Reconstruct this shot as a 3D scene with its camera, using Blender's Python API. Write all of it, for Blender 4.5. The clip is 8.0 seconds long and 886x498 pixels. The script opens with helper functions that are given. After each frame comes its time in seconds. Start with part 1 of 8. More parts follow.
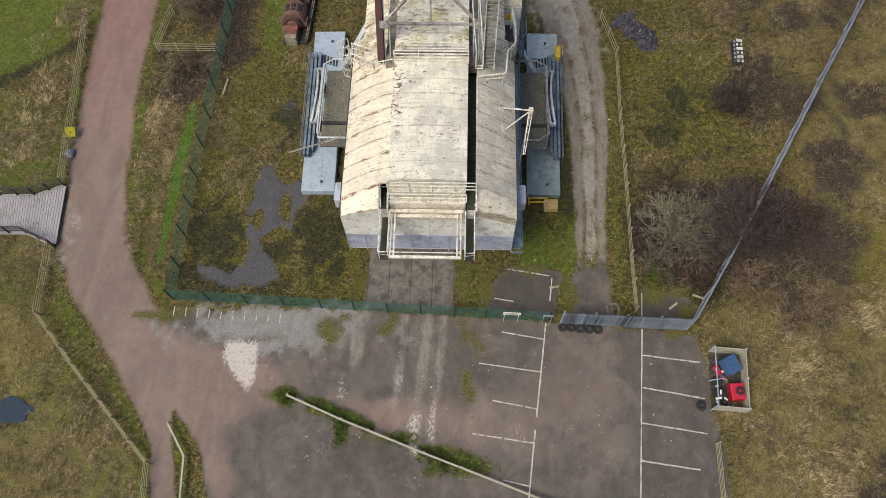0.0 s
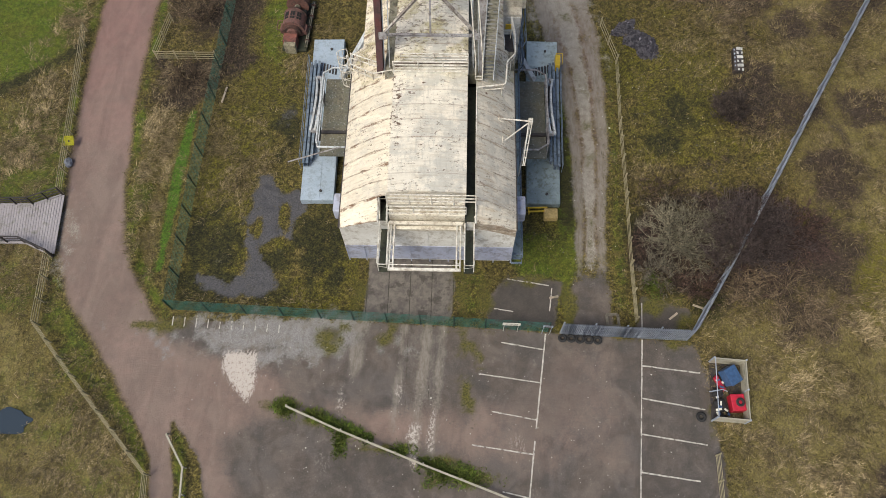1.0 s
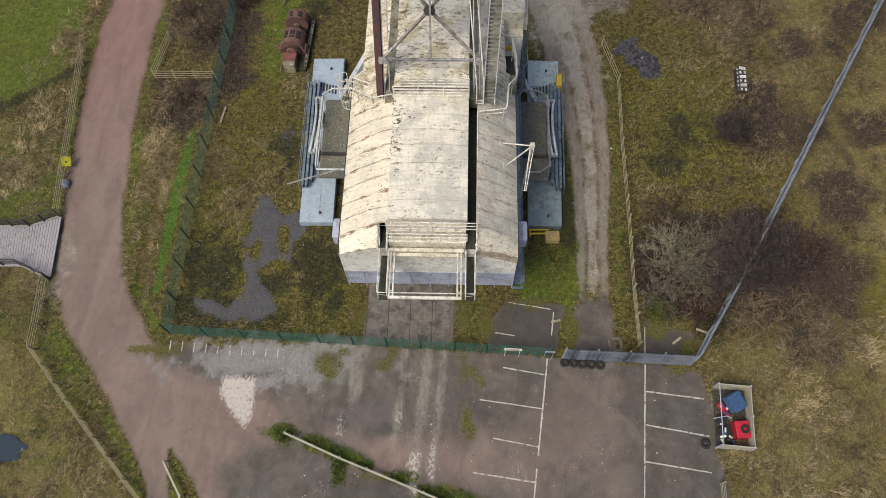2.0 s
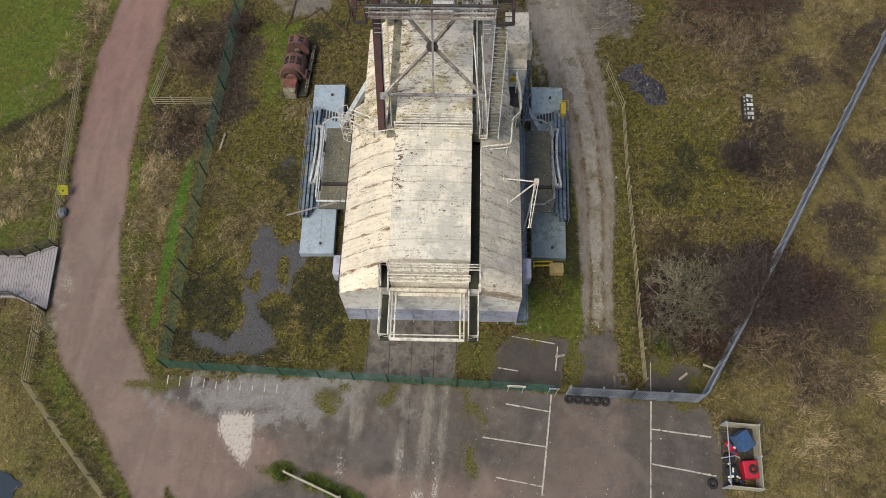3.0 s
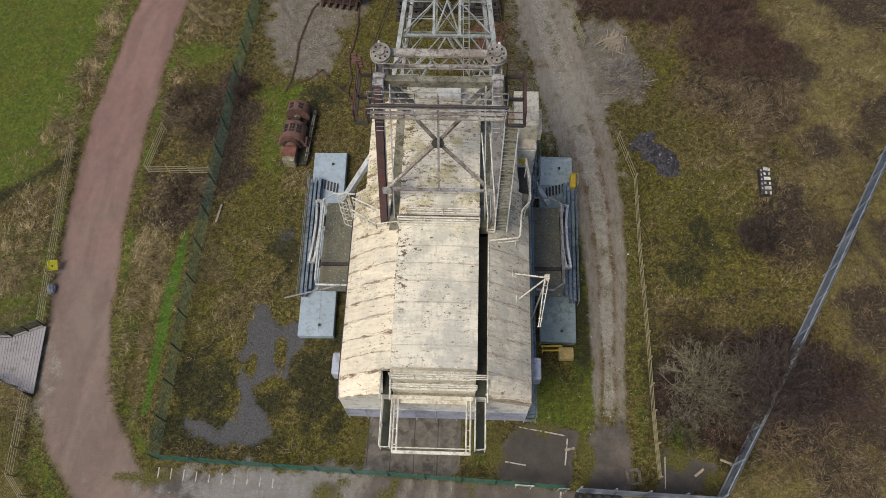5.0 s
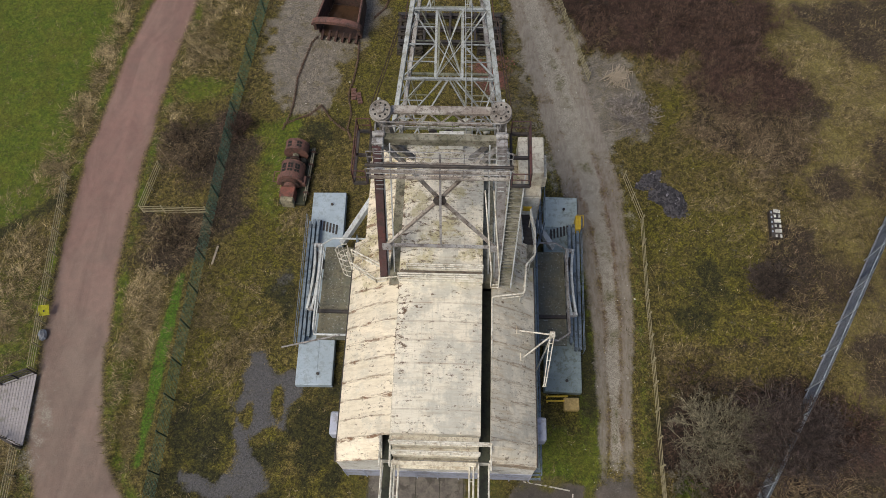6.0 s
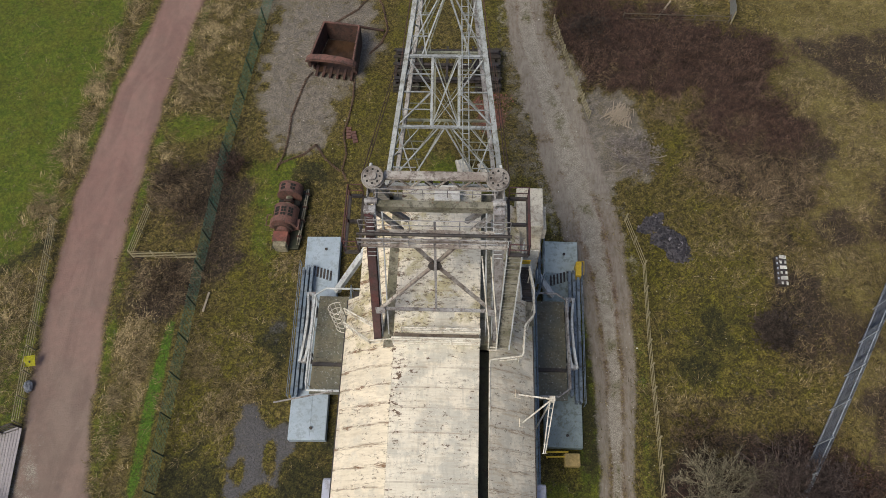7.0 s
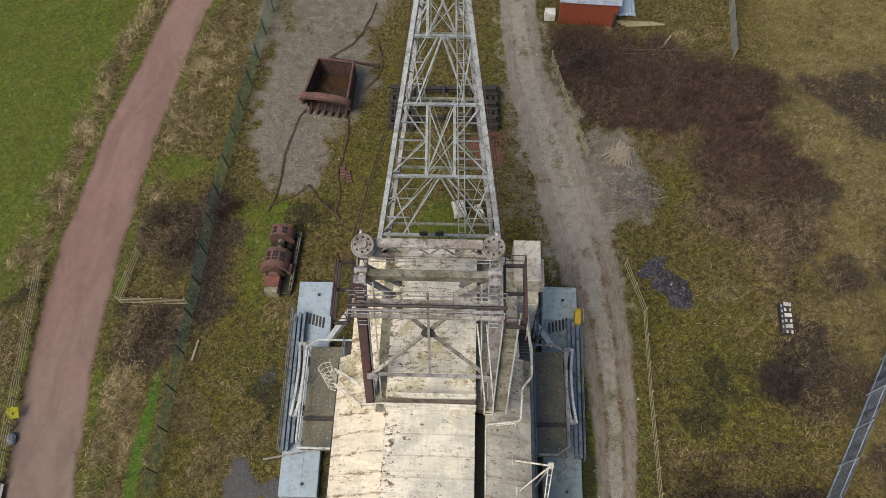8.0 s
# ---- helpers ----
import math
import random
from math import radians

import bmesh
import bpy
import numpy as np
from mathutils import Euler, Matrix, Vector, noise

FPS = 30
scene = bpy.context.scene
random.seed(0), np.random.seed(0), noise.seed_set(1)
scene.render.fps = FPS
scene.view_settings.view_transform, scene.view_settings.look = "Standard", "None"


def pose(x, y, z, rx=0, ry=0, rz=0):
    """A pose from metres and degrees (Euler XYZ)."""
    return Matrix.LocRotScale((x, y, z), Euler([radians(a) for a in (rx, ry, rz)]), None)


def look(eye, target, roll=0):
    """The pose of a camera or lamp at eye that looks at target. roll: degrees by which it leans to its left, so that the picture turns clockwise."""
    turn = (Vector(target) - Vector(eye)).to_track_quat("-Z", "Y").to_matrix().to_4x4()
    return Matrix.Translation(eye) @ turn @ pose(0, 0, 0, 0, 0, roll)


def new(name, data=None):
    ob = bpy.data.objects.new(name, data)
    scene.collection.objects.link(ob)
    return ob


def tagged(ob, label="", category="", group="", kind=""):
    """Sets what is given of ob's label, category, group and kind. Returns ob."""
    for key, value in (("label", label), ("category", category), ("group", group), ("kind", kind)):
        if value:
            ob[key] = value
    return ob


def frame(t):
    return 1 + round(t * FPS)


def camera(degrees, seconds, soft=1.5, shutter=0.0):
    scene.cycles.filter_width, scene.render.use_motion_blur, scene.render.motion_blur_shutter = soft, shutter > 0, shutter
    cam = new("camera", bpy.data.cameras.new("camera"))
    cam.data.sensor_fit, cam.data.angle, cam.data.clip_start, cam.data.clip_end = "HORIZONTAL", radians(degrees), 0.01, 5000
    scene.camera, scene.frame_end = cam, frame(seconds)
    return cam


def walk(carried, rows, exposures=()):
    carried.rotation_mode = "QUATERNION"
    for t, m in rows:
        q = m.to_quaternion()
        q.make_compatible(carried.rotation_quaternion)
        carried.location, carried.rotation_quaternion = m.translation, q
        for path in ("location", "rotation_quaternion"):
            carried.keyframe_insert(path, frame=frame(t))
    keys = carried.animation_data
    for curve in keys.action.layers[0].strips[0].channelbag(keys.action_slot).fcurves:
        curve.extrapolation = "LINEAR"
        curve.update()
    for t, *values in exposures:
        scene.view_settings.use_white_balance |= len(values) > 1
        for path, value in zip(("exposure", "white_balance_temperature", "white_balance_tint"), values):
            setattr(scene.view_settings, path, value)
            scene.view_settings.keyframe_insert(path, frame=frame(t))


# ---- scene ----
cam = camera(61.7, 8.0, 0.8)
PATH = [
    (0.0, (1.997, -10.578, 51.360), (1.952, -9.775, 49.529), -2.00),
    (0.5, (1.990, -10.349, 51.446), (1.946, -9.546, 49.615), -1.90),
    (1.0, (2.019, -9.816, 51.526), (1.974, -9.014, 49.694), -2.00),
    (1.5, (2.000, -9.205, 51.528), (1.955, -8.397, 49.699), -2.00),
    (3.0, (1.819, -5.978, 51.605), (1.770, -5.158, 49.782), -2.10),
    (3.5, (1.723, -4.658, 51.654), (1.672, -3.832, 49.834), -2.00),
    (4.0, (1.641, -3.210, 51.697), (1.589, -2.379, 49.878), -2.10),
    (4.5, (1.558, -1.711, 51.734), (1.505, -0.876, 49.918), -2.10),
    (6.0, (1.307, 3.070, 51.605), (1.249, 3.925, 49.798), -2.20),
    (6.5, (1.363, 4.757, 51.681), (1.304, 5.617, 49.877), -2.30),
    (7.0, (1.445, 6.512, 51.624), (1.386, 7.379, 49.823), -2.30),
    (7.5, (1.528, 8.102, 51.648), (1.470, 8.977, 49.851), -2.30),
    (8.0, (1.625, 9.698, 51.604), (1.567, 10.583, 49.811), -2.20),
]
walk(cam, [(t, look(eye, target, roll)) for t, eye, target, roll in PATH], [(0.0, 0.05, 6450, 9.5), (1.5, 0.03, 6450, 9.5), (3.5, -0.14, 6500, 9), (4.5, -0.18, 6500, 9), (6.5, -0.23, 6600, 9.5), (8.0, -0.09, 6600, 9.5)])

# ---- light ----
world = bpy.data.worlds.new("overcast_sky")
scene.world = world
world.use_nodes = True
wt = world.node_tree
sky = wt.nodes.new("ShaderNodeTexSky")
sky.sky_type, sky.sun_disc = "NISHITA", False
SUN_UP, SUN_FROM = 55.0, 222.0          # degrees above the horizon, compass degrees clockwise from +y
sky.sun_elevation, sky.sun_rotation = radians(SUN_UP), radians(SUN_FROM)
sky.dust_density, sky.ozone_density = 4.0, 1.0
wt.links.new(sky.outputs[0], wt.nodes["Background"].inputs[0])
wt.nodes["Background"].inputs[1].default_value = 0.118
sun = new("sun", bpy.data.lights.new("sun", "SUN"))
sun.data.energy, sun.data.angle, sun.data.color = 2.6, radians(28), (1.0, 0.93, 0.75)
_d = Vector((math.sin(radians(SUN_FROM)) * math.cos(radians(SUN_UP)), math.cos(radians(SUN_FROM)) * math.cos(radians(SUN_UP)), math.sin(radians(SUN_UP))))
sun.matrix_world = look(_d * 200, (0, 0, 0))
scene.view_settings.exposure = 0.0

# ---- materials ----
class Nodes:
    """A short way to wire a material."""

    def __init__(self, name):
        self.mat = bpy.data.materials.new(name)
        self.mat.use_nodes = True
        self.t = self.mat.node_tree
        self.bsdf = self.t.nodes["Principled BSDF"]
        self.pos = self.t.nodes.new("ShaderNodeNewGeometry").outputs["Position"]

    def put(self, sock, v):
        if isinstance(v, bpy.types.NodeSocket):
            self.t.links.new(v, sock)
        elif isinstance(v, tuple) and len(v) == 3 and sock.type == "RGBA":
            sock.default_value = (*v, 1)
        else:
            sock.default_value = v

    def noise(self, scale, detail=4, rough=0.6, vec=None, dist=0.0):
        n = self.t.nodes.new("ShaderNodeTexNoise")
        self.put(n.inputs["Vector"], vec or self.pos)
        n.inputs["Scale"].default_value, n.inputs["Detail"].default_value = scale, detail
        n.inputs["Roughness"].default_value, n.inputs["Distortion"].default_value = rough, dist
        return n.outputs["Fac"]

    def vor(self, scale, vec=None, out="Distance", feature="F1"):
        n = self.t.nodes.new("ShaderNodeTexVoronoi")
        n.feature = feature
        self.put(n.inputs["Vector"], vec or self.pos)
        n.inputs["Scale"].default_value = scale
        return n.outputs[out]

    def stretch(self, x, y, z, rot=(0, 0, 0), vec=None):
        n = self.t.nodes.new("ShaderNodeMapping")
        self.put(n.inputs["Vector"], vec or self.pos)
        n.inputs["Scale"].default_value = (x, y, z)
        n.inputs["Rotation"].default_value = rot
        return n.outputs[0]

    def ramp(self, v, a, b, lo=0.0, hi=1.0):
        n = self.t.nodes.new("ShaderNodeMapRange")
        n.interpolation_type = "SMOOTHSTEP"
        self.put(n.inputs[0], v)
        for k, w in zip((1, 2, 3, 4), (a, b, lo, hi)):
            self.put(n.inputs[k], w)
        return n.outputs[0]

    def math(self, op, a, b=0.0):
        n = self.t.nodes.new("ShaderNodeMath")
        n.operation = op
        self.put(n.inputs[0], a)
        self.put(n.inputs[1], b)
        return n.outputs[0]

    def mix(self, f, a, b, mode="MIX"):
        n = self.t.nodes.new("ShaderNodeMix")
        n.data_type, n.blend_type = "RGBA", mode
        self.put(n.inputs[0], f)
        self.put(n.inputs[6], a)
        self.put(n.inputs[7], b)
        return n.outputs[2]

    def attr(self, name):
        n = self.t.nodes.new("ShaderNodeAttribute")
        n.attribute_name = name
        s = self.t.nodes.new("ShaderNodeSeparateColor")
        self.t.links.new(n.outputs["Color"], s.inputs[0])
        return s.outputs

    def xyz(self):
        s = self.t.nodes.new("ShaderNodeSeparateXYZ")
        self.t.links.new(self.pos, s.inputs[0])
        return s.outputs

    def random(self):
        return self.t.nodes.new("ShaderNodeObjectInfo").outputs["Random"]

    def island(self):
        return self.t.nodes.new("ShaderNodeNewGeometry").outputs["Random Per Island"]

    def done(self, color, rough=0.8, metal=0.0, bump=None, depth=0.02, strength=0.6):
        self.put(self.bsdf.inputs["Base Color"], color)
        self.put(self.bsdf.inputs["Roughness"], rough)
        self.put(self.bsdf.inputs["Metallic"], metal)
        if bump is not None:
            b = self.t.nodes.new("ShaderNodeBump")
            b.inputs["Strength"].default_value, b.inputs["Distance"].default_value = strength, depth
            self.put(b.inputs["Height"], bump)
            self.t.links.new(b.outputs[0], self.bsdf.inputs["Normal"])
        return self.mat


def painted(name, base, worn, dirt=(0.10, 0.08, 0.06), rust=0.35, rough=0.6, scale=1.0, metal=0.0):
    """Weathered paint on steel: faded patches, grime and flecks of rust."""
    m = Nodes(name)
    c = m.mix(m.ramp(m.noise(0.8 * scale, 5), 0.38, 0.62), base, worn)
    c = m.mix(m.ramp(m.noise(2.4 * scale, 7, 0.75), 0.49, 0.61, 0, 0.8), c, dirt)
    c = m.mix(m.ramp(m.noise(7.0 * scale, 5, 0.75), 0.53, 0.63, 0, 0.6 if rust > 0.3 else 0.35), c, dirt)
    c = m.mix(m.ramp(m.noise(5.0 * scale, 7, 0.8), 0.60, 0.64, 0, min(0.95, 1.6 * rust)), c, (0.12, 0.055, 0.032))
    c = m.mix(m.ramp(m.noise(6.3 * scale, 7, 0.8), 0.63, 0.66, 0, 0.7 * min(1.0, 2 * rust)), c, tuple(min(0.75, 1.5 * v + 0.06) for v in base))
    return m.done(c, m.ramp(m.noise(4 * scale), 0.3, 0.7, rough - 0.1, rough + 0.15), metal, m.noise(18 * scale, 4), 0.01, 0.3)


def wooden(name, base, dark, along=(1, 6, 1)):
    m = Nodes(name)
    g = m.noise(5, 5, 0.7, m.stretch(*along))
    c = m.mix(m.ramp(g, 0.3, 0.7), base, dark)
    c = m.mix(m.ramp(m.random(), 0, 1, 0, 0.5), c, dark)
    c = m.mix(m.ramp(m.noise(1.7), 0.5, 0.75, 0, 0.5), c, (0.10, 0.11, 0.05))
    return m.done(c, 0.85, 0, g, 0.01, 0.5)


def plain(name, color, rough=0.6, var=0.35, metal=0.0, scale=6.0):
    m = Nodes(name)
    dark = tuple(v * (1 - var) for v in color)
    return m.done(m.mix(m.ramp(m.noise(scale, 5), 0.3, 0.7), color, dark), rough, metal, m.noise(scale * 6, 3), 0.004, 0.3)


M = {}
M["white_rail"] = painted("white_rail_paint", (0.78, 0.76, 0.70), (0.62, 0.60, 0.54), (0.35, 0.30, 0.24), 0.5)
M["grey_steel"] = painted("grey_steel_paint", (0.37, 0.37, 0.385), (0.225, 0.215, 0.225), (0.085, 0.070, 0.062), 0.7)
M["pale_steel"] = painted("pale_boom_paint", (0.54, 0.58, 0.62), (0.42, 0.45, 0.48), (0.25, 0.25, 0.245), 0.35)
M["boom_steel"] = painted("grey_boom_paint", (0.34, 0.375, 0.41), (0.245, 0.265, 0.285), (0.115, 0.115, 0.10), 0.4)
M["boom_moss"] = painted("mossy_boom_paint", (0.26, 0.275, 0.22), (0.20, 0.21, 0.17), (0.085, 0.085, 0.06), 0.35)
M["dark_steel"] = painted("dark_steel_paint", (0.034, 0.032, 0.037), (0.058, 0.048, 0.046), (0.018, 0.015, 0.013), 0.4)
M["blue_steel"] = painted("blue_grey_shoe_paint", (0.36, 0.44, 0.54), (0.32, 0.395, 0.485), (0.25, 0.30, 0.345), 0.1)
M["slate_steel"] = painted("slate_green_shoe_paint", (0.29, 0.36, 0.38), (0.22, 0.28, 0.295), (0.14, 0.165, 0.14), 0.15)
M["pale_slate"] = painted("pale_grey_green_paint", (0.47, 0.55, 0.56), (0.40, 0.47, 0.47), (0.27, 0.31, 0.28), 0.1)
M["blue_rail"] = painted("blue_rail_paint", (0.13, 0.18, 0.25), (0.20, 0.25, 0.31), (0.055, 0.06, 0.07), 0.2)
M["maroon"] = painted("maroon_leg_paint", (0.10, 0.035, 0.035), (0.075, 0.04, 0.045), (0.04, 0.03, 0.03), 0.4)
M["rust"] = painted("rusted_iron", (0.085, 0.042, 0.034), (0.055, 0.032, 0.028), (0.026, 0.019, 0.017), 0.4, 0.85)
M["red_oxide"] = painted("red_oxide_motor_paint", (0.175, 0.085, 0.072), (0.125, 0.066, 0.058), (0.055, 0.038, 0.033), 0.4, 0.75)
M["mould_steel"] = painted("moss_stained_steel", (0.25, 0.24, 0.20), (0.135, 0.13, 0.09), (0.045, 0.042, 0.030), 0.6)
# dark brown for the painted shade behind the roof's cross rail
M["strip_shade"] = painted("shade_strip_brown", (0.20, 0.165, 0.13), (0.12, 0.095, 0.075), (0.05, 0.038, 0.03), 0.6)
M["sheave_steel"] = painted("worn_sheave_steel", (0.30, 0.285, 0.275), (0.20, 0.18, 0.17), (0.075, 0.06, 0.052), 0.8)
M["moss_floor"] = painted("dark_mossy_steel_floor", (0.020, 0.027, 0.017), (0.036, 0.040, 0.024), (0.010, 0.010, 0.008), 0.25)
M["cream"] = painted("cream_box_paint", (0.72, 0.68, 0.58), (0.60, 0.56, 0.47), (0.36, 0.30, 0.23), 0.5)
M["lavender"] = painted("lavender_grey_wall_paint", (0.42, 0.45, 0.58), (0.36, 0.39, 0.50), (0.25, 0.25, 0.28), 0.2)
M["white_wall"] = painted("off_white_wall_paint", (0.76, 0.76, 0.74), (0.66, 0.65, 0.62), (0.42, 0.39, 0.34), 0.3)
M["black"] = plain("black_rubber", (0.025, 0.025, 0.027), 0.9, 0.4)
M["dusty_rubber"] = plain("dusty_grey_rubber", (0.13, 0.125, 0.12), 0.9, 0.6, 0.0, 4.0)
# near black, painted for the shade under roof sheets and inside slots and holes
M["void"] = plain("interior_shade", (0.02, 0.02, 0.02), 0.9, 0.3)
M["yellow"] = plain("yellow_paint", (0.74, 0.50, 0.04), 0.5, 0.25)
M["yellow_crate"] = plain("faded_yellow_crate", (0.55, 0.40, 0.16), 0.7, 0.35)
M["red"] = plain("bright_red_plastic", (0.50, 0.018, 0.045), 0.45, 0.3)
M["blue"] = plain("dull_blue_plastic", (0.05, 0.11, 0.24), 0.5, 0.35)
M["galv"] = painted("galvanised_steel", (0.41, 0.455, 0.54), (0.33, 0.375, 0.46), (0.21, 0.23, 0.27), 0.1, 0.5)
M["green_fence"] = plain("green_fence_coating", (0.025, 0.155, 0.125), 0.5, 0.3)
M["green_post"] = plain("dark_green_post", (0.012, 0.045, 0.04), 0.5, 0.3)
M["timber"] = wooden("weathered_fence_timber", (0.40, 0.35, 0.23), (0.26, 0.23, 0.14))
M["grey_timber"] = wooden("dark_grey_rail_timber", (0.17, 0.145, 0.115), (0.09, 0.075, 0.06))
M["pale_timber"] = wooden("pale_weathered_rail", (0.46, 0.44, 0.38), (0.30, 0.28, 0.22))
M["deck"] = wooden("grey_deck_boards", (0.38, 0.36, 0.38), (0.27, 0.25, 0.27))
M["sleeper"] = wooden("creosoted_sleeper", (0.055, 0.045, 0.04), (0.03, 0.026, 0.024))
M["log"] = wooden("bleached_log", (0.46, 0.40, 0.33), (0.30, 0.25, 0.20))
M["old_concrete"] = plain("old_concrete", (0.20, 0.18, 0.15), 0.9, 0.5, 0.0, 5.0)
M["sign"] = plain("white_sign_board", (0.75, 0.74, 0.66), 0.5, 0.15)


# ---- mesh tools ----
def box(bm, c, s, rot=None, bevel=0.0):
    """A block with its middle at c and sides s, turned by a matrix."""
    m = Matrix.Translation(c) @ (rot.to_4x4() if rot else Matrix()) @ Matrix.Diagonal((*s, 1))
    r = bmesh.ops.create_cube(bm, size=1.0, matrix=m)
    if bevel:
        es = list({e for v in r["verts"] for e in v.link_edges})
        bmesh.ops.bevel(bm, geom=es, offset=bevel, segments=2, affect="EDGES", profile=0.5)


def frame_to(a, b):
    """Turn that takes +z to the way from a to b, with x kept level."""
    d = (Vector(b) - Vector(a)).normalized()
    up = Vector((0, 0, 1)) if abs(d.z) < 0.98 else Vector((0, 1, 0))
    x = up.cross(d).normalized()
    return Matrix((x, d.cross(x), d)).transposed()


def beam(bm, a, b, w, h=None, bevel=0.0):
    """A straight bar of section w by h from a to b."""
    a, b = Vector(a), Vector(b)
    box(bm, (a + b) / 2, (w, h or w, (b - a).length), frame_to(a, b), bevel)


def channel(bm, a, b, w, h, t=0.03):
    """An I-section from a to b."""
    a, b = Vector(a), Vector(b)
    r, n = frame_to(a, b), (b - a).length
    mid = (a + b) / 2
    y = r @ Vector((0, 1, 0))
    box(bm, mid, (t, h - 2 * t, n), r)
    for k in (-1, 1):
        box(bm, mid + y * (k * (h - t) / 2), (w, t, n), r)


def tube(bm, pts, r, seg=6, closed=False):
    """A round bar along a line of points."""
    pts = [Vector(p) for p in pts]
    n, rings = len(pts), []
    for i, p in enumerate(pts):
        a = pts[i - 1] if (i or closed) else p
        b = pts[(i + 1) % n] if (i < n - 1 or closed) else p
        f = frame_to(a, b)
        rings.append([bm.verts.new(p + f @ Vector((r * math.cos(k * 2 * math.pi / seg), r * math.sin(k * 2 * math.pi / seg), 0))) for k in range(seg)])
    for i in range(n if closed else n - 1):
        u, v = rings[i], rings[(i + 1) % n]
        for k in range(seg):
            bm.faces.new((u[k], u[(k + 1) % seg], v[(k + 1) % seg], v[k]))
    if not closed:
        bm.faces.new(rings[0][::-1])
        bm.faces.new(rings[-1])


def disc(bm, c, r, h, axis=(0, 0, 1), seg=24, r2=None):
    """A cylinder or cone with its middle at c."""
    m = Matrix.Translation(c) @ Vector((0, 0, 1)).rotation_difference(Vector(axis)).to_matrix().to_4x4()
    bmesh.ops.create_cone(bm, cap_ends=True, segments=seg, radius1=r, radius2=r if r2 is None else r2, depth=h, matrix=m)


def ring(bm, c, r, tube_r, axis=(0, 0, 1), seg=18, ts=8, squash=1.0):
    """A torus, for tyres, hoops and chain links."""
    q = Vector((0, 0, 1)).rotation_difference(Vector(axis)).to_matrix()
    vs = []
    for i in range(seg):
        a = 2 * math.pi * i / seg
        row = []
        for k in range(ts):
            b = 2 * math.pi * k / ts
            p = Vector(((r + tube_r * math.cos(b)) * math.cos(a), squash * (r + tube_r * math.cos(b)) * math.sin(a), tube_r * math.sin(b)))
            row.append(bm.verts.new(Vector(c) + q @ p))
        vs.append(row)
    for i in range(seg):
        for k in range(ts):
            bm.faces.new((vs[i][k], vs[(i + 1) % seg][k], vs[(i + 1) % seg][(k + 1) % ts], vs[i][(k + 1) % ts]))


def mesh_of(name, bm, material, smooth=False):
    bmesh.ops.recalc_face_normals(bm, faces=bm.faces)
    me = bpy.data.meshes.new(name)
    bm.to_mesh(me)
    bm.free()
    me.materials.append(M[material] if isinstance(material, str) else material)
    if smooth:
        for p in me.polygons:
            p.use_smooth = True
    return me


def part(name, bm, material, parent, label="", smooth=False):
    """Links a bmesh as one mesh under a thing or a part; its points are given in the world or, for things built to be copied, at the thing."""
    ob = new(name, mesh_of(name, bm, material, smooth))
    ob.parent = parent
    if label:
        ob["label"] = label
    return ob


def piece(name, me, parent, m=None):
    """One of many alike pieces on a shared mesh."""
    ob = new(name, me)
    ob.parent = parent
    if m is not None:
        ob.matrix_basis = m
    return ob


def thing(name, label, category, group="", kind="", at=None):
    return tagged(empty(name, at), label, category, group, kind)


def empty(name, at=None):
    ob = new(name)
    ob.empty_display_size = 0.3
    if at is not None:
        ob.matrix_basis = at
    return ob


def solo(name, bm, material, label, category, group="", kind="", smooth=False):
    return tagged(new(name, mesh_of(name, bm, material, smooth)), label, category, group, kind)


def rails(bm, pts, heights=(0.55, 1.1), r=0.03, step=1.5, posts=True):
    """A handrail of tubes that follows the floor line pts."""
    pts = [Vector(p) for p in pts]
    for h in heights:
        tube(bm, [p + Vector((0, 0, h)) for p in pts], r, 6)
    if posts:
        for a, b in zip(pts, pts[1:]):
            n = max(1, round((b - a).length / step))
            for i in range(n + 1):
                p = a.lerp(b, i / n)
                tube(bm, [p, p + Vector((0, 0, heights[-1]))], r * 0.9, 5)


# ---- ground ----
def hash_noise(x, y, cell, seed):
    """Smooth value noise on a lattice of that cell, 0 to 1."""
    u, v = x / cell, y / cell
    i, j = np.floor(u).astype(np.int64), np.floor(v).astype(np.int64)
    fu, fv = u - i, v - j
    fu, fv = fu * fu * (3 - 2 * fu), fv * fv * (3 - 2 * fv)

    def h(a, b):
        n = (a * 374761393 + b * 668265263 + seed * 974711) & 0x7FFFFFFF
        n = ((n ^ (n >> 13)) * 1274126177) & 0x7FFFFFFF
        return ((n ^ (n >> 16)) & 0xFFFF) / 65535.0

    return (h(i, j) * (1 - fu) + h(i + 1, j) * fu) * (1 - fv) + (h(i, j + 1) * (1 - fu) + h(i + 1, j + 1) * fu) * fv


def fbm(x, y, cell, seed, octaves=4):
    out, w = 0 * x, 0.0
    for k in range(octaves):
        out, w = out + hash_noise(x, y, cell / 2**k, seed + 17 * k) / 2**k, w + 1 / 2**k
    return out / w


def to_polygon(x, y, pts):
    """Metres inside a closed outline (outside: minus)."""
    d, inside = np.full(x.shape, 1e9), np.zeros(x.shape, bool)
    for (ax, ay), (bx, by) in zip(pts, pts[1:] + pts[:1]):
        ex, ey = bx - ax, by - ay
        k = np.clip(((x - ax) * ex + (y - ay) * ey) / (ex * ex + ey * ey), 0, 1)
        d = np.minimum(d, np.hypot(x - ax - k * ex, y - ay - k * ey))
        if ay != by:
            inside ^= ((ay > y) != (by > y)) & (x < ex * (y - ay) / ey + ax)
    return np.where(inside, d, -d)


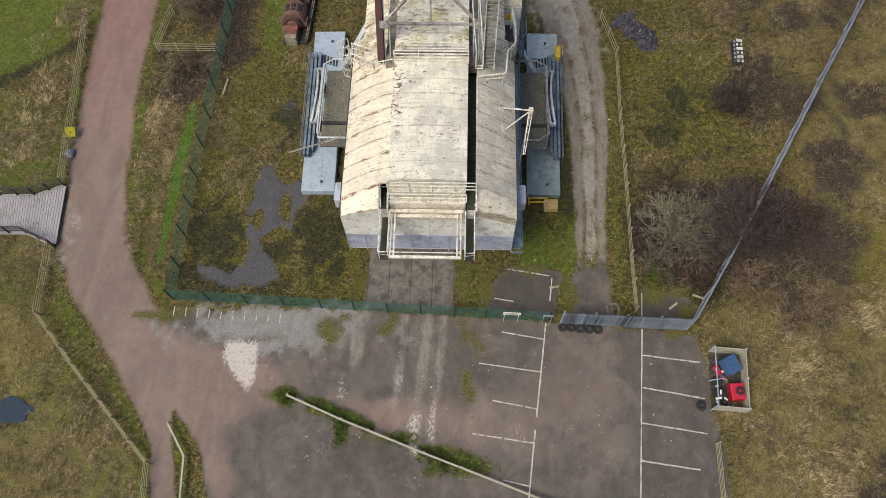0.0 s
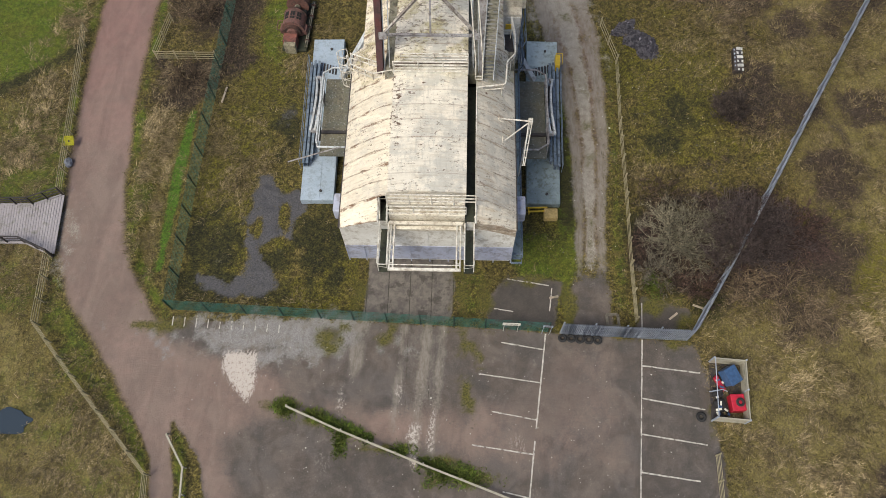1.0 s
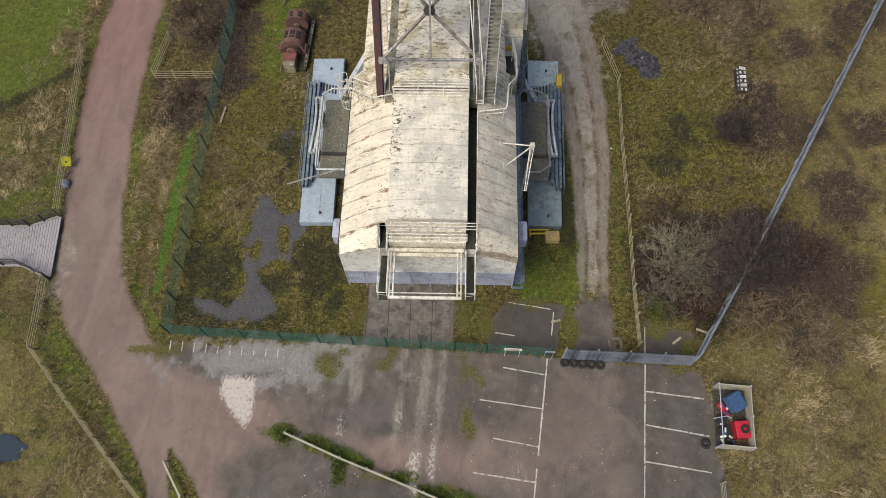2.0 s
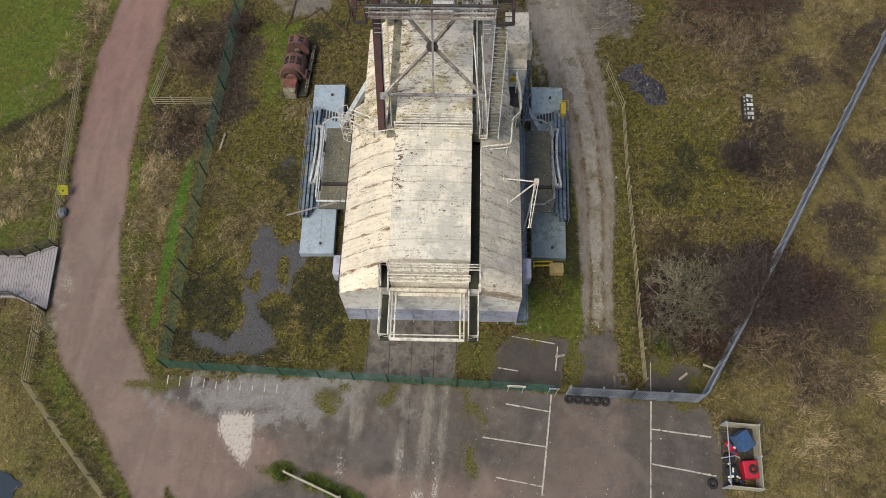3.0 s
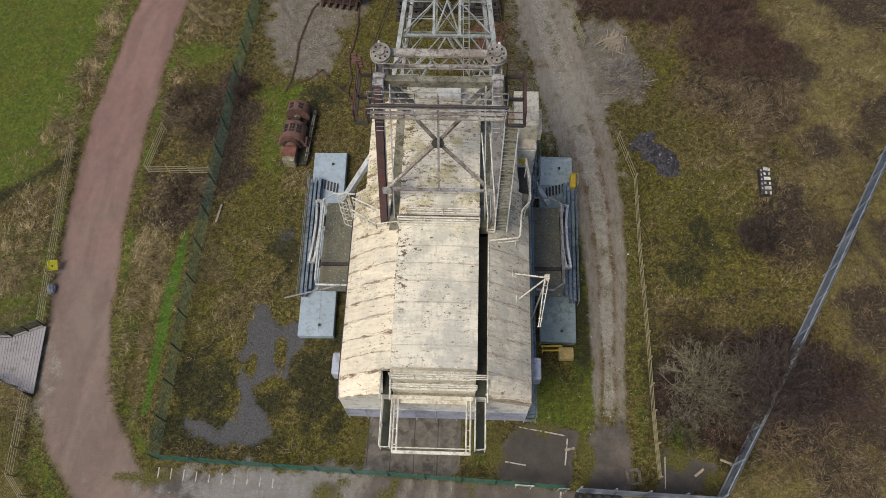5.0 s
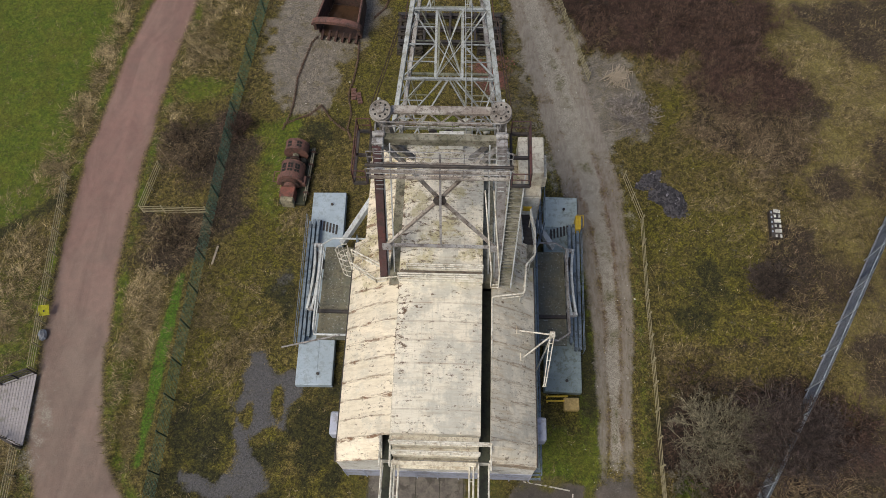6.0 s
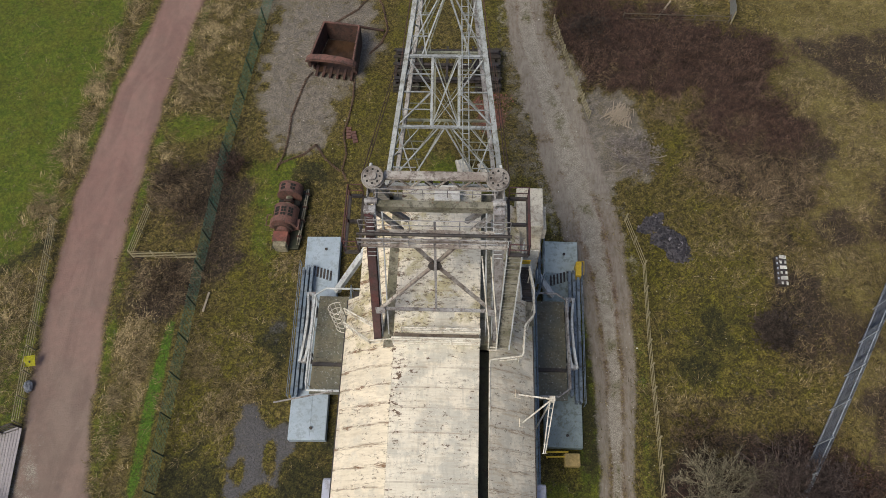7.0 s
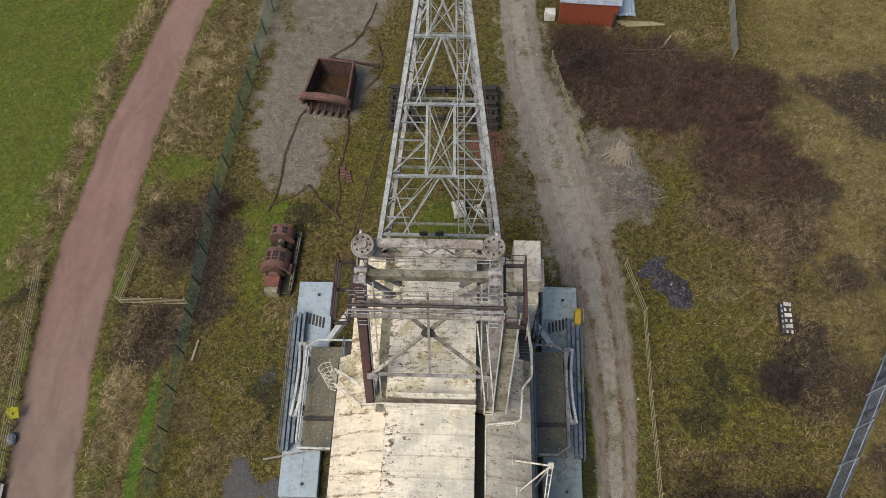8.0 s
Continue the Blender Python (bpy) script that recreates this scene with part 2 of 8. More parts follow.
def to_way(x, y, pts):
    """Metres inside a way whose points are x, y, width; and how far across it, -1 to 1."""
    best, across = np.full(x.shape, -1e9), np.zeros(x.shape)
    for (ax, ay, aw), (bx, by, bw) in zip(pts, pts[1:]):
        ex, ey = bx - ax, by - ay
        k = np.clip(((x - ax) * ex + (y - ay) * ey) / (ex * ex + ey * ey), 0, 1)
        half = (aw + (bw - aw) * k) / 2
        d = half - np.hypot(x - ax - k * ex, y - ay - k * ey)
        side = ((x - ax) * ey - (y - ay) * ex) / math.hypot(ex, ey) / half
        across = np.where(d > best, side, across)
        best = np.maximum(best, d)
    return best, across


def soft(d, w):
    k = np.clip(d / w * 0.5 + 0.5, 0, 1)
    return k * k * (3 - 2 * k)


def blob(x, y, cx, cy, rx, ry, seed, edge=0.6, rough=2.0):
    """A patch with a ragged edge, 0 to 1."""
    r = np.hypot((x - cx) / rx, (y - cy) / ry)
    return soft(1 - r + rough * (fbm(x, y, max(0.9, min(rx, ry) * 0.7), seed, 5) - 0.5), edge)


PATH_WAY = [(-12, 95, 3.4), (-21.0, 69.7, 3.4), (-24.6, 59.9, 3.5), (-26.9, 45.0, 4.3), (-27.6, 35.8, 4.7), (-27.6, 26.5, 4.6), (-27.0, 18.3, 4.6), (-26.2, 12.6, 5.0), (-24.8, 9.4, 4.9), (-22.9, 6.8, 4.7), (-21.4, 4.7, 4.6), (-19.6, 2.4, 4.6)]
SPUR_WAY = [(-19.6, 1.0, 2.8), (-18.1, -2.8, 1.5), (-17.3, -7.0, 1.5), (-17.1, -12.7, 1.6), (-16.8, -29.2, 1.6)]
FORECOURT = [(-21.6, 6.2), (-18.8, 6.8), (-7.9, 6.8), (1.7, 6.6), (8.5, 6.3), (18.8, 5.6), (19.6, 3.4), (20.0, -2.8), (19.6, -19.2), (-13.1, -18.9), (-14.0, -7.6), (-14.9, -4.6), (-15.6, -3.0), (-17.6, -0.6), (-19.6, -0.9), (-21.4, 1.6), (-23.0, 3.8), (-23.6, 5.2)]
TRACK_WAY = [(11.6, 6.5, 2.9), (11.8, 10.7, 2.7), (12.0, 14.8, 2.5), (12.3, 22.0, 3.4), (12.0, 28.2, 4.2), (11.3, 33.3, 5.0), (10.1, 38.5, 5.0), (8.5, 45.7, 4.8), (6.7, 52.9, 3.9), (6.1, 60.1, 3.5), (5.5, 78.7, 3.4), (6.0, 110, 3.4)]
# the second outline is no thicket: it paints shade under the palisade shrubs
THICKETS_AND_SHADE = [[(9.8, 53.2), (10.2, 55.6), (15.3, 55.6), (20.0, 54.6), (25.1, 53.7), (28.4, 51.3), (26.2, 47.1), (25.8, 45.0), (23.4, 43.0), (21.0, 43.4), (21.5, 46.6), (18.0, 47.2), (14.2, 47.7), (10.5, 48.8)],
            [(15.9, 11.6), (16.2, 15.8), (18.6, 17.2), (22.0, 17.8), (27.5, 17.0), (29.6, 12.8), (25.6, 10.4), (21.4, 10.6), (18.8, 9.2)], [(23.0, 44.9), (27.7, 46.0), (29.4, 43.6), (28.0, 41.0), (24.5, 41.3)]]
BROWNS = [[(25.5, 12.0), (29.5, 16.5), (32.5, 14.0), (31.5, 9.0), (27.0, 7.8)], [(29.4, 20.5), (33.0, 23.4), (34.5, 19.5), (31.0, 17.0)], [(19.9, 41.2), (20.6, 43.6), (24.2, 45.5), (27.7, 46.5), (30.4, 45.6), (31.4, 41.4), (30.6, 38.5), (27.9, 35.6), (26.4, 33.4), (24.7, 35.6), (21.4, 38.0)], [(32.7, 38.8), (35.4, 39.7), (40.0, 39.6), (37.7, 35.8), (33.8, 31.9), (32.9, 36.3)],
          [(25.2, 29.3), (27.5, 29.6), (29.2, 27.7), (31.0, 25.3), (28.4, 23.0), (25.1, 23.0), (24.0, 25.0), (24.4, 27.2)], [(28.9, 34.8), (30.8, 35.2), (31.6, 33.6), (29.6, 32.6)],
          [(-24.9, 36.4), (-23.0, 38.6), (-20.6, 38.5), (-19.0, 39.8), (-17.3, 40.7), (-16.4, 36.7), (-16.3, 32.8), (-17.2, 29.4), (-18.6, 30.5), (-19.4, 33.6), (-21.2, 31.6), (-22.0, 34.0), (-23.6, 34.9)],
          [(-24.2, 30.0), (-19.5, 30.2), (-18.9, 25.9), (-20.7, 25.0), (-23.3, 26.2)], [(15.4, 11.2), (15.6, 16.4), (17.4, 18.4), (20.6, 18.6), (24.4, 18.2), (28.2, 15.0), (28.0, 10.6), (24.0, 9.6), (20.6, 10.2), (18.6, 9.0)], [(26.0, 9.4), (30.0, 8.6), (29.0, 6.4), (26.0, 6.6)],
          [(15.2, 20.6), (19.4, 20.8), (23.6, 21.4), (23.0, 19.2), (18.0, 18.8)], [(33.2, 27.0), (37.0, 27.4), (37.4, 24.2), (34.0, 23.4)], [(27, -4), (32, -2), (33, -7), (28, -8)], [(38, 20), (45, 21), (45, 14), (39, 15)], [(31, 52), (40, 54), (42, 46), (34, 46)]]
MOSSES = [(-15, 13, 4, 5), (-14, 28, 3, 6), (17.5, 31, 4, 4), (21, 27, 4, 5), (9.6, 18, 1.8, 11), (9.3, 9, 3, 2.6), (-8, 8.6, 3, 1.6), (-4.5, 42, 3, 4), (6.2, 36, 2, 4), (31, 12, 4, 4), (-17, 17, 2, 5), (19.8, 26.4, 3.0, 3.6), (18.6, 22.4, 2.5, 2.0), (21.6, 30.4, 2.0, 3.0), (23.0, 21.8, 3.4, 1.2), (18.4, 41.5, 0.9, 3.6), (12.3, 43.2, 1.0, 0.9), (10.7, 40.0, 0.7, 0.7), (-9.6, 40.2, 3.4, 1.8), (-7.0, 44.8, 1.8, 4.0), (-3.9, 53.0, 1.6, 5), (-14.0, 35.1, 1.8, 4.6), (9.9, 24.1, 1.0, 8), (9.0, 12.2, 2.4, 3.0), (-16.3, 11.5, 2.2, 2.6), (-12.4, 16.1, 1.5, 2.0), (-7.2, 10.9, 1.8, 3.2), (-14.8, 24, 2.2, 3.4), (16.4, 30.0, 1.6, 4.0), (12.5, 22.5, 0.5, 2.4), (3.7, 54, 1.4, 5)]

COURT_MOSS = [(-7.3, 5.4, 1.2, 1.2), (-3.0, 5.9, 0.9, 0.9), (2.6, 4.6, 0.7, 1.0), (2.7, 2.2, 0.6, 1.8), (1.9, -3.7, 1.8, 0.8), (-5.9, -1.8, 0.35, 1.0), (-10.3, 0.5, 1.2, 0.5), (-8.2, -0.5, 1.3, 0.3), (-3.4, -2.2, 1.2, 0.25), (3.9, 9.0, 0.6, 1.6), (6.4, 10.2, 1.6, 0.4), (16.8, 8.4, 1.2, 0.8), (18.3, 7.0, 0.6, 1.0), (10.1, 8.0, 0.4, 1.6), (-19.6, 6.2, 1.6, 0.7), (17.6, 5.7, 1.0, 0.4), (-5.3, 9.4, 0.5, 2.4), (2.2, 9.0, 0.6, 2.6), (19.6, 0.2, 0.4, 1.6)]


def rise(x, y):
    """The bank on which the field beside the track climbs towards the palisade."""
    return 1.9 * soft(x - 23.0, 7.0) * soft(y - 12.0, 6.0) * soft(50.0 - y, 6.0)


def rise_at(x, y):
    return float(rise(np.array([float(x)]), np.array([float(y)]))[0])


def zones(x, y):
    """The weights of each kind of ground at points of the plan, which spreads a little on the bank."""
    spread = 1 + rise(x, y) / 50.0
    x, y = 1.6 + (x - 1.6) * spread, y * spread
    wob = (fbm(x, y, 2.5, 3) - 0.5) * 1.3
    z = {}
    road, _ = to_way(x, y, PATH_WAY)
    spur, _ = to_way(x, y, SPUR_WAY)
    court = to_polygon(x, y, FORECOURT)
    track, across = to_way(x, y, TRACK_WAY)
    z["road_in"], z["court_in"], z["track_in"] = np.maximum(road, spur), court, track
    z["court"] = soft(court + 0.35 * wob, 0.5)
    z["road"] = np.maximum(soft(road + 0.35 * wob, 0.9), soft(spur + 0.2 * wob, 0.35))
    dust = soft(to_polygon(x, y, [(-23.4, 6.3), (-19.1, 4.6), (-11.8, 3.7), (-8.9, 1.4), (-2.1, 0.3), (2.8, 1.1), (6.6, 2.5), (9.0, 6.2), (13.9, 6.1), (14.2, -3.8), (8.6, -4.2), (4.7, -3.7), (-3.0, -1.5), (-9.8, 1.0), (-13.3, -2.4), (-11.7, -10.7), (-13.1, -18.9), (-13.7, -6.6), (-19.5, -2.4)]) + 3 * wob * 0.5, 2.0)
    z["road"] = np.maximum(z["road"], z["court"] * dust * (0.85 - 0.40 * soft(x - 3.0, 5.0)))
    gravel = 0.85 * blob(x, y, -12.0, 5.6, 8.0, 1.7, 5)
    gravel = np.maximum(gravel, 0.5 * blob(x, y, -28.2, 13.2, 1.2, 3.4, 6, 0.8))
    rut = np.exp(-((np.abs(across) - 0.55) / 0.28) ** 2)
    fade = np.clip((y - 9.0) / 4, 0, 1)
    middle = np.exp(-((across + 0.02) / 0.30) ** 4)
    far_up = soft(y - 33.0, 5.0)
    gravel = np.maximum(gravel, soft(track + 0.3 * wob, 0.5) * (0.10 + (0.8 - 0.2 * far_up) * middle + 0.45 * far_up + 0.5 * (fbm(x, y, 1.8, 45) - 0.45)) * fade)
    gravel = np.maximum(gravel, 0.55 * np.exp(-((track + 0.35) / 0.5) ** 2) * soft(y - 27.0, 4.0) * np.clip(2.2 * fbm(x, y, 1.7, 46) - 0.4, 0, 1))
    z["road_tan"] = 0.5 * soft(track + 0.3 * wob, 0.5) * fade
    gravel = np.maximum(gravel, 0.75 * blob(x, y, 9.8, 44.7, 1.6, 5.0, 8))
    z["gravel"] = np.clip(gravel, 0, 1)
    z["road"] = np.maximum(z["road"], z.pop("road_tan"))
    # damp spots, plus shade painted under the shrubs and along the right shoe
    damp_shade = [(-29.2, -0.7, 2.2, 1.6), (-9.2, 13.6, 1.6, 3.6), (-12.6, 9.0, 2.2, 1.0), (-16.6, 9.4, 2.6, 1.6), (-16.8, 13.6, 1.6, 2.4), (18.4, 14.6, 3.0, 3.4), (24.2, 14.2, 4.0, 2.6), (19.6, 10.4, 3.0, 1.6), (-16.8, 11.3, 2.4, 2.2), (-17.8, 13.8, 1.2, 1.4), (19.6, 24.9, 2.1, 2.3), (18.4, 22.2, 1.5, 1.4), (10.1, 19.5, 0.7, 6.0), (-7.4, 13.0, 0.9, 4.0), (-12.0, 11.6, 1.6, 0.9), (16.6, 8.2, 1.6, 1.4), (20.3, 8.5, 1.3, 1.6), (-12.3, 24.0, 1.0, 3.0), (-10.8, 38.0, 2.0, 1.2)]
    # a narrow darker strip across the lawn, kept in the same mask
    dark_strip, _ = to_way(x, y, [(-60, 18.5, 1.3), (-37, 26.6, 1.3), (-32.4, 30.2, 1.1), (-30.6, 31.6, 0.8)])
    z["damp_shade"] = np.maximum.reduce([soft(dark_strip + 0.3 * wob, 0.7)] + [blob(x, y, *b, 160 + i, 0.9, 2.0) for i, b in enumerate(damp_shade)])
    z["court"] = np.maximum(z["court"], soft(track + 0.4 * wob, 0.8) * (1 - fade))
    for pad in ([(4.2, 7.0), (9.1, 6.6), (9.3, 10.0), (5.4, 10.5), (4.4, 9.2)], [(14.9, 6.2), (18.3, 6.2), (18.8, 8.3), (15.2, 9.3)]):
        z["court"] = np.maximum(z["court"], soft(to_polygon(x, y, pad) + 0.8 * wob, 0.5))
    flaked = np.clip(soft(to_polygon(x, y, [(-14.9, 4.6), (-12.3, 4.5), (-12.1, 1.9), (-12.5, 0.2), (-13.6, 1.6), (-14.8, 3.3)]) + 0.4 * wob, 0.5), 0, 1)
    for i, (b, w) in enumerate((((-0.9, -1.2, 0.5, 1.7), 0.75), ((0.3, -0.8, 0.3, 1.9), 0.65), ((-2.1, 1.5, 0.5, 1.2), 0.6), ((-6.1, 1.0, 0.4, 1.2), 0.55), ((-6.9, -3.2, 0.8, 1.0), 0.4))):
        flaked = np.maximum(flaked, w * blob(x, y, *b, 171 + i))
    z["weeds"] = np.maximum.reduce([blob(x, y, *b, 190 + i, 1.2, 2.8) for i, b in enumerate(COURT_MOSS)])
    bays = 0.55 * soft(to_polygon(x, y, [(14.8, 6.4), (19.4, 5.9), (19.6, -25), (13.2, -25)]) + wob, 0.6)
    wet = np.maximum(bays, 0.65 * blob(x, y, -4.5, -3.6, 5.0, 1.8, 181, 0.8))
    wet = np.maximum(wet, 0.4 * blob(x, y, 7.5, 2.0, 4.0, 3.0, 183, 0.8))
    wet = np.maximum(wet, 0.5 * blob(x, y, -4.0, 5.0, 1.8, 1.6, 184, 0.8))
    for pad in ([(4.2, 7.0), (9.1, 6.6), (9.3, 10.0), (5.4, 10.5), (4.4, 9.2)], [(14.9, 6.2), (18.3, 6.2), (18.8, 8.3), (15.2, 9.3)]):
        wet = np.maximum(wet, 0.95 * soft(to_polygon(x, y, pad) + 0.8 * wob, 0.6))
    z["wet"] = wet
    lanes = [to_way(x, y, w)[0] for w in ([(-0.2, 6.5, 0.8), (-0.9, -2.7, 0.7)], [(0.95, 6.5, 0.55), (0.3, -2.7, 0.5)], [(-5.0, 6.4, 1.5), (-5.3, 3.0, 0.9)], [(-1.9, 6.5, 0.5), (-2.4, -1.0, 0.4)])]
    z["stripe"] = soft(np.maximum.reduce(lanes) + 0.25 * wob, 0.4) * np.clip(0.25 + 1.2 * fbm(x, y, 1.4, 185), 0, 1)
    z["stripe"] = np.maximum(z["stripe"], 1.0 * np.exp(-((np.abs(across) - 0.66) / 0.30) ** 4) * soft(track + 0.15 * wob, 0.4) * fade * np.clip(1.2 * fbm(x, y, 3, 187) + 0.35, 0, 1))
    z["weeds"] = np.maximum(z["weeds"], 0.62 * middle * (track > 0) * fade * np.clip(3 * fbm(x, y, 1.6, 188) - 1.1, 0, 1))
    _, over = to_way(x, y, PATH_WAY)
    z["stripe"] = np.maximum(z["stripe"], 0.30 * np.exp(-((np.abs(over) - 0.42) / 0.16) ** 2) * (road > 0) * np.clip(2 * fbm(x, y, 5, 186) - 0.4, 0, 1))
    z["white"] = np.maximum(flaked, 0.45 * blob(x, y, 6.2, -1.6, 1.2, 0.8, 172))
    z["concrete"] = np.maximum(soft(to_polygon(x, y, [(-4.7, 12.5), (-5.0, 7.2), (1.6, 7.0), (1.7, 12.4)]) + 0.25 * wob, 0.4), 0.75 * soft(to_polygon(x, y, [(-2.7, 6.9), (1.6, 6.7), (0.7, -3.2), (-2.0, -3.2)]) + 0.9 * wob, 1.2) * (0.4 + 0.6 * fbm(x, y, 1.6, 44)))
    ragged = 1.3 * (fbm(x, y, 0.9, 11, 4) - 0.5)
    puddle = soft(to_polygon(x, y, [(-13.8, 18.9), (-12.6, 18.5), (-12.0, 17.5), (-10.3, 17.4), (-10.0, 15.8), (-10.7, 15.0), (-10.6, 13.1), (-12.1, 13.3), (-13.0, 13.0), (-13.5, 12.5), (-13.4, 11.4), (-14.1, 11.3), (-14.2, 13.0), (-14.8, 14.5), (-14.3, 15.5), (-14.5, 17.2), (-13.7, 17.8)]) + ragged, 0.35)
    puddle *= (1 - blob(x, y, -13.6, 14.2, 0.5, 0.8, 12, 0.3, 0.8)) * (1 - blob(x, y, -11.6, 15.0, 0.5, 1.3, 13, 0.3, 0.8))
    mud = np.maximum(puddle, soft(to_polygon(x, y, [(-15.0, 9.6), (-17.8, 10.6), (-17.6, 9.6), (-15.4, 8.7), (-12.4, 8.6), (-11.2, 9.4), (-11.6, 10.6), (-13.3, 11.8), (-14.2, 11.6)]) + ragged, 0.35))
    mud = np.maximum(mud, 0.45 * blob(x, y, -12.6, 24.6, 0.9, 1.2, 15, 0.6))
    mud = np.maximum(mud, 0.95 * soft(to_polygon(x, y, [(-16.4, 46.1), (-16.6, 50), (-15.5, 56), (-7.5, 57), (-6.4, 50), (-9.5, 46), (-10.3, 41.1), (-12.0, 39.7), (-14.0, 40.5), (-14.9, 42.1), (-16.8, 44.0)]) + 2 * ragged, 1.0))
    mud = np.maximum(mud, 0.85 * blob(x, y, -11.2, 61.3, 5.0, 8, 18, 0.8))
    mud = np.maximum(mud, 0.9 * soft(to_polygon(x, y, [(11.8, 47.4), (15.8, 46.0), (15.9, 43.7), (16.6, 41.9), (15.9, 38.0), (13.6, 37.6), (12.8, 35.9), (10.4, 37.9), (10.2, 42.0)]) + 2 * ragged, 0.9))
    mud = np.maximum(mud, 0.5 * blob(x, y, 6.3, 47.8, 2.2, 12, 19, 0.8))
    z["mud"] = mud
    z["moss"] = np.maximum.reduce([blob(x, y, *b, 30 + i, 0.9, 1.9) for i, b in enumerate(MOSSES)])
    z["moss"] *= 1 - 0.8 * z["mud"]
    under = blob(x, y, -0.2, 34.6, 3.6, 4.6, 59, 0.5, 0.8)
    beside = soft(to_polygon(x, y, [(-20.9, 10.5), (-21.0, 18.4), (-20.8, 21.1), (-20.5, 25.0), (-19.9, 25.0), (-20.0, 19.1), (-20.4, 10.5)]) + 0.2 * wob, 0.3)
    z["lawn"] = np.maximum(soft(to_polygon(x, y, [(-300, 400), (-300, 24.5), (-32.8, 28.1), (-31.8, 35.8), (-31.0, 46.1), (-28.6, 59.4), (-14, 98), (60, 400)]) + 2.2 * wob, 1.6), 0.95 * under)
    z["lawn"] = np.maximum(z["lawn"], 0.85 * blob(x, y, -21.6, 42.2, 3.2, 1.4, 53, 0.6, 1.2))
    z["lawn"] = np.maximum(z["lawn"], 0.55 * blob(x, y, -33.2, 19.4, 5, 6, 54))
    z["lawn"] = np.maximum(z["lawn"], 0.55 * blob(x, y, -23.5, 14.6, 1.0, 6.0, 55))
    z["lawn"] = np.maximum(z["lawn"], 0.5 * blob(x, y, -24.9, 3.8, 3.0, 3.5, 56))
    z["lawn"] = np.maximum(z["lawn"], 0.5 * blob(x, y, -35.1, 8.1, 5, 3, 57))
    verge = np.exp(-((np.maximum(road, spur) + 0.55) / 0.55) ** 2) * np.clip(1.8 * fbm(x, y, 2.4, 58) - 0.2, 0, 1)
    z["lawn"] = np.maximum(z["lawn"], 0.95 * verge)
    strip = soft(to_way(x, y, [(10.35, 9.5, 1.6), (10.35, 20.0, 1.5), (10.5, 31, 0.9)])[0] + 0.3 * wob, 0.5)
    z["lawn"] = np.maximum(z["lawn"], 0.95 * strip)
    z["lawn"] = np.maximum(z["lawn"], 0.55 * soft(to_way(x, y, [(14.0, 8.5, 1.2), (14.1, 20.0, 1.1), (14.3, 30.0, 0.8)])[0] + 0.5 * wob, 0.7))
    z["lawn"] = np.maximum.reduce([z["lawn"], 0.75 * blob(x, y, 7.6, 12.6, 2.6, 2.6, 61), 0.6 * blob(x, y, 9.6, 11.0, 1.6, 2.4, 62), 0.5 * blob(x, y, 3.0, 9.6, 1.4, 2.4, 63)])
    z["lush"] = beside
    far = np.maximum(soft(x - 27.5 + 3 * wob, 5.0) * soft(y - 8 - 3 * wob, 6), soft(to_polygon(x, y, [(20, 8), (26, 9), (60, 40), (60, -30), (20, -30)]) + 3 * wob, 4))
    z["dry"] = np.maximum(far, 0.8 * soft(to_polygon(x, y, [(-24.8, 10), (-21.2, 10), (-21.2, 25), (-24.4, 25)]) + wob, 0.8)) * (1 - z["lawn"])
    field = soft(to_polygon(x, y, [(-80, -60), (-80, 26), (-34, 26), (-30.5, 19), (-29.3, 8), (-25.4, 2.2), (-19.0, -4.4), (-18.4, -60)]) + wob, 1.0)
    z["dry"] = np.maximum(z["dry"], 0.9 * field * (1 - z["lawn"]))
    z["lawn"] = np.maximum(z["lawn"], 0.42 * field * np.clip(2.4 * fbm(x, y, 4.0, 64) - 0.5, 0, 1))
    bend = soft(to_polygon(x, y, [(-28.7, 11.2), (-28.5, 6.2), (-24.9, 2.4), (-20.6, -1.9), (-20.0, -1.2), (-22.6, 2.6), (-24.8, 6.2), (-27.2, 10.2)]) + 1.2 * wob, 1.4)
    z["lawn"] = np.maximum.reduce([z["lawn"], beside, 0.6 * bend])
    z["lawn"] = np.maximum(z["lawn"], 0.75 * blob(x, y, -13.9, 36.0, 1.9, 5.2, 60))
    wide = 5.0 * (fbm(x, y, 3.2, 71, 4) - 0.5)
    z["bramble"] = np.maximum.reduce([soft(to_polygon(x, y, b) + wide, 1.8) for b in THICKETS_AND_SHADE])
    z["brown"] = np.maximum.reduce([soft(to_polygon(x, y, b) + wide, 1.8) for b in BROWNS])
    z["red"] = 0.9 * blob(x, y, 3.3, 44.3, 1.5, 2.4, 90, 0.5)
    hard = np.maximum.reduce([z["road"], z["court"], z["gravel"] * 0.9, z["concrete"], z["mud"]])
    z["bramble"] *= 1 - hard
    z["brown"] *= 1 - hard
    z["lawn"] *= 1 - hard
    z["hard"] = hard
    pond = blob(x, y, -29.2, -0.8, 1.9, 1.0, 91, 0.3, 0.4)
    z["pond"] = pond
    return z


def relief(x, y, z=None):
    z = z or zones(x, y)
    rough = (fbm(x, y, 3.0, 7) - 0.5) * 0.22 + (fbm(x, y, 0.8, 8, 2) - 0.5) * 0.08
    ditch = 0.45 * np.exp(-((x + 22.0) / 0.5) ** 2) * soft(np.minimum(y - 9.5, 22 - y), 1.5)
    return np.where(np.abs(x) > 200, 0, 1) * (rough * (1 - z["hard"]) - 0.01 * z["hard"] - 0.25 * z["pond"] - ditch * (1 - z["hard"])) + rise(x, y)


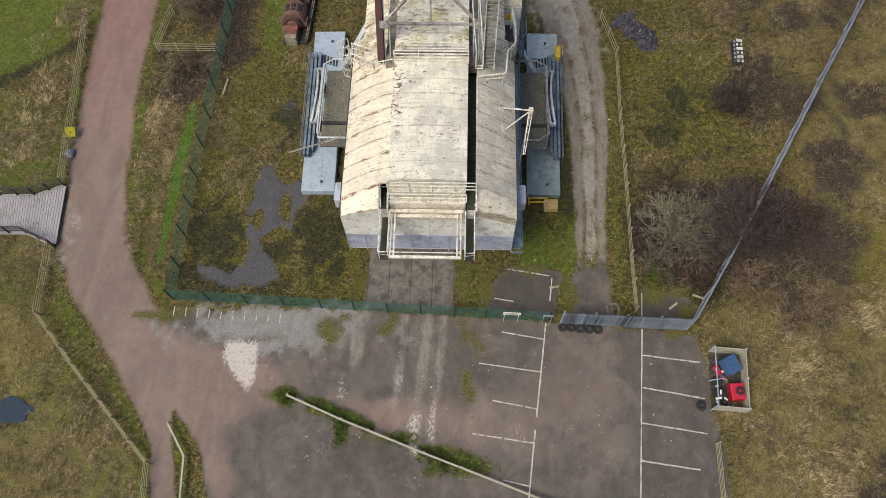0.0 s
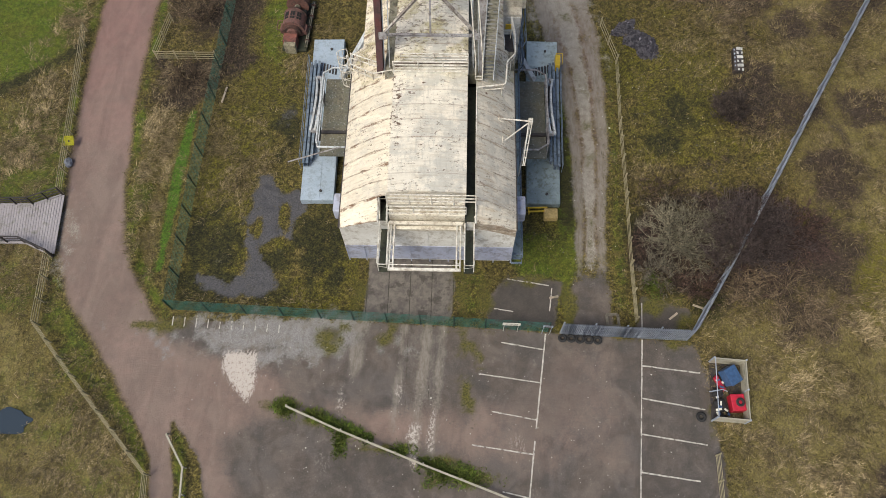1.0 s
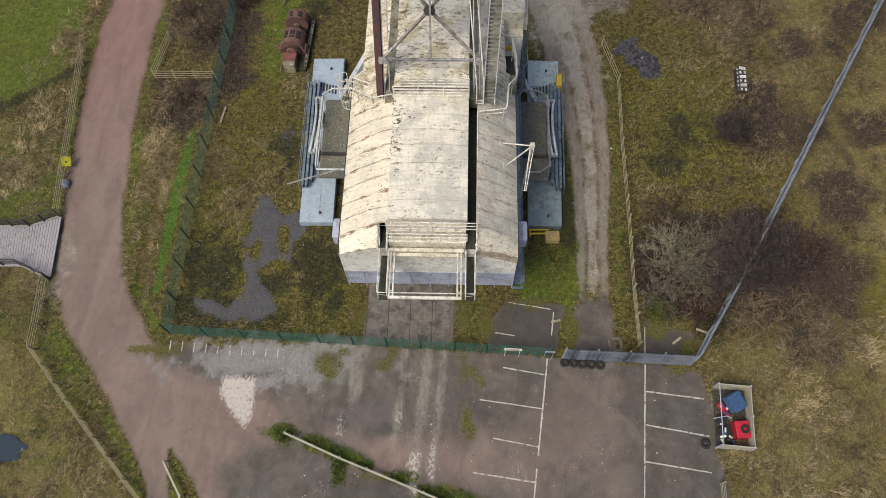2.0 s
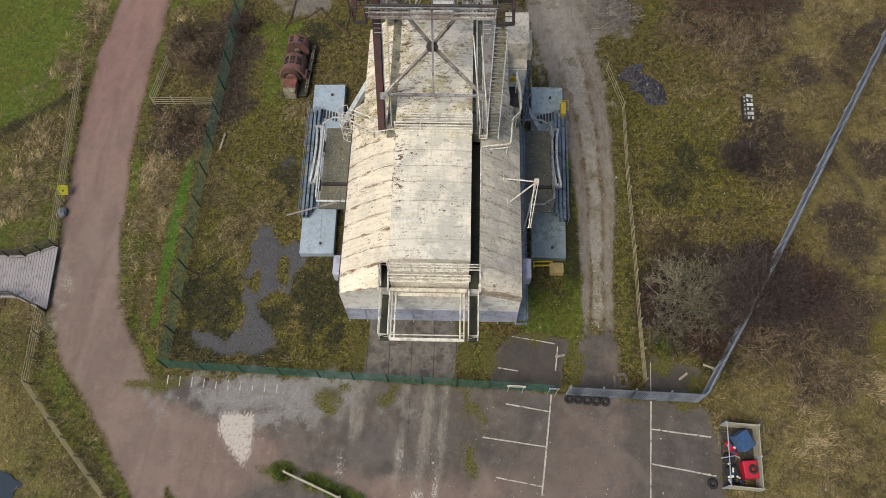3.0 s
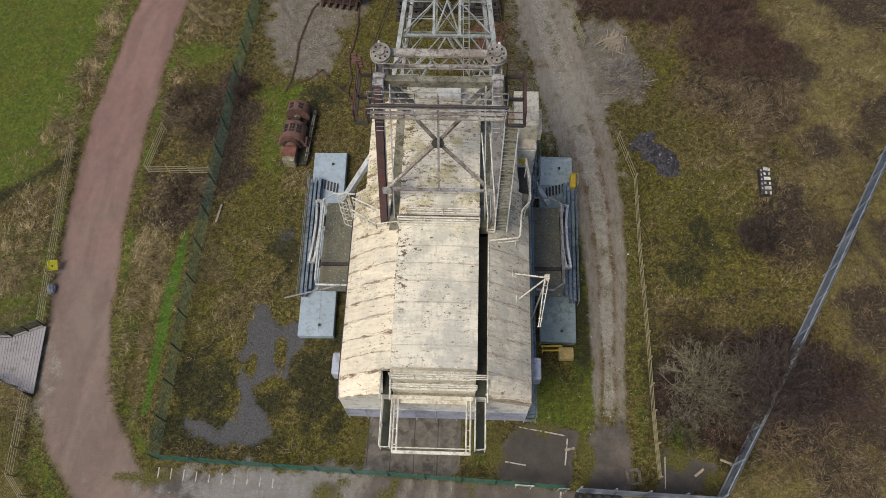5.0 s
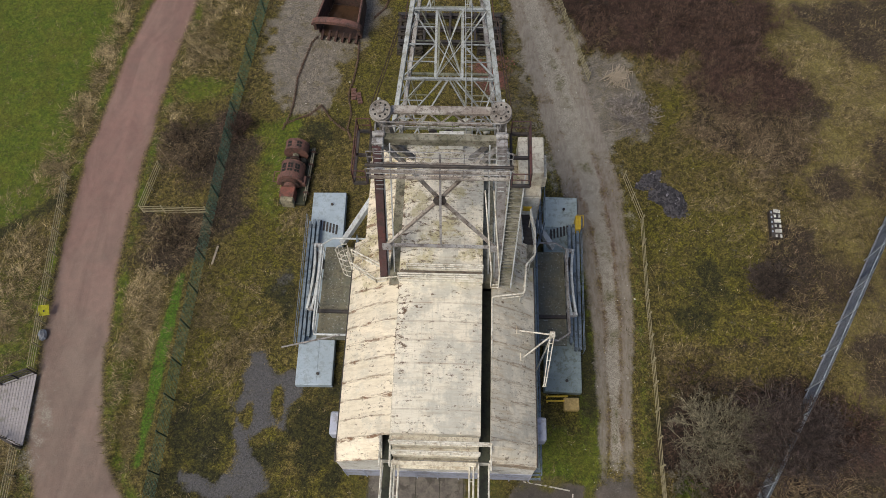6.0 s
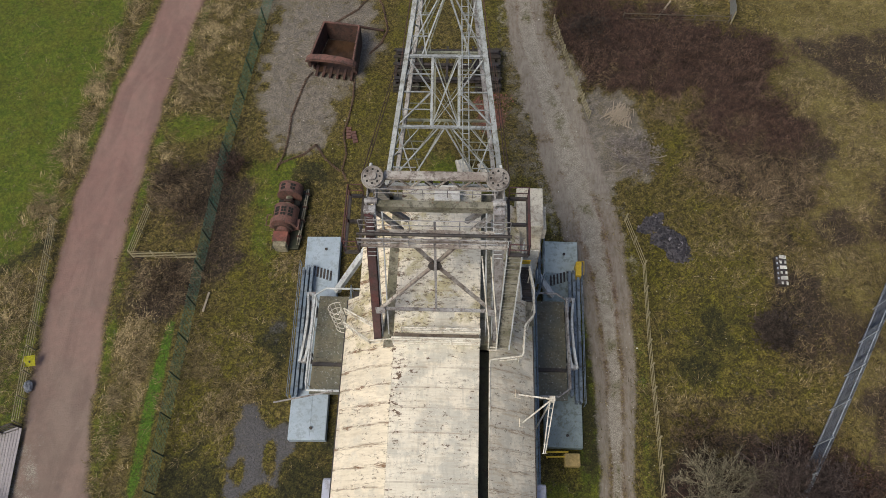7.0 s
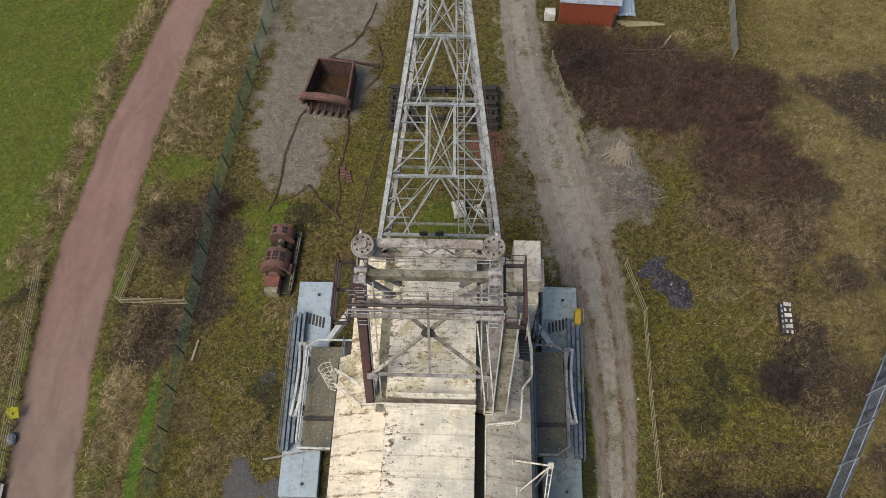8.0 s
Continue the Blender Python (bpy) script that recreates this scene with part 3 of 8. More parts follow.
def ground_material():
    m = Nodes("ground_cover")
    a, b, c, d, e = m.attr("zone_a"), m.attr("zone_b"), m.attr("zone_c"), m.attr("zone_d"), m.attr("zone_e")
    n_f, n_m, n_l = m.noise(7, 6, 0.75), m.noise(1.6, 6, 0.7), m.noise(0.25, 4, 0.6)
    n_s, n_b = m.noise(26, 4, 0.75), m.noise(0.9, 6, 0.7)
    ragged = m.math("ADD", m.math("MULTIPLY", m.math("SUBTRACT", n_f, 0.5), 1.3), m.math("MULTIPLY", m.math("SUBTRACT", n_b, 0.5), 2.0))

    def mask(v, lo=0.3, hi=0.7, k=1.0):
        return m.ramp(m.math("ADD", v, m.math("MULTIPLY", ragged, k)), lo, hi)

    n_t, n_v, n_w = m.noise(3.2, 5, 0.7, None, 0.8), m.noise(9, 4, 0.6, None, 0.6), m.noise(5.5, 4, 0.65, None, 1.2)
    col = m.mix(m.ramp(n_m, 0.36, 0.64), (0.105, 0.090, 0.014), (0.188, 0.142, 0.046))
    col = m.mix(m.ramp(n_l, 0.40, 0.60, 0, 0.7), col, (0.135, 0.112, 0.020))
    col = m.mix(m.ramp(n_f, 0.52, 0.68, 0, 0.8), col, (0.045, 0.040, 0.014))
    col = m.mix(m.ramp(n_s, 0.54, 0.68, 0, 0.6), col, (0.31, 0.255, 0.135))
    dry = m.mix(m.ramp(n_m, 0.36, 0.64), (0.235, 0.190, 0.075), (0.155, 0.130, 0.036))
    dry = m.mix(m.ramp(n_f, 0.52, 0.68, 0, 0.7), dry, (0.055, 0.042, 0.016))
    dry = m.mix(m.ramp(n_s, 0.54, 0.68, 0, 0.6), dry, (0.34, 0.265, 0.13))
    col = m.mix(mask(m.attr("zone_f")[1], 0.3, 0.9), col, dry)
    moss = m.mix(m.ramp(n_m, 0.3, 0.7), (0.175, 0.158, 0.018), (0.108, 0.096, 0.012))
    moss = m.mix(m.ramp(n_f, 0.50, 0.66, 0, 0.5), moss, (0.045, 0.042, 0.010))
    moss = m.mix(m.ramp(m.noise(0.7, 5, 0.65, None, 0.8), 0.46, 0.60, 0, 0.42), moss, (0.130, 0.102, 0.036))
    moss = m.mix(m.ramp(n_s, 0.58, 0.72, 0, 0.45), moss, (0.29, 0.265, 0.04))
    col = m.mix(mask(b[1], 0.3, 0.8), col, moss)
    lawn = m.mix(m.ramp(n_m, 0.3, 0.7), (0.070, 0.118, 0.005), (0.130, 0.158, 0.012))
    lawn = m.mix(m.ramp(n_f, 0.5, 0.68, 0, 0.6), lawn, (0.150, 0.155, 0.040))
    lawn = m.mix(m.ramp(n_s, 0.52, 0.68, 0, 0.6), lawn, (0.026, 0.056, 0.006))
    lawn = m.mix(m.ramp(m.noise(0.35, 4), 0.42, 0.62, 0, 0.5), lawn, (0.125, 0.125, 0.014))
    lawn = m.mix(m.ramp(m.attr("zone_f")[0], 0.2, 0.8), lawn, m.mix(m.ramp(n_f, 0.4, 0.6), (0.052, 0.135, 0.006), (0.100, 0.180, 0.016)))
    col = m.mix(mask(b[2], 0.25, 0.75, 0.6), col, lawn)
    # dark olive for damp ground and for the painted shade
    dark_olive = m.mix(m.ramp(n_f, 0.4, 0.65), (0.030, 0.030, 0.008), (0.070, 0.066, 0.013))
    col = m.mix(mask(d[0], 0.3, 0.85), col, dark_olive)
    brown = m.mix(m.ramp(n_f, 0.40, 0.64), (0.022, 0.016, 0.011), (0.085, 0.058, 0.038))
    brown = m.mix(m.ramp(n_s, 0.50, 0.66, 0, 0.6), brown, (0.215, 0.155, 0.105))
    col = m.mix(mask(d[2], 0.25, 0.85, 0.8), col, brown)
    # thicket floor colour, also the painted shade under the palisade shrubs
    bram = m.mix(m.ramp(n_f, 0.36, 0.64), (0.020, 0.011, 0.009), (0.082, 0.046, 0.036))
    bram = m.mix(m.ramp(n_s, 0.52, 0.68, 0, 0.5), bram, (0.17, 0.115, 0.095))
    col = m.mix(mask(c[0], 0.25, 0.85), col, bram)
    keen = m.math("MULTIPLY", m.ramp(b[2], 0.3, 0.9, 1.0, 0.55), m.ramp(m.attr("zone_f")[1], 0.2, 0.9, 1.0, 0.5))
    col = m.mix(keen, col, m.ramp(n_t, 0.36, 0.64, 0.28, 1.12), "MULTIPLY")
    col = m.mix(keen, col, m.ramp(n_v, 0.36, 0.64, 0.45, 1.25), "MULTIPLY")
    col = m.mix(m.math("MULTIPLY", keen, 0.8), col, m.ramp(n_w, 0.36, 0.64, 0.55, 1.30), "MULTIPLY")
    north = m.ramp(m.xyz()[1], 24.0, 32.0)
    mud = m.mix(north, m.mix(m.ramp(n_m, 0.35, 0.65), (0.080, 0.079, 0.089), (0.045, 0.044, 0.050)), m.mix(m.ramp(n_m, 0.38, 0.62), (0.205, 0.182, 0.155), (0.112, 0.097, 0.082)))
    mud = m.mix(m.ramp(n_b, 0.52, 0.62, 0, 0.7), mud, m.mix(north, (0.070, 0.068, 0.070), (0.110, 0.092, 0.048)))
    mud = m.mix(m.ramp(n_s, 0.52, 0.68, 0, m.ramp(north, 0, 1, 0.25, 0.5)), mud, (0.24, 0.222, 0.20))
    mud = m.mix(m.ramp(n_f, 0.52, 0.66, 0, 0.7), mud, (0.045, 0.041, 0.037))
    mud = m.mix(0.75, mud, m.ramp(n_v, 0.36, 0.64, 0.55, 1.5), "MULTIPLY")
    col = m.mix(mask(b[0], 0.25, 0.8, 1.15), col, mud)
    tar = m.mix(m.ramp(n_m, 0.3, 0.7), (0.098, 0.083, 0.074), (0.132, 0.108, 0.095))
    tar = m.mix(m.ramp(m.noise(0.3, 5, 0.6), 0.42, 0.62, 0, 0.65), tar, (0.080, 0.074, 0.073))
    tar = m.mix(m.ramp(n_s, 0.54, 0.68, 0, 0.55), tar, (0.25, 0.22, 0.195))
    tar = m.mix(m.ramp(m.noise(4.0, 7, 0.8), 0.60, 0.66, 0, 0.4), tar, (0.26, 0.235, 0.21))
    tar = m.mix(m.ramp(m.noise(2.2, 7, 0.8), 0.62, 0.70, 0, 0.5), tar, (0.055, 0.050, 0.048))
    tar = m.mix(0.8, tar, m.ramp(m.noise(0.40, 6, 0.62, m.stretch(1.2, 0.8, 1), 1.2), 0.38, 0.62, 0.76, 1.2), "MULTIPLY")
    tar = m.mix(m.ramp(m.noise(1.6, 7, 0.75, None, 0.8), 0.60, 0.66, 0, 0.35), tar, (0.24, 0.215, 0.195))
    col = m.mix(mask(a[1], 0.35, 0.65, 0.6), col, tar)
    conc = m.mix(m.ramp(n_m, 0.35, 0.65), (0.185, 0.165, 0.148), (0.110, 0.098, 0.092))
    conc = m.mix(m.ramp(n_b, 0.52, 0.60, 0, 0.75), conc, (0.062, 0.056, 0.050))
    joint = m.math("ABSOLUTE", m.math("SUBTRACT", m.math("FRACT", m.math("DIVIDE", m.math("ADD", m.xyz()[0], m.math("MULTIPLY", m.math("SUBTRACT", n_f, 0.5), 0.15)), 1.6)), 0.5))
    conc = m.mix(m.ramp(joint, 0.475, 0.492, 0, 0.8), conc, (0.030, 0.030, 0.022))
    conc = m.mix(m.ramp(n_f, 0.60, 0.68, 0, 0.7), conc, (0.042, 0.038, 0.035))
    conc = m.mix(m.ramp(n_s, 0.56, 0.72, 0, 0.4), conc, (0.28, 0.255, 0.23))
    col = m.mix(mask(c[1], 0.35, 0.65, 0.6), col, conc)
    red_road = m.ramp(m.xyz()[1], 14.0, 34.0)
    road = m.mix(m.ramp(n_m, 0.3, 0.7), m.mix(red_road, (0.225, 0.160, 0.138), (0.238, 0.142, 0.127)), m.mix(red_road, (0.182, 0.134, 0.117), (0.202, 0.124, 0.113)))
    road = m.mix(m.ramp(n_l, 0.4, 0.62, 0, m.ramp(red_road, 0, 1, 0.7, 0.25)), road, (0.190, 0.146, 0.126))
    road = m.mix(m.ramp(m.noise(0.6, 6, 0.7), 0.5, 0.66, 0, m.ramp(red_road, 0, 1, 0.45, 0.2)), road, (0.165, 0.125, 0.110))
    road = m.mix(m.ramp(n_s, 0.52, 0.68, 0, 0.3), road, (0.30, 0.23, 0.20))
    road = m.mix(0.9, road, m.ramp(m.noise(0.5, 5, 0.6, m.stretch(1.0, 0.3, 1), 1.2), 0.36, 0.64, 0.88, 1.12), "MULTIPLY")
    road = m.mix(m.ramp(m.noise(1.4, 6, 0.7, None, 1.0), 0.56, 0.68, 0, m.ramp(red_road, 0, 1, 0.35, 0.12)), road, (0.26, 0.205, 0.18))
    road = m.mix(m.ramp(n_f, 0.58, 0.72, 0, 0.35), road, (0.12, 0.088, 0.078))
    soft_road = m.ramp(m.math("ADD", a[0], m.math("MULTIPLY", ragged, 0.3)), 0.25, 0.75)
    col = m.mix(soft_road, col, road)
    grav = m.mix(m.ramp(n_s, 0.40, 0.60), (0.150, 0.132, 0.110), (0.46, 0.425, 0.375))
    pale_grav = m.mix(m.ramp(n_s, 0.40, 0.60), (0.120, 0.115, 0.114), (0.355, 0.345, 0.345))
    grav = m.mix(m.ramp(m.xyz()[1], 6.8, 9.0), pale_grav, grav)
    grav = m.mix(m.ramp(n_m, 0.45, 0.65, 0, 0.5), grav, (0.170, 0.148, 0.122))
    grav = m.mix(m.ramp(n_f, 0.56, 0.68, 0, 0.5), grav, (0.075, 0.066, 0.055))
    col = m.mix(mask(a[2], 0.25, 0.85, 0.9), col, grav)
    damp_tar = m.mix(m.ramp(n_m, 0.35, 0.65), (0.070, 0.062, 0.056), (0.046, 0.042, 0.040))
    damp_tar = m.mix(m.ramp(n_s, 0.56, 0.70, 0, 0.5), damp_tar, (0.17, 0.15, 0.135))
    col = m.mix(m.math("MULTIPLY", mask(e[1], 0.2, 0.95, 0.7), 0.8), col, damp_tar)
    lane = m.mix(m.ramp(m.noise(2.0, 7, 0.75, m.stretch(2.2, 0.5, 1)), 0.42, 0.6), (0.27, 0.245, 0.215), (0.190, 0.168, 0.145))
    col = m.mix(m.math("MULTIPLY", mask(e[2], 0.2, 0.9, 0.6), 0.75), col, lane)
    streaky = m.math("ADD", m.noise(5.0, 7, 0.8, m.stretch(1.2, 0.8, 1)), m.math("MULTIPLY", d[1], 0.16))
    plates = m.math("ADD", m.vor(1.7, None, "Distance", "DISTANCE_TO_EDGE"), m.math("MULTIPLY", m.math("SUBTRACT", n_f, 0.5), 0.35))
    intact = m.math("MULTIPLY", m.ramp(plates, -0.005, 0.05), m.ramp(m.math("ADD", d[1], m.math("MULTIPLY", m.math("SUBTRACT", n_b, 0.5), 1.2)), 0.72, 0.92))
    col = m.mix(m.math("MULTIPLY", intact, 0.9), col, m.mix(m.ramp(n_m, 0.35, 0.65), (0.50, 0.435, 0.395), (0.38, 0.325, 0.295)))
    col = m.mix(m.math("MULTIPLY", m.ramp(streaky, 0.60, 0.63), m.ramp(d[1], 0.2, 0.8)), col, (0.50, 0.455, 0.42))
    weeds = m.mix(m.ramp(n_f, 0.40, 0.62), (0.115, 0.106, 0.020), (0.045, 0.042, 0.014))
    weeds = m.mix(m.ramp(n_s, 0.56, 0.70, 0, 0.5), weeds, (0.20, 0.185, 0.045))
    col = m.mix(mask(e[0], 0.25, 0.95, 0.9), col, weeds)
    red = m.mix(m.ramp(n_f, 0.4, 0.6), (0.20, 0.085, 0.07), (0.14, 0.08, 0.065))
    col = m.mix(mask(c[2], 0.4, 0.8, 0.9), col, red)
    bump = m.math("ADD", m.math("MULTIPLY", n_f, 0.7), m.math("MULTIPLY", n_s, 0.4))
    wet = m.ramp(m.math("MULTIPLY", b[0], m.ramp(n_m, 0.35, 0.6)), 0.2, 0.9, 0.95, 0.38)
    return m.done(col, wet, 0, bump, 0.06, 0.8)


M["ground"] = ground_material()


GRID = {}


def zone_at(x, y):
    """The zones at points of the plan, taken from the sheet's own lattice."""
    i = np.clip(np.searchsorted(GRID["xs"], x), 0, len(GRID["xs"]) - 1)
    j = np.clip(np.searchsorted(GRID["ys"], y), 0, len(GRID["ys"]) - 1)
    k = j * len(GRID["xs"]) + i
    return {n: v[k] for n, v in GRID["zones"].items()}, GRID["height"][k]


def build_ground():
    """One sheet to the horizon; road, forecourt and track are cut out of the same sheet."""
    far = [-3000, -1500, -700, -350, -200, -140, -100, -80, -70]
    xs = np.array(far + list(np.arange(-62, 62.01, 0.3)) + [-v for v in far[::-1]])
    ys = np.array([v for v in far] + [-58, -48] + list(np.arange(-40, 75.01, 0.3)) + [78, 84, 95, 110, 140, 200, 350, 700, 1500, 3000])
    gx, gy = np.meshgrid(xs, ys)
    x, y = gx.ravel(), gy.ravel()
    z = zones(x, y)
    co = np.stack([x, y, relief(x, y, z)], 1)
    nx, ny = len(xs), len(ys)
    GRID.update(xs=xs, ys=ys, zones=z, height=co[:, 2])
    i = (np.arange(ny - 1)[:, None] * nx + np.arange(nx - 1)[None, :]).ravel()
    quads = np.stack([i, i + 1, i + nx + 1, i + nx], 1)
    inner = {k: z[k][quads].mean(1) for k in ("road_in", "court_in", "track_in")}
    kind = np.zeros(len(quads), int)
    kind[inner["track_in"] > 0] = 3
    kind[inner["road_in"] > 0] = 1
    kind[inner["court_in"] > 0] = 2
    names = (("ground", "rough winter grass with moss, brambles and muddy patches", "ground"), ("road", "reddish brown gravel path with worn edges", "road"),
             ("pavement", "worn grey-brown tarmac car park with gravel and dust", "car park"), ("road_track", "grey gravel farm track with grassy middle", "track"))
    for k, (name, label, category) in enumerate(names):
        q = quads[kind == k]
        used, inv = np.unique(q, return_inverse=True)
        me = bpy.data.meshes.new(name)
        me.from_pydata(co[used], [], inv.reshape(q.shape))
        for att, keys in (("zone_a", ("road", "court", "gravel")), ("zone_b", ("mud", "moss", "lawn")), ("zone_c", ("bramble", "concrete", "red")), ("zone_d", ("damp_shade", "white", "brown")), ("zone_e", ("weeds", "wet", "stripe")), ("zone_f", ("lush", "dry", "lush"))):
            c = np.ones((len(used), 4), np.float32)
            for n, key in enumerate(keys):
                c[:, n] = z[key][used]
            me.color_attributes.new(att, "FLOAT_COLOR", "POINT").data.foreach_set("color", c.ravel())
        me.materials.append(M["ground"])
        for p in me.polygons:
            p.use_smooth = True
        tagged(new(name, me), label, category, kind="structure")


build_ground()


# ---- the dragline ----
HALF, REAR, WAIST, FRONT = 5.52, 9.75, 23.0, 29.15       # house half width; its rear end, where it narrows, its boom end
SLOT = (2.36, 2.92)                                      # the sunk walkways beside the middle roof
dragline = thing("dragline_excavator", "huge disused walking dragline with dirty cream roof and grey boom", "excavator")


def roof_z(x, y=99.0):
    """The barrel roof, which droops over its last metre at the rear."""
    k = max(0.0, min(1.0, (REAR + 1.0 - y) / 1.0))
    return 12.84 - 0.0928 * x * x - 1.5 * k**1.6 * (1 - (x / 6.0) ** 2)


def middle_z(x, y=0.0):
    """The middle roof, a little higher past the cross rail."""
    return (12.82 if y < 19.4 else 13.3) - 0.035 * x * x


def wall_sheet(bm, x0, x1, z0, z1, y, n=1):
    for i in range(n):
        a, b = x0 + (x1 - x0) * i / n, x0 + (x1 - x0) * (i + 1) / n
        top = (lambda x: z1) if not callable(z1) else z1
        bm.faces.new([bm.verts.new(p) for p in ((a, y, z0), (b, y, z0), (b, y, top(b)), (a, y, top(a)))])


def build_house():
    bm = bmesh.new()
    box(bm, (0, (REAR + 0.3 + WAIST) / 2, 7.0), (2 * HALF - 0.16, WAIST - REAR - 0.4, 5.6))
    box(bm, (0, (WAIST + FRONT) / 2, 7.0), (9.4, FRONT - WAIST, 5.8))
    house = part("machine_house", bm, "white_wall", dragline, "off-white sheet steel house walls")
    yr = REAR + 0.03
    for x0, x1 in ((-HALF, -2.4), (-2.4, 0.02), (0.02, 2.4), (2.4, HALF)):
        bm = bmesh.new()
        wall_sheet(bm, x0 + 0.01, x1 - 0.01, 7.2, (lambda x: roof_z(x, REAR) - 0.03) if abs(x0 + x1) > 3 else (lambda x: 10.7), yr, 6)
        bmesh.ops.remove_doubles(bm, verts=bm.verts, dist=0.001)
        bm.normal_update()
        bmesh.ops.solidify(bm, geom=bm.faces[:], thickness=0.05)
        part("gable_panel", bm, "white_wall", house, "white upper gable panel")
        bm = bmesh.new()
        wall_sheet(bm, x0 + 0.01, x1 - 0.01, 5.1, 7.2, yr - 0.03)
        bm.normal_update()
        bmesh.ops.solidify(bm, geom=bm.faces[:], thickness=0.05)
        part("lower_panel", bm, "lavender", house, "lavender grey lower wall panel")
    for x in (-4.3, -1.25, 0.0, 1.25, 4.3, -HALF + 0.05, HALF - 0.05):
        bm = bmesh.new()
        beam(bm, (x, yr - 0.04, 7.1), (x, yr - 0.04, 4.75), 0.06, 0.05)
        part("wall_rib", bm, "lavender", house)
    bm = bmesh.new()
    box(bm, (0, (REAR + FRONT) / 2 + 1.0, 3.9), (2 * HALF - 0.4, FRONT - REAR - 2.3, 0.7))
    box(bm, (0, REAR + 2.6, 4.75), (2 * HALF - 0.3, 2.4, 0.9))
    part("deck_frame", bm, "dark_steel", dragline, "dark revolving frame under the house")
    bm = bmesh.new()
    disc(bm, (0, 23, 1.8), 5.4, 3.5, seg=48)
    disc(bm, (0, 23, 0.4), 6.1, 0.8, seg=48)
    part("base_tub", bm, "slate_steel", dragline, "round grey base tub on the ground")
    for s in (-1, 1):
        bm = bmesh.new()
        box(bm, (s * (HALF + 0.36), 12.1, 8.2), (0.72, 1.35, 1.2), bevel=0.12)
        part("vent_box", bm, "lavender", house, "small pale box on the side wall")
        bm = bmesh.new()
        beam(bm, (s * (HALF + 0.03), REAR, roof_z(HALF) - 0.08), (s * (HALF + 0.03), WAIST, roof_z(HALF) - 0.08), 0.08, 0.14)
        part("gutter", bm, "dark_steel", house, "dark gutter along the eaves")
    return house


def roof_material(seams=1.0, name="weathered_cream_roof"):
    m = Nodes(name)
    x, y, z = m.xyz()
    seam = m.math("ABSOLUTE", m.math("SUBTRACT", m.math("FRACT", m.math("DIVIDE", m.math("SUBTRACT", y, REAR), 1.08)), 0.5))
    near = m.ramp(m.math("ADD", seam, m.math("MULTIPLY", m.math("SUBTRACT", m.noise(0.9, 4), 0.5), 0.35)), 0.34, 0.49, 0, seams)
    n1, n2 = m.noise(0.35, 5, 0.6), m.noise(2.2, 6, 0.7)
    fine = m.noise(2.4, 8, 0.78, m.stretch(0.42, 3.4, 0.8), 0.4)
    run = m.noise(2.2, 7, 0.75, m.stretch(0.34, 2.2, 0.5))
    left, right = m.ramp(x, -2.6, -2.2, 1, 0), m.ramp(x, 2.6, 3.0)
    c = m.mix(m.ramp(n1, 0.38, 0.62), m.mix(left, (0.86, 0.80, 0.69), (0.88, 0.79, 0.65)), m.mix(left, (0.75, 0.71, 0.62), (0.80, 0.72, 0.59)))
    c = m.mix(m.ramp(m.random(), 0, 1, 0, 0.30), c, (0.62, 0.57, 0.48))
    cloudy = m.math("ADD", m.noise(0.55, 7, 0.68), m.math("MULTIPLY", m.ramp(x, -2.4, 2.4), 0.07))
    c = m.mix(m.math("MULTIPLY", m.ramp(cloudy, 0.49, 0.62), m.ramp(left, 0, 1, 0.65, 0.40)), c, (0.45, 0.45, 0.42))
    c = m.mix(m.ramp(m.noise(2.6, 6, 0.7, m.stretch(2.2, 0.5, 1)), 0.50, 0.66, 0, m.ramp(left, 0, 1, 0.45, 0.15)), c, (0.40, 0.39, 0.35))
    c = m.mix(m.ramp(m.noise(4.5, 6, 0.75), 0.56, 0.68, 0, 0.4), c, (0.92, 0.89, 0.82))
    c = m.mix(m.ramp(run, 0.48, 0.64, 0, m.ramp(right, 0, 1, 0.35, 0.75)), c, (0.46, 0.38, 0.28))
    c = m.mix(m.ramp(right, 0, 1, 0, 0.22), c, (0.46, 0.38, 0.28))
    grime = m.math("MULTIPLY", m.ramp(fine, 0.46, 0.57), m.ramp(near, 0, 1, m.ramp(left, 0, 1, 0.08, 0.12), 0.85))
    c = m.mix(m.math("MULTIPLY", grime, m.ramp(right, 0, 1, 1, 0.6)), c, (0.22, 0.165, 0.11))
    green = m.math("MULTIPLY", m.ramp(y, 18.3, 20.5), m.ramp(m.noise(0.8, 6, 0.7), 0.48, 0.60, 0, 0.65))
    c = m.mix(green, c, (0.38, 0.33, 0.15))
    # thin laps between the sheets, broken and rusty in places
    lap = m.math("MULTIPLY", m.ramp(seam, 0.474, 0.49, 0, seams), m.ramp(m.noise(1.1, 5, 0.7), 0.42, 0.56))
    if seams < 1:
        gap = m.math("ABSOLUTE", m.math("SUBTRACT", y, 14.6))
        for at in (12.1, 15.9, 17.0, 18.1, 21.3, 22.4):
            gap = m.math("MINIMUM", gap, m.math("ABSOLUTE", m.math("SUBTRACT", y, at)))
        lap = m.math("MULTIPLY", m.ramp(gap, 0.02, 0.055, 1, 0), m.ramp(m.noise(1.3, 5, 0.75), 0.38, 0.56, 0.15, 0.8))
    c = m.mix(m.math("MULTIPLY", lap, 0.55), c, (0.22, 0.15, 0.10))
    upper = m.ramp(y, 19.5, 21.5)
    peel = m.math("ADD", m.noise(3.6, 8, 0.8, m.stretch(0.7, 1.6, 1)), m.math("MULTIPLY", upper, 0.03))
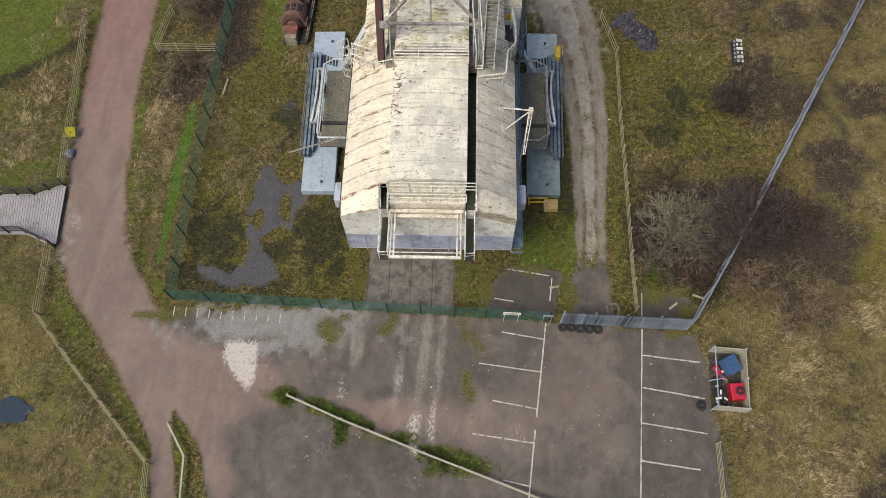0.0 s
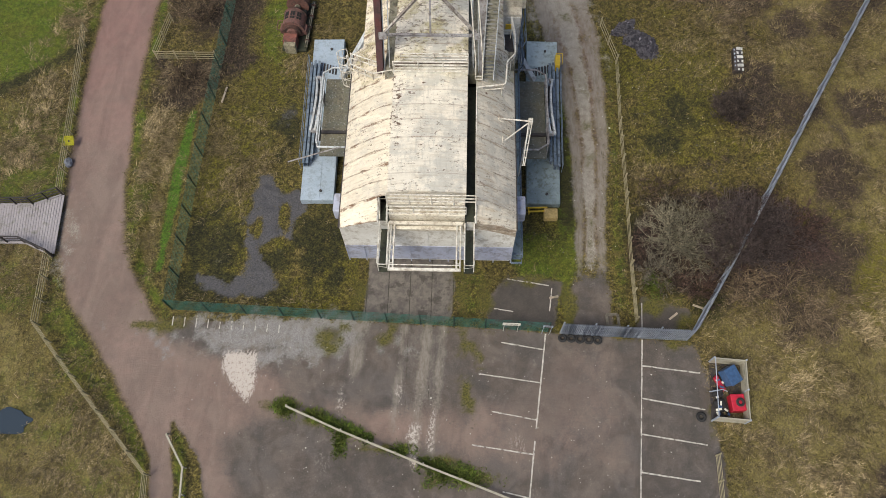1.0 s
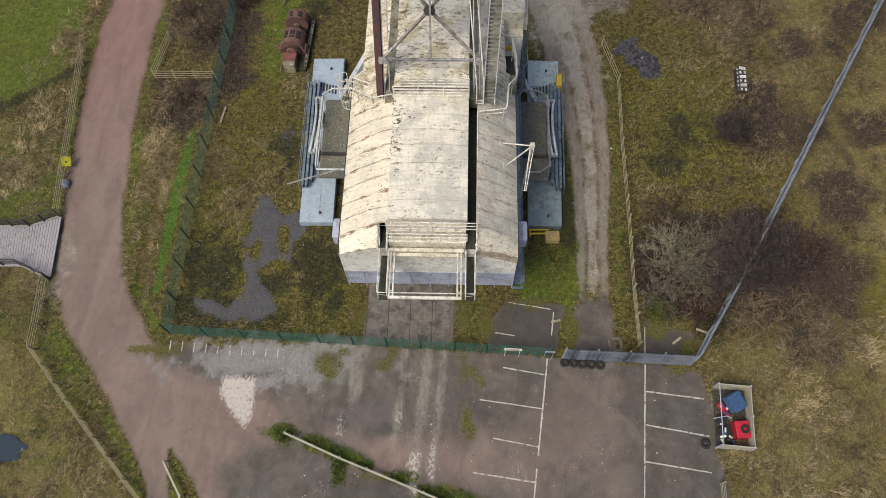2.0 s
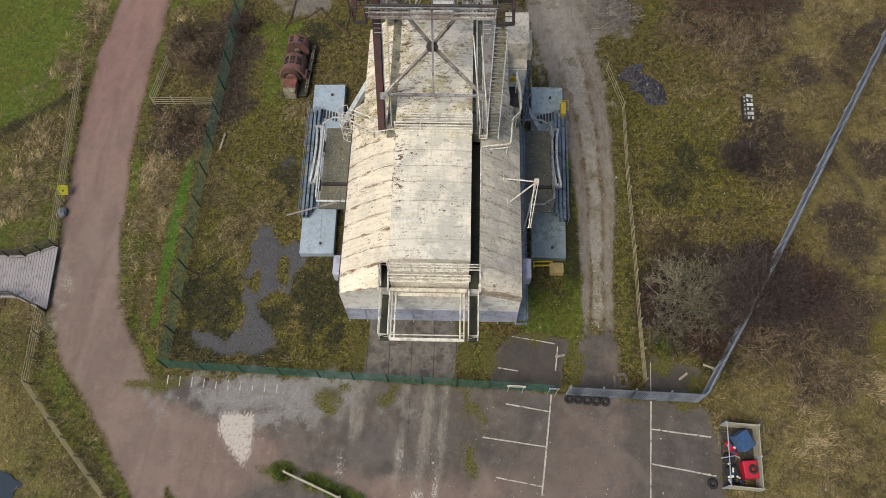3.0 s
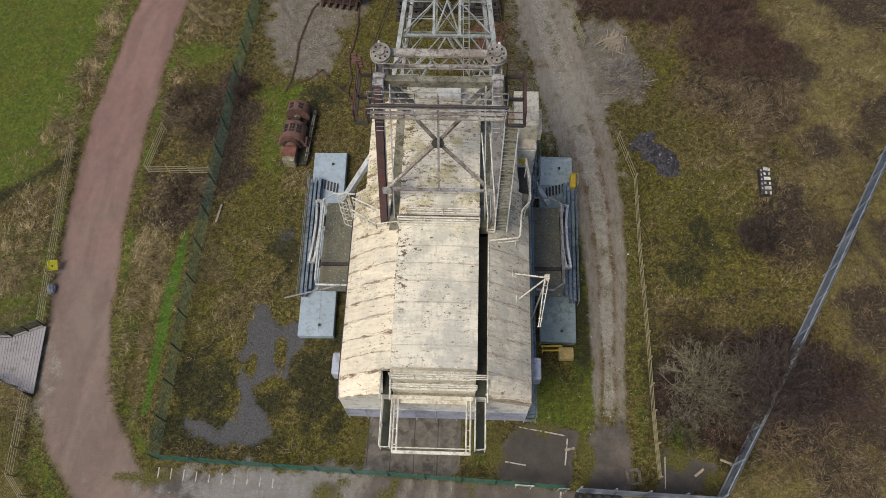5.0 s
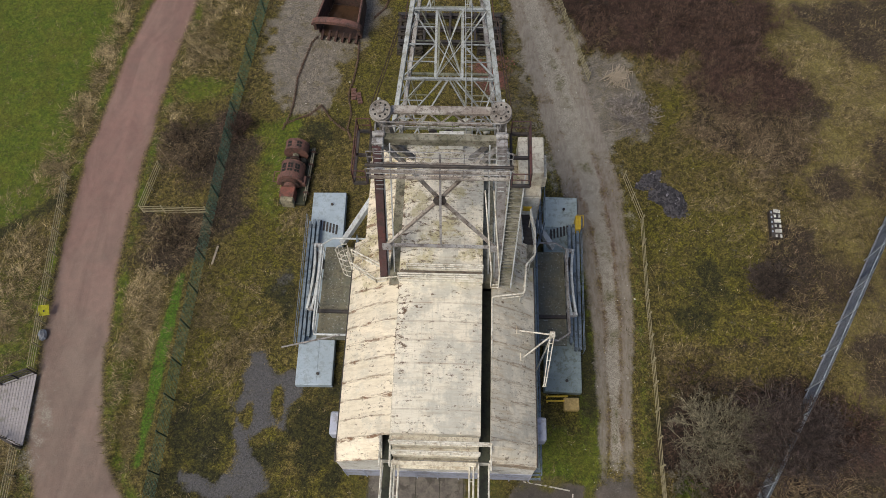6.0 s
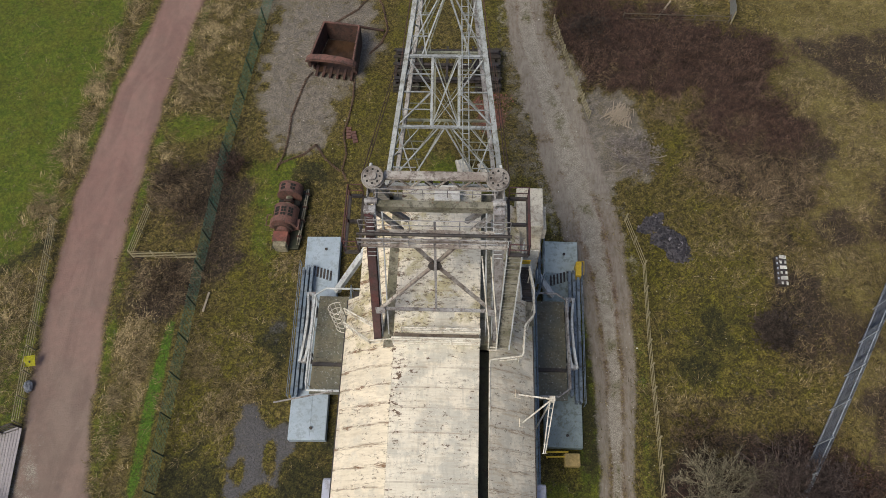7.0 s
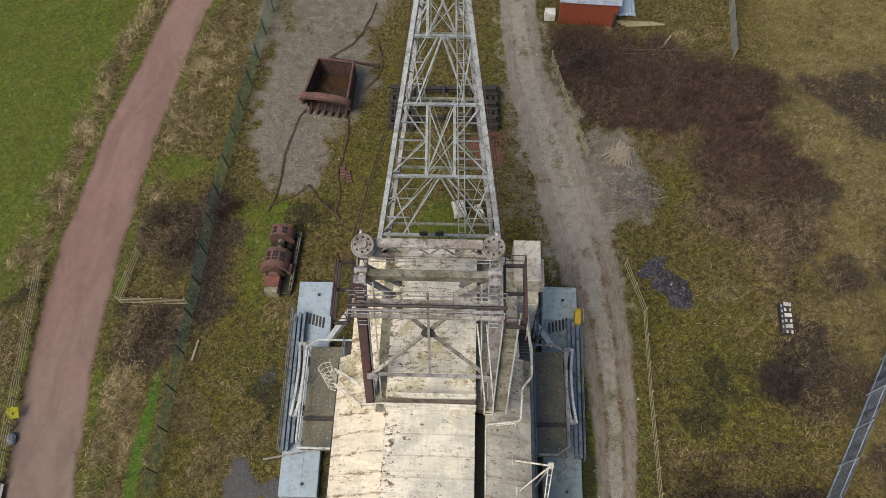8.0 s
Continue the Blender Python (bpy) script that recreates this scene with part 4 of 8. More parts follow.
    dark = m.math("MULTIPLY", m.ramp(peel, 0.565, 0.595), m.ramp(m.math("ADD", m.noise(0.8, 4), m.math("MULTIPLY", upper, 0.08)), 0.44, 0.56))
    c = m.mix(m.math("MULTIPLY", dark, 0.85), c, (0.13, 0.10, 0.07))
    edge = m.math("MULTIPLY", m.ramp(x, -2.42, -0.9, 1, 0), m.ramp(x, -2.5, -2.42))
    edge = m.math("MULTIPLY", edge, m.ramp(y, 14.6, 15.6, 0.4, 1.6))
    flake = m.ramp(m.math("ADD", m.noise(2.3, 8, 0.78, m.stretch(0.8, 1.5, 1)), m.math("MULTIPLY", edge, 0.05)), 0.612, 0.63)
    c = m.mix(m.math("MULTIPLY", flake, 0.95), c, (0.10, 0.055, 0.032))
    rusty = m.math("MULTIPLY", m.ramp(near, 0.4, 1.0), m.math("MULTIPLY", m.ramp(m.noise(0.9, 5, 0.7), 0.50, 0.60), m.ramp(fine, 0.44, 0.54)))
    c = m.mix(m.math("MULTIPLY", rusty, m.ramp(right, 0, 1, 0.85, 0.4)), c, (0.19, 0.095, 0.05))
    return m.done(c, m.ramp(n2, 0.3, 0.7, 0.5, 0.8), 0, m.math("ADD", n2, m.math("MULTIPLY", fine, 0.6)), 0.03, 0.6)


M["roof"] = roof_material()
M["roof_mid"] = roof_material(0.3, "weathered_cream_middle_roof")


def curved_sheet(x0, x1, y0, y1, lift=0.0, form=roof_z, tail=0.025, skirt=0.06, n=6):
    """A roof sheet bent to the barrel, with a lap that stands proud at one edge."""
    bm = bmesh.new()
    rows = []
    ys = [(y0, tail), (y0 + 0.09, tail), (y0 + 0.10, 0.0)] + [(y0 + 0.1 + (y1 - y0 - 0.1) * k / 3, 0.0) for k in (1, 2, 3)]
    for y, dz in ys:
        rows.append([bm.verts.new((x, y, form(x, y) + lift + dz)) for x in [x0 + (x1 - x0) * i / n for i in range(n + 1)]])
    for a, b in zip(rows, rows[1:]):
        for i in range(n):
            bm.faces.new((a[i], a[i + 1], b[i + 1], b[i]))
    low = [bm.verts.new(v.co - Vector((0, 0, skirt))) for v in rows[0]]
    for i in range(n):
        bm.faces.new((low[i], low[i + 1], rows[0][i + 1], rows[0][i]))
    for k in (0, n):
        col = [r[k] for r in rows]
        dn = [bm.verts.new(v.co - Vector((0, 0, skirt))) for v in col]
        for i in range(len(col) - 1):
            bm.faces.new((col[i], col[i + 1], dn[i + 1], dn[i]))
    return bm


def build_roof():
    # the base sheet is painted near black for shade below the cream sheets
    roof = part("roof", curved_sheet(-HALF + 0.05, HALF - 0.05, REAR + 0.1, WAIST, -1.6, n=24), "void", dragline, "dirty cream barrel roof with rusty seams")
    pitch = 1.08
    for k in range(13):
        y0 = REAR + k * pitch
        y1 = min(y0 + pitch, WAIST)
        if y1 - y0 < 0.2:
            continue
        left_end = -SLOT[1] - 0.06 if (k < 1 or y0 > 19.4) else -SLOT[0] - 0.04
        part("roof_sheet", curved_sheet(-HALF, left_end, y0, y1), "roof", roof)
        part("roof_sheet", curved_sheet(SLOT[1], HALF, y0, y1, skirt=0.9), "roof", roof)
    cuts = (10.83, 14.6, 15.9, 17.0, 18.1, 19.35, 21.3, WAIST)
    for a, b in zip(cuts, cuts[1:]):
        part("middle_sheet", curved_sheet(-SLOT[0], SLOT[0], a, b, 0, middle_z, tail=0.012, skirt=0.9, n=10), "roof_mid", roof)
    # stepped apron of the middle roof at the rear
    for y0, y1, z in ((10.35, 10.9, 12.1), (9.95, 10.35, 11.4), (9.68, 9.95, 10.6)):
        bm = bmesh.new()
        box(bm, (0, (y0 + y1) / 2, z - 0.45), (2 * SLOT[0] - 0.1, y1 - y0, 0.9), bevel=0.03)
        part("apron_step", bm, "cream", roof)
    for k in range(7):
        y0 = WAIST + k * pitch
        y1 = min(y0 + pitch, FRONT)
        if y1 - y0 < 0.2:
            continue
        part("roof_sheet", curved_sheet(-4.8, -SLOT[1] - 0.06, y0, y1, -0.06), "roof", roof)
        part("middle_sheet", curved_sheet(-SLOT[0], SLOT[0], y0, y1, -0.02, middle_z, tail=0.012, skirt=0.9, n=10), "roof_mid", roof)
        part("roof_sheet", curved_sheet(SLOT[1], 4.8, y0, y1, -0.06, skirt=0.6), "roof", roof)
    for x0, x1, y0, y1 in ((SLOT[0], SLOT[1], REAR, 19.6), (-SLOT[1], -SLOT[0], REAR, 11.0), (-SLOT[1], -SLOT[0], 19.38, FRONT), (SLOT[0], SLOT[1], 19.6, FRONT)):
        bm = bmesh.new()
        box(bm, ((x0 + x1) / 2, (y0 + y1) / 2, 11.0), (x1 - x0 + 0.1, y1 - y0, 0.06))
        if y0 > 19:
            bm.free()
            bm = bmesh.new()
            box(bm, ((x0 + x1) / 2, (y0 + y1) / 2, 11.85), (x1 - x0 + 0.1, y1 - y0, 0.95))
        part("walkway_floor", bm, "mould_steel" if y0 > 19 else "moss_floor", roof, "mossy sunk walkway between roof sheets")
    # thin dark strip laid on the roof as the shade behind the cross rail
    bm = bmesh.new()
    box(bm, (0, 19.72, 13.24), (4.66, 0.2, 0.22), bevel=0.02)
    part("roof_shade_strip", bm, "strip_shade", roof, "dark grimy cross walkway on the roof")
    bm = bmesh.new()
    box(bm, (0.35, 28.3, 13.75), (1.5, 1.0, 0.5), bevel=0.03)
    part("roof_hatch", bm, "white_wall", roof, "white hatch box")
    return roof


build_house()
build_roof()


def litter_floor():
    m = Nodes("littered_platform_steel")
    c = m.mix(m.ramp(m.noise(0.9, 4), 0.35, 0.65), (0.12, 0.125, 0.105), (0.17, 0.155, 0.11))
    c = m.mix(m.ramp(m.noise(1.8, 7, 0.75), 0.50, 0.60, 0, 0.5), c, (0.055, 0.055, 0.048))
    c = m.mix(m.ramp(m.noise(5, 6, 0.75), 0.56, 0.62, 0, 0.6), c, (0.035, 0.035, 0.032))
    c = m.mix(m.ramp(m.noise(7, 5, 0.75), 0.59, 0.64, 0, 0.8), c, (0.42, 0.44, 0.44))
    return m.done(c, 0.8, 0, m.noise(12), 0.02, 0.5)


M["platform"] = litter_floor()


def build_shoe(s):
    """One walking shoe with its channels, rails and walking arm. s: -1 or 1."""
    paint = "blue_steel" if s < 0 else "slate_steel"
    x0, x1 = (-10.55, -7.95) if s < 0 else (7.25, 9.85)
    turn = Matrix.Rotation(radians(1.2 * -s), 3, "Z")
    mid = Vector(((x0 + x1) / 2, 24.15, 0))

    def on(x, y, z):
        return mid + turn @ (Vector((x, y, z)) - mid)

    bm = bmesh.new()
    box(bm, mid + Vector((0, 0, 0.33)), (x1 - x0, 15.5, 0.66), turn, bevel=0.05)
    shoe = part("walking_shoe", bm, paint, dragline, "long flat steel walking shoe resting on the grass")
    if s > 0:
        bm = bmesh.new()
        box(bm, on(mid.x, 30.55, 0.672), (x1 - x0 - 0.08, 2.6, 0.02), turn)
        part("end_plate", bm, "pale_slate", shoe, "paler grey green end of the shoe")
    out = x0 if s < 0 else x1
    bm = bmesh.new()
    beam(bm, on(mid.x - 0.15 * s, 16.6, 0.67), on(mid.x - 0.15 * s, 21.5, 0.67), 0.08, 0.03)
    part("ridge_strip", bm, paint, shoe)
    for dx, z, y0, y1 in ((0.12, 1.1, 19.3, 29.0), (0.42, 1.1, 19.3, 29.2), (0.72, 1.0, 19.8, 29.2)):
        bm = bmesh.new()
        channel(bm, on(out - s * dx, y0, z), on(out - s * dx, y1, z), 0.2, 0.5)
        part("channel_beam", bm, "blue_rail", shoe, "blue grey steel channel")
    bm = bmesh.new()
    rails(bm, [on(out + s * 0.12, 19.2, 0.66), on(out + s * 0.12, 29.4, 0.66)], (0.6, 1.1), 0.028, 2.5)
    part("handrail", bm, "blue_rail", shoe, "thin blue grey handrail")
    # six short dark raised bars towards the boom end of the shoe
    for k in range(6):
        bm = bmesh.new()
        box(bm, on(out - s * (0.8 + 0.25 * k), 29.0 - 0.08 * k, 0.69), (0.13, 0.8, 0.06))
        part("dark_bar", bm, "dark_steel", shoe)
    for y in (30.8, 17.2):
        bm = bmesh.new()
        disc(bm, on(mid.x + 0.25, y, 0.72), 0.10, 0.14, seg=10)
        part("lifting_eye", bm, "dark_steel", shoe)
    # curved walking arm of two cheeks
    xa = -9.32 if s < 0 else 8.85
    for dx in (-0.17, 0.17):
        bm = bmesh.new()
        pts = [(xa + dx + s * 1.2 * (k / 10 - 0.5) ** 2 - s * 0.15, 21.2 + 5.1 * k / 10, 2.5 + 0.95 * math.sin(math.pi * (0.15 + 0.075 * k))) for k in range(11)]
        rows = []
        for p in pts:
            rows.append([bm.verts.new((p[0] + u, p[1], p[2] + v)) for u, v in ((-0.08, -0.17), (0.08, -0.17), (0.08, 0.17), (-0.08, 0.17))])
        for a, b in zip(rows, rows[1:]):
            for k in range(4):
                bm.faces.new((a[k], a[(k + 1) % 4], b[(k + 1) % 4], b[k]))
        bm.faces.new(rows[0])
        bm.faces.new(rows[-1])
        part("walking_arm", bm, "pale_steel", shoe, "pale curved walking arm")
    for y in (21.3, 23.0, 26.2):
        bm = bmesh.new()
        box(bm, (xa, y, 2.85), (0.5, 0.3, 0.3), bevel=0.03)
        part("arm_pin", bm, "grey_steel", shoe)
    for y in (22.0, 25.5):
        bm = bmesh.new()
        beam(bm, (xa, y, 0.6), (xa, y, 2.8), 0.4, 0.5)
        part("arm_post", bm, "dark_steel", shoe)
    # side platform with its tube rail
    p0, p1 = (-8.75, -5.6) if s < 0 else (5.6, 8.45)
    bm = bmesh.new()
    box(bm, ((p0 + p1) / 2, 22.5, 2.95), (p1 - p0, 7.0, 0.16))
    deck = part("side_platform", bm, "platform", dragline, "grey green platform littered with dead leaves")
    o, i = (p0, p1) if s < 0 else (p1, p0)
    bm = bmesh.new()
    tube(bm, [(i, 26.0, 4.5), (o - s * 0.7, 26.0, 4.5), (o, 25.5, 4.5), (o, 19.4, 4.5), (o - s * (0.1 if s < 0 else 0.8), 18.85, 4.5), (i + s * 0.9, 18.85, 4.5)], 0.075, 8)
    tube(bm, [(o, 25.5, 3.8), (o, 19.4, 3.8)], 0.05, 6)
    for y in (19.4, 21.4, 23.4, 25.5):
        tube(bm, [(o, y, 3.0), (o, y, 4.5)], 0.05, 6)
    part("tube_rail", bm, "pale_steel" if s < 0 else "grey_steel", deck)
    bm = bmesh.new()
    beam(bm, (p0, 21.0, 3.1), (p1, 21.0, 3.1), 0.22, 0.25)
    part("cross_beam", bm, "dark_steel", deck)
    # catwalk against the wall
    c0, c1 = (5.5, 6.3) if s > 0 else (-6.25, -5.5)
    y0, y1 = (10.4, 26.0) if s > 0 else (15.0, 26.0)
    bm = bmesh.new()
    box(bm, ((c0 + c1) / 2, (y0 + y1) / 2, 4.0), (c1 - c0, y1 - y0, 0.1))
    cat = part("catwalk", bm, "slate_steel" if s > 0 else "dark_steel", dragline, "narrow side catwalk")
    xo = c1 if s > 0 else c0
    bm = bmesh.new()
    rails(bm, [(xo, y0, 4.05), (xo, y1, 4.05)], (0.55, 1.1), 0.03)
    part("handrail", bm, "blue_rail", cat)
    bm = bmesh.new()
    beam(bm, (s * 7.75, 26.8, 2.1), (s * 5.1, 28.6, 6.1), 0.4, 0.4)
    part("strut", bm, "pale_steel", dragline)
    return shoe


for _s in (-1, 1):
    build_shoe(_s)


def build_side_things():
    bm = bmesh.new()
    box(bm, (5.45, 28.0, 6.85), (1.5, 2.2, 5.5), bevel=0.05)
    box(bm, (5.42, 28.95, 7.7), (1.64, 2.7, 7.2), bevel=0.05)
    cab = part("side_cabin", bm, "cream", dragline, "cream side cabin with rust stained roof")
    bm = bmesh.new()
    box(bm, (5.45, 26.88, 7.6), (1.3, 0.06, 3.6), bevel=0.02)
    part("front_panel", bm, "white_wall", cab, "off-white cabin front panel")
    for x, z in ((6.3, 4.9), (6.42, 5.5)):
        bm = bmesh.new()
        tube(bm, [(x, 26.3, z), (x, 26.6, z + 0.8), (x, 29.6, z + 0.9)], 0.06, 6)
        part("side_pipe", bm, "blue_rail", cab, "blue pipe along the cabin")
    bm = bmesh.new()
    box(bm, (6.36, 28.6, 9.9), (0.26, 1.7, 1.2), bevel=0.03)
    part("vent_box", bm, "cream", cab)
    bm = bmesh.new()
    rails(bm, [(6.35, 25.6, 4.05), (6.65, 26.2, 4.05), (6.65, 31.0, 4.05)], (0.55, 1.1, 3.6), 0.04, 1.8)
    part("handrail", bm, "blue_rail", dragline, "blue handrail beside the cabin")
    # ladder with hoops up the wall
    bm = bmesh.new()
    yl = 21.9
    for y in (yl - 0.22, yl + 0.22):
        tube(bm, [(-5.75, y, 4.0), (-5.75, y, 11.5)], 0.035, 6)
    for k in range(24):
        tube(bm, [(-5.75, yl - 0.22, 4.2 + 0.3 * k), (-5.75, yl + 0.22, 4.2 + 0.3 * k)], 0.018, 5)
    lad = part("cage_ladder", bm, "white_rail", dragline, "white ladder with safety hoops")
    arc = [(-5.78 - 0.66 * math.sin(math.pi * i / 12), yl + 0.38 * math.cos(math.pi * i / 12)) for i in range(13)]
    for z in (8.2, 9.0, 9.8, 10.6, 11.4):
        bm = bmesh.new()
        tube(bm, [(*p, z) for p in arc], 0.026, 5)
        part("hoop", bm, "white_rail", lad)
    for i in (2, 4, 6, 8, 10):
        bm = bmesh.new()
        tube(bm, [(*arc[i], 8.2), (*arc[i], 11.4)], 0.02, 4)
        part("cage_bar", bm, "white_rail", lad)
    # white rails over the roof
    for pts in ([(-5.5, 21.1, 10.35), (-3.8, 19.75, 11.1), (-2.5, 19.75, 11.5)], [(-5.5, 21.9, 10.4), (-3.55, 20.65, 11.1), (-3.4, 20.35, 11.1)]):
        bm = bmesh.new()
        rails(bm, pts, (0.55, 1.05), 0.045, 0.9)
        part("roof_rail", bm, "white_rail", dragline, "white tubular handrail on the roof")
    bm = bmesh.new()
    tube(bm, [(2.95, 9.2, 11.9), (2.95, 18.7, 12.05)], 0.05, 6)
    for k in range(7):
        tube(bm, [(2.95, 10.4 + 1.38 * k, 11.3), (2.95, 10.4 + 1.38 * k, 11.95)], 0.03, 5)
    part("slot_rail", bm, "white_rail", dragline, "white rail along the sunk walkway")
    bm = bmesh.new()
    route = [(2.95, 18.72), (3.0, 18.82), (3.1, 18.87), (4.65, 19.08), (4.78, 19.15), (4.83, 19.3), (4.93, 20.85), (5.0, 21.0), (5.4, 21.5), (5.47, 21.7), (5.48, 23.2), (5.25, 24.55)]
    for z, r in ((12.05, 0.058), (11.65, 0.045)):
        tube(bm, [(x, y, z) for x, y in route], r, 8)
    for x, y in ((3.3, 18.9), (4.6, 19.07), (4.88, 20.1), (5.2, 21.25), (5.48, 22.4), (5.3, 24.3)):
        tube(bm, [(x, y, roof_z(x)), (x, y, 12.05)], 0.035, 6)
    part("roof_rail", bm, "white_rail", dragline, "white tubular handrail on the roof")
    bm = bmesh.new()
    rails(bm, [(-2.36, 19.4, 12.65), (2.36, 19.4, 12.65)], (0.3, 0.6, 0.9, 1.2), 0.05, 1.55)
    part("roof_rail", bm, "white_rail", dragline, "white tubular handrail across the roof")
    bm = bmesh.new()
    rails(bm, [(-1.9, 19.92, 13.0), (2.36, 19.92, 13.0)], (0.45, 0.75, 1.0), 0.042, 1.8)
    part("roof_rail", bm, "white_rail", dragline, "white tubular handrail across the roof")
    bm = bmesh.new()
    rails(bm, [(-2.36, 10.35, 12.05), (2.95, 10.35, 12.05)], (0.4, 0.8, 1.2), 0.04, 1.25)
    part("roof_rail", bm, "white_rail", dragline, "white tubular handrail across the roof")
    bm = bmesh.new()
    rails(bm, [(-2.36, 10.0, 11.5), (2.36, 10.0, 11.5)], (0.05, 0.5, 0.95), 0.04, 1.6)
    part("roof_rail", bm, "white_rail", dragline, "white tubular handrail across the roof")
    bm = bmesh.new()
    for z in (11.95, 11.55):
        tube(bm, [(-2.92, 9.3, z), (-2.92, 10.95, z), (-2.4, 10.95, z), (-2.36, 9.3, z)], 0.04, 6)
    part("slot_rail", bm, "white_rail", dragline, "white rail round the rear well")
    # balconies and the gantry behind the rear wall
    for s in (-1, 1):
        a, b = s * 2.88, s * 2.32
        bm = bmesh.new()
        box(bm, ((a + b) / 2, 8.4, 9.7), (0.58, 3.0, 0.06))
        bal = part("rear_balcony", bm, "moss_floor", dragline, "narrow mossy balcony off the rear wall")
        bm = bmesh.new()
        tube(bm, [(a, 10.9 if s < 0 else 9.7, 11.8), (a, 9.7, 10.9), (a, 7.0, 10.9), (a - s * 0.08, 6.92, 10.9), (b, 6.92, 10.9), (b, 9.7, 10.9)], 0.045, 6)
        tube(bm, [(a, 9.7, 10.4), (a, 7.0, 10.4), (b, 6.92, 10.4), (b, 9.7, 10.4)], 0.035, 6)
        for y in (7.0, 8.3, 9.6):
            for xx in (a, b):
                tube(bm, [(xx, y, 9.7), (xx, y, 10.9)], 0.035, 5)
        part("handrail", bm, "white_rail", bal)
        for xx in (s * 2.12 - 0.06, s * 1.9 - 0.06):
            bm = bmesh.new()
            tube(bm, [(xx, 9.9, 10.7), (xx, 6.75, 10.7)], 0.055, 8)
            part("gantry_arm", bm, "white_rail", dragline, "white gantry tube")
        for k in range(4):
            bm = bmesh.new()
            tube(bm, [(s * 2.12 - 0.06, 7.1 + 0.85 * k, 10.7), (s * 1.9 - 0.06, 7.1 + 0.85 * k, 10.7)], 0.03, 5)
            part("gantry_tie", bm, "white_rail", dragline)
    bm = bmesh.new()
    beam(bm, (-2.22, 6.7, 10.7), (2.1, 6.7, 10.7), 0.17, 0.17, 0.02)
    tube(bm, [(-2.15, 6.9, 10.95), (2.02, 6.9, 10.95)], 0.035, 6)
    part("gantry_bar", bm, "white_rail", dragline, "white gantry cross bar")
    for y, z in ((9.62, 11.0), (9.5, 10.55)):
        bm = bmesh.new()
        box(bm, (-0.05, y, z), (4.5, 0.22, 0.12), bevel=0.02)
        part("apron_lip", bm, "cream", dragline, "cream steel lip on the rear apron")
    # davit on the right roof
    bm = bmesh.new()
    head = Vector((6.45, 17.0, 11.0))
    for p in ((4.55, 17.25, roof_z(4.55)), (4.78, 15.7, roof_z(4.78))):
        tube(bm, [p, head], 0.05, 6)
    jib = Vector((6.02, 14.2, 10.2))
    for dx in (-0.12, 0.12):
        tube(bm, [head + Vector((dx, 0, 0)), jib + Vector((dx * 0.4, 0, 0))], 0.032, 6)
    for k in range(7):
        p = head.lerp(jib, k / 6)
        tube(bm, [p + Vector((-0.13, 0, 0)), p + Vector((0.13, 0, 0.01))], 0.022, 5)
    tube(bm, [(6.2, 16.9, 4.0), head], 0.06, 6)
    box(bm, head, (0.3, 0.3, 0.4), bevel=0.03)
    davit = part("davit", bm, "white_rail", dragline, "white tubular davit on the roof edge")
    for p in ((4.55, 17.25, roof_z(4.55)), (4.78, 15.7, roof_z(4.78))):
        bm = bmesh.new()
        box(bm, p, (0.42, 0.46, 0.10), Matrix.Rotation(radians(40), 3, "Y"), 0.02)
        part("base_plate", bm, "roof", davit)
    bm = bmesh.new()
    tube(bm, [(-11.0, 18.3, 3.2), (-6.9, 18.8, 4.6)], 0.06, 6)
    part("pole", bm, "grey_steel", dragline)
    bm = bmesh.new()
    for k, z in enumerate((4.05, 4.4, 4.75)):
        box(bm, (5.95, 10.0 + 0.2 * k, z), (0.75, 0.14, 0.05))
    for x in (5.6, 6.3):
        tube(bm, [(x, 10.1, 3.9), (x, 10.1, 5.0), (x, 12.4, 5.2)], 0.035, 6)
    part("corner_steps", bm, "blue_rail", dragline, "blue grey steps at the rear corner")


build_side_things()


def flight(name, a, b, width, n, parent, label, tread_paint):
    """A steel stair from a up to b: strings, rails and treads."""
    a, b = Vector(a), Vector(b)
    bm = bmesh.new()
    for k in (-1, 1):
        o = Vector((k * width / 2, 0, 0))
        beam(bm, a + o, b + o, 0.07, 0.26)
        for h in (0.55, 1.0):
            tube(bm, [a + o + Vector((0, 0, h)), b + o + Vector((0, 0, h))], 0.03, 5)
        for i in range(7):
            p = a.lerp(b, i / 6) + o
            tube(bm, [p, p + Vector((0, 0, 1.0))], 0.026, 5)
    st = part(name, bm, "pale_steel", parent, label)
    me = None
    for i in range(n):
        if me is None:
            bm = bmesh.new()
            box(bm, (0, 0, 0), (width - 0.08, 0.15, 0.035))
            me = mesh_of("tread", bm, tread_paint)
        if parent is dragline:
            piece("tread", me, st, Matrix.Translation(a.lerp(b, (i + 0.5) / n)))
        else:
            piece("tread", me, parent, Matrix.Translation(a.lerp(b, (i + 0.5) / n)))
    return st


M["flaking"] = painted("flaking_brown_grey_paint", (0.46, 0.44, 0.42), (0.25, 0.215, 0.195), (0.085, 0.062, 0.052), 0.9)


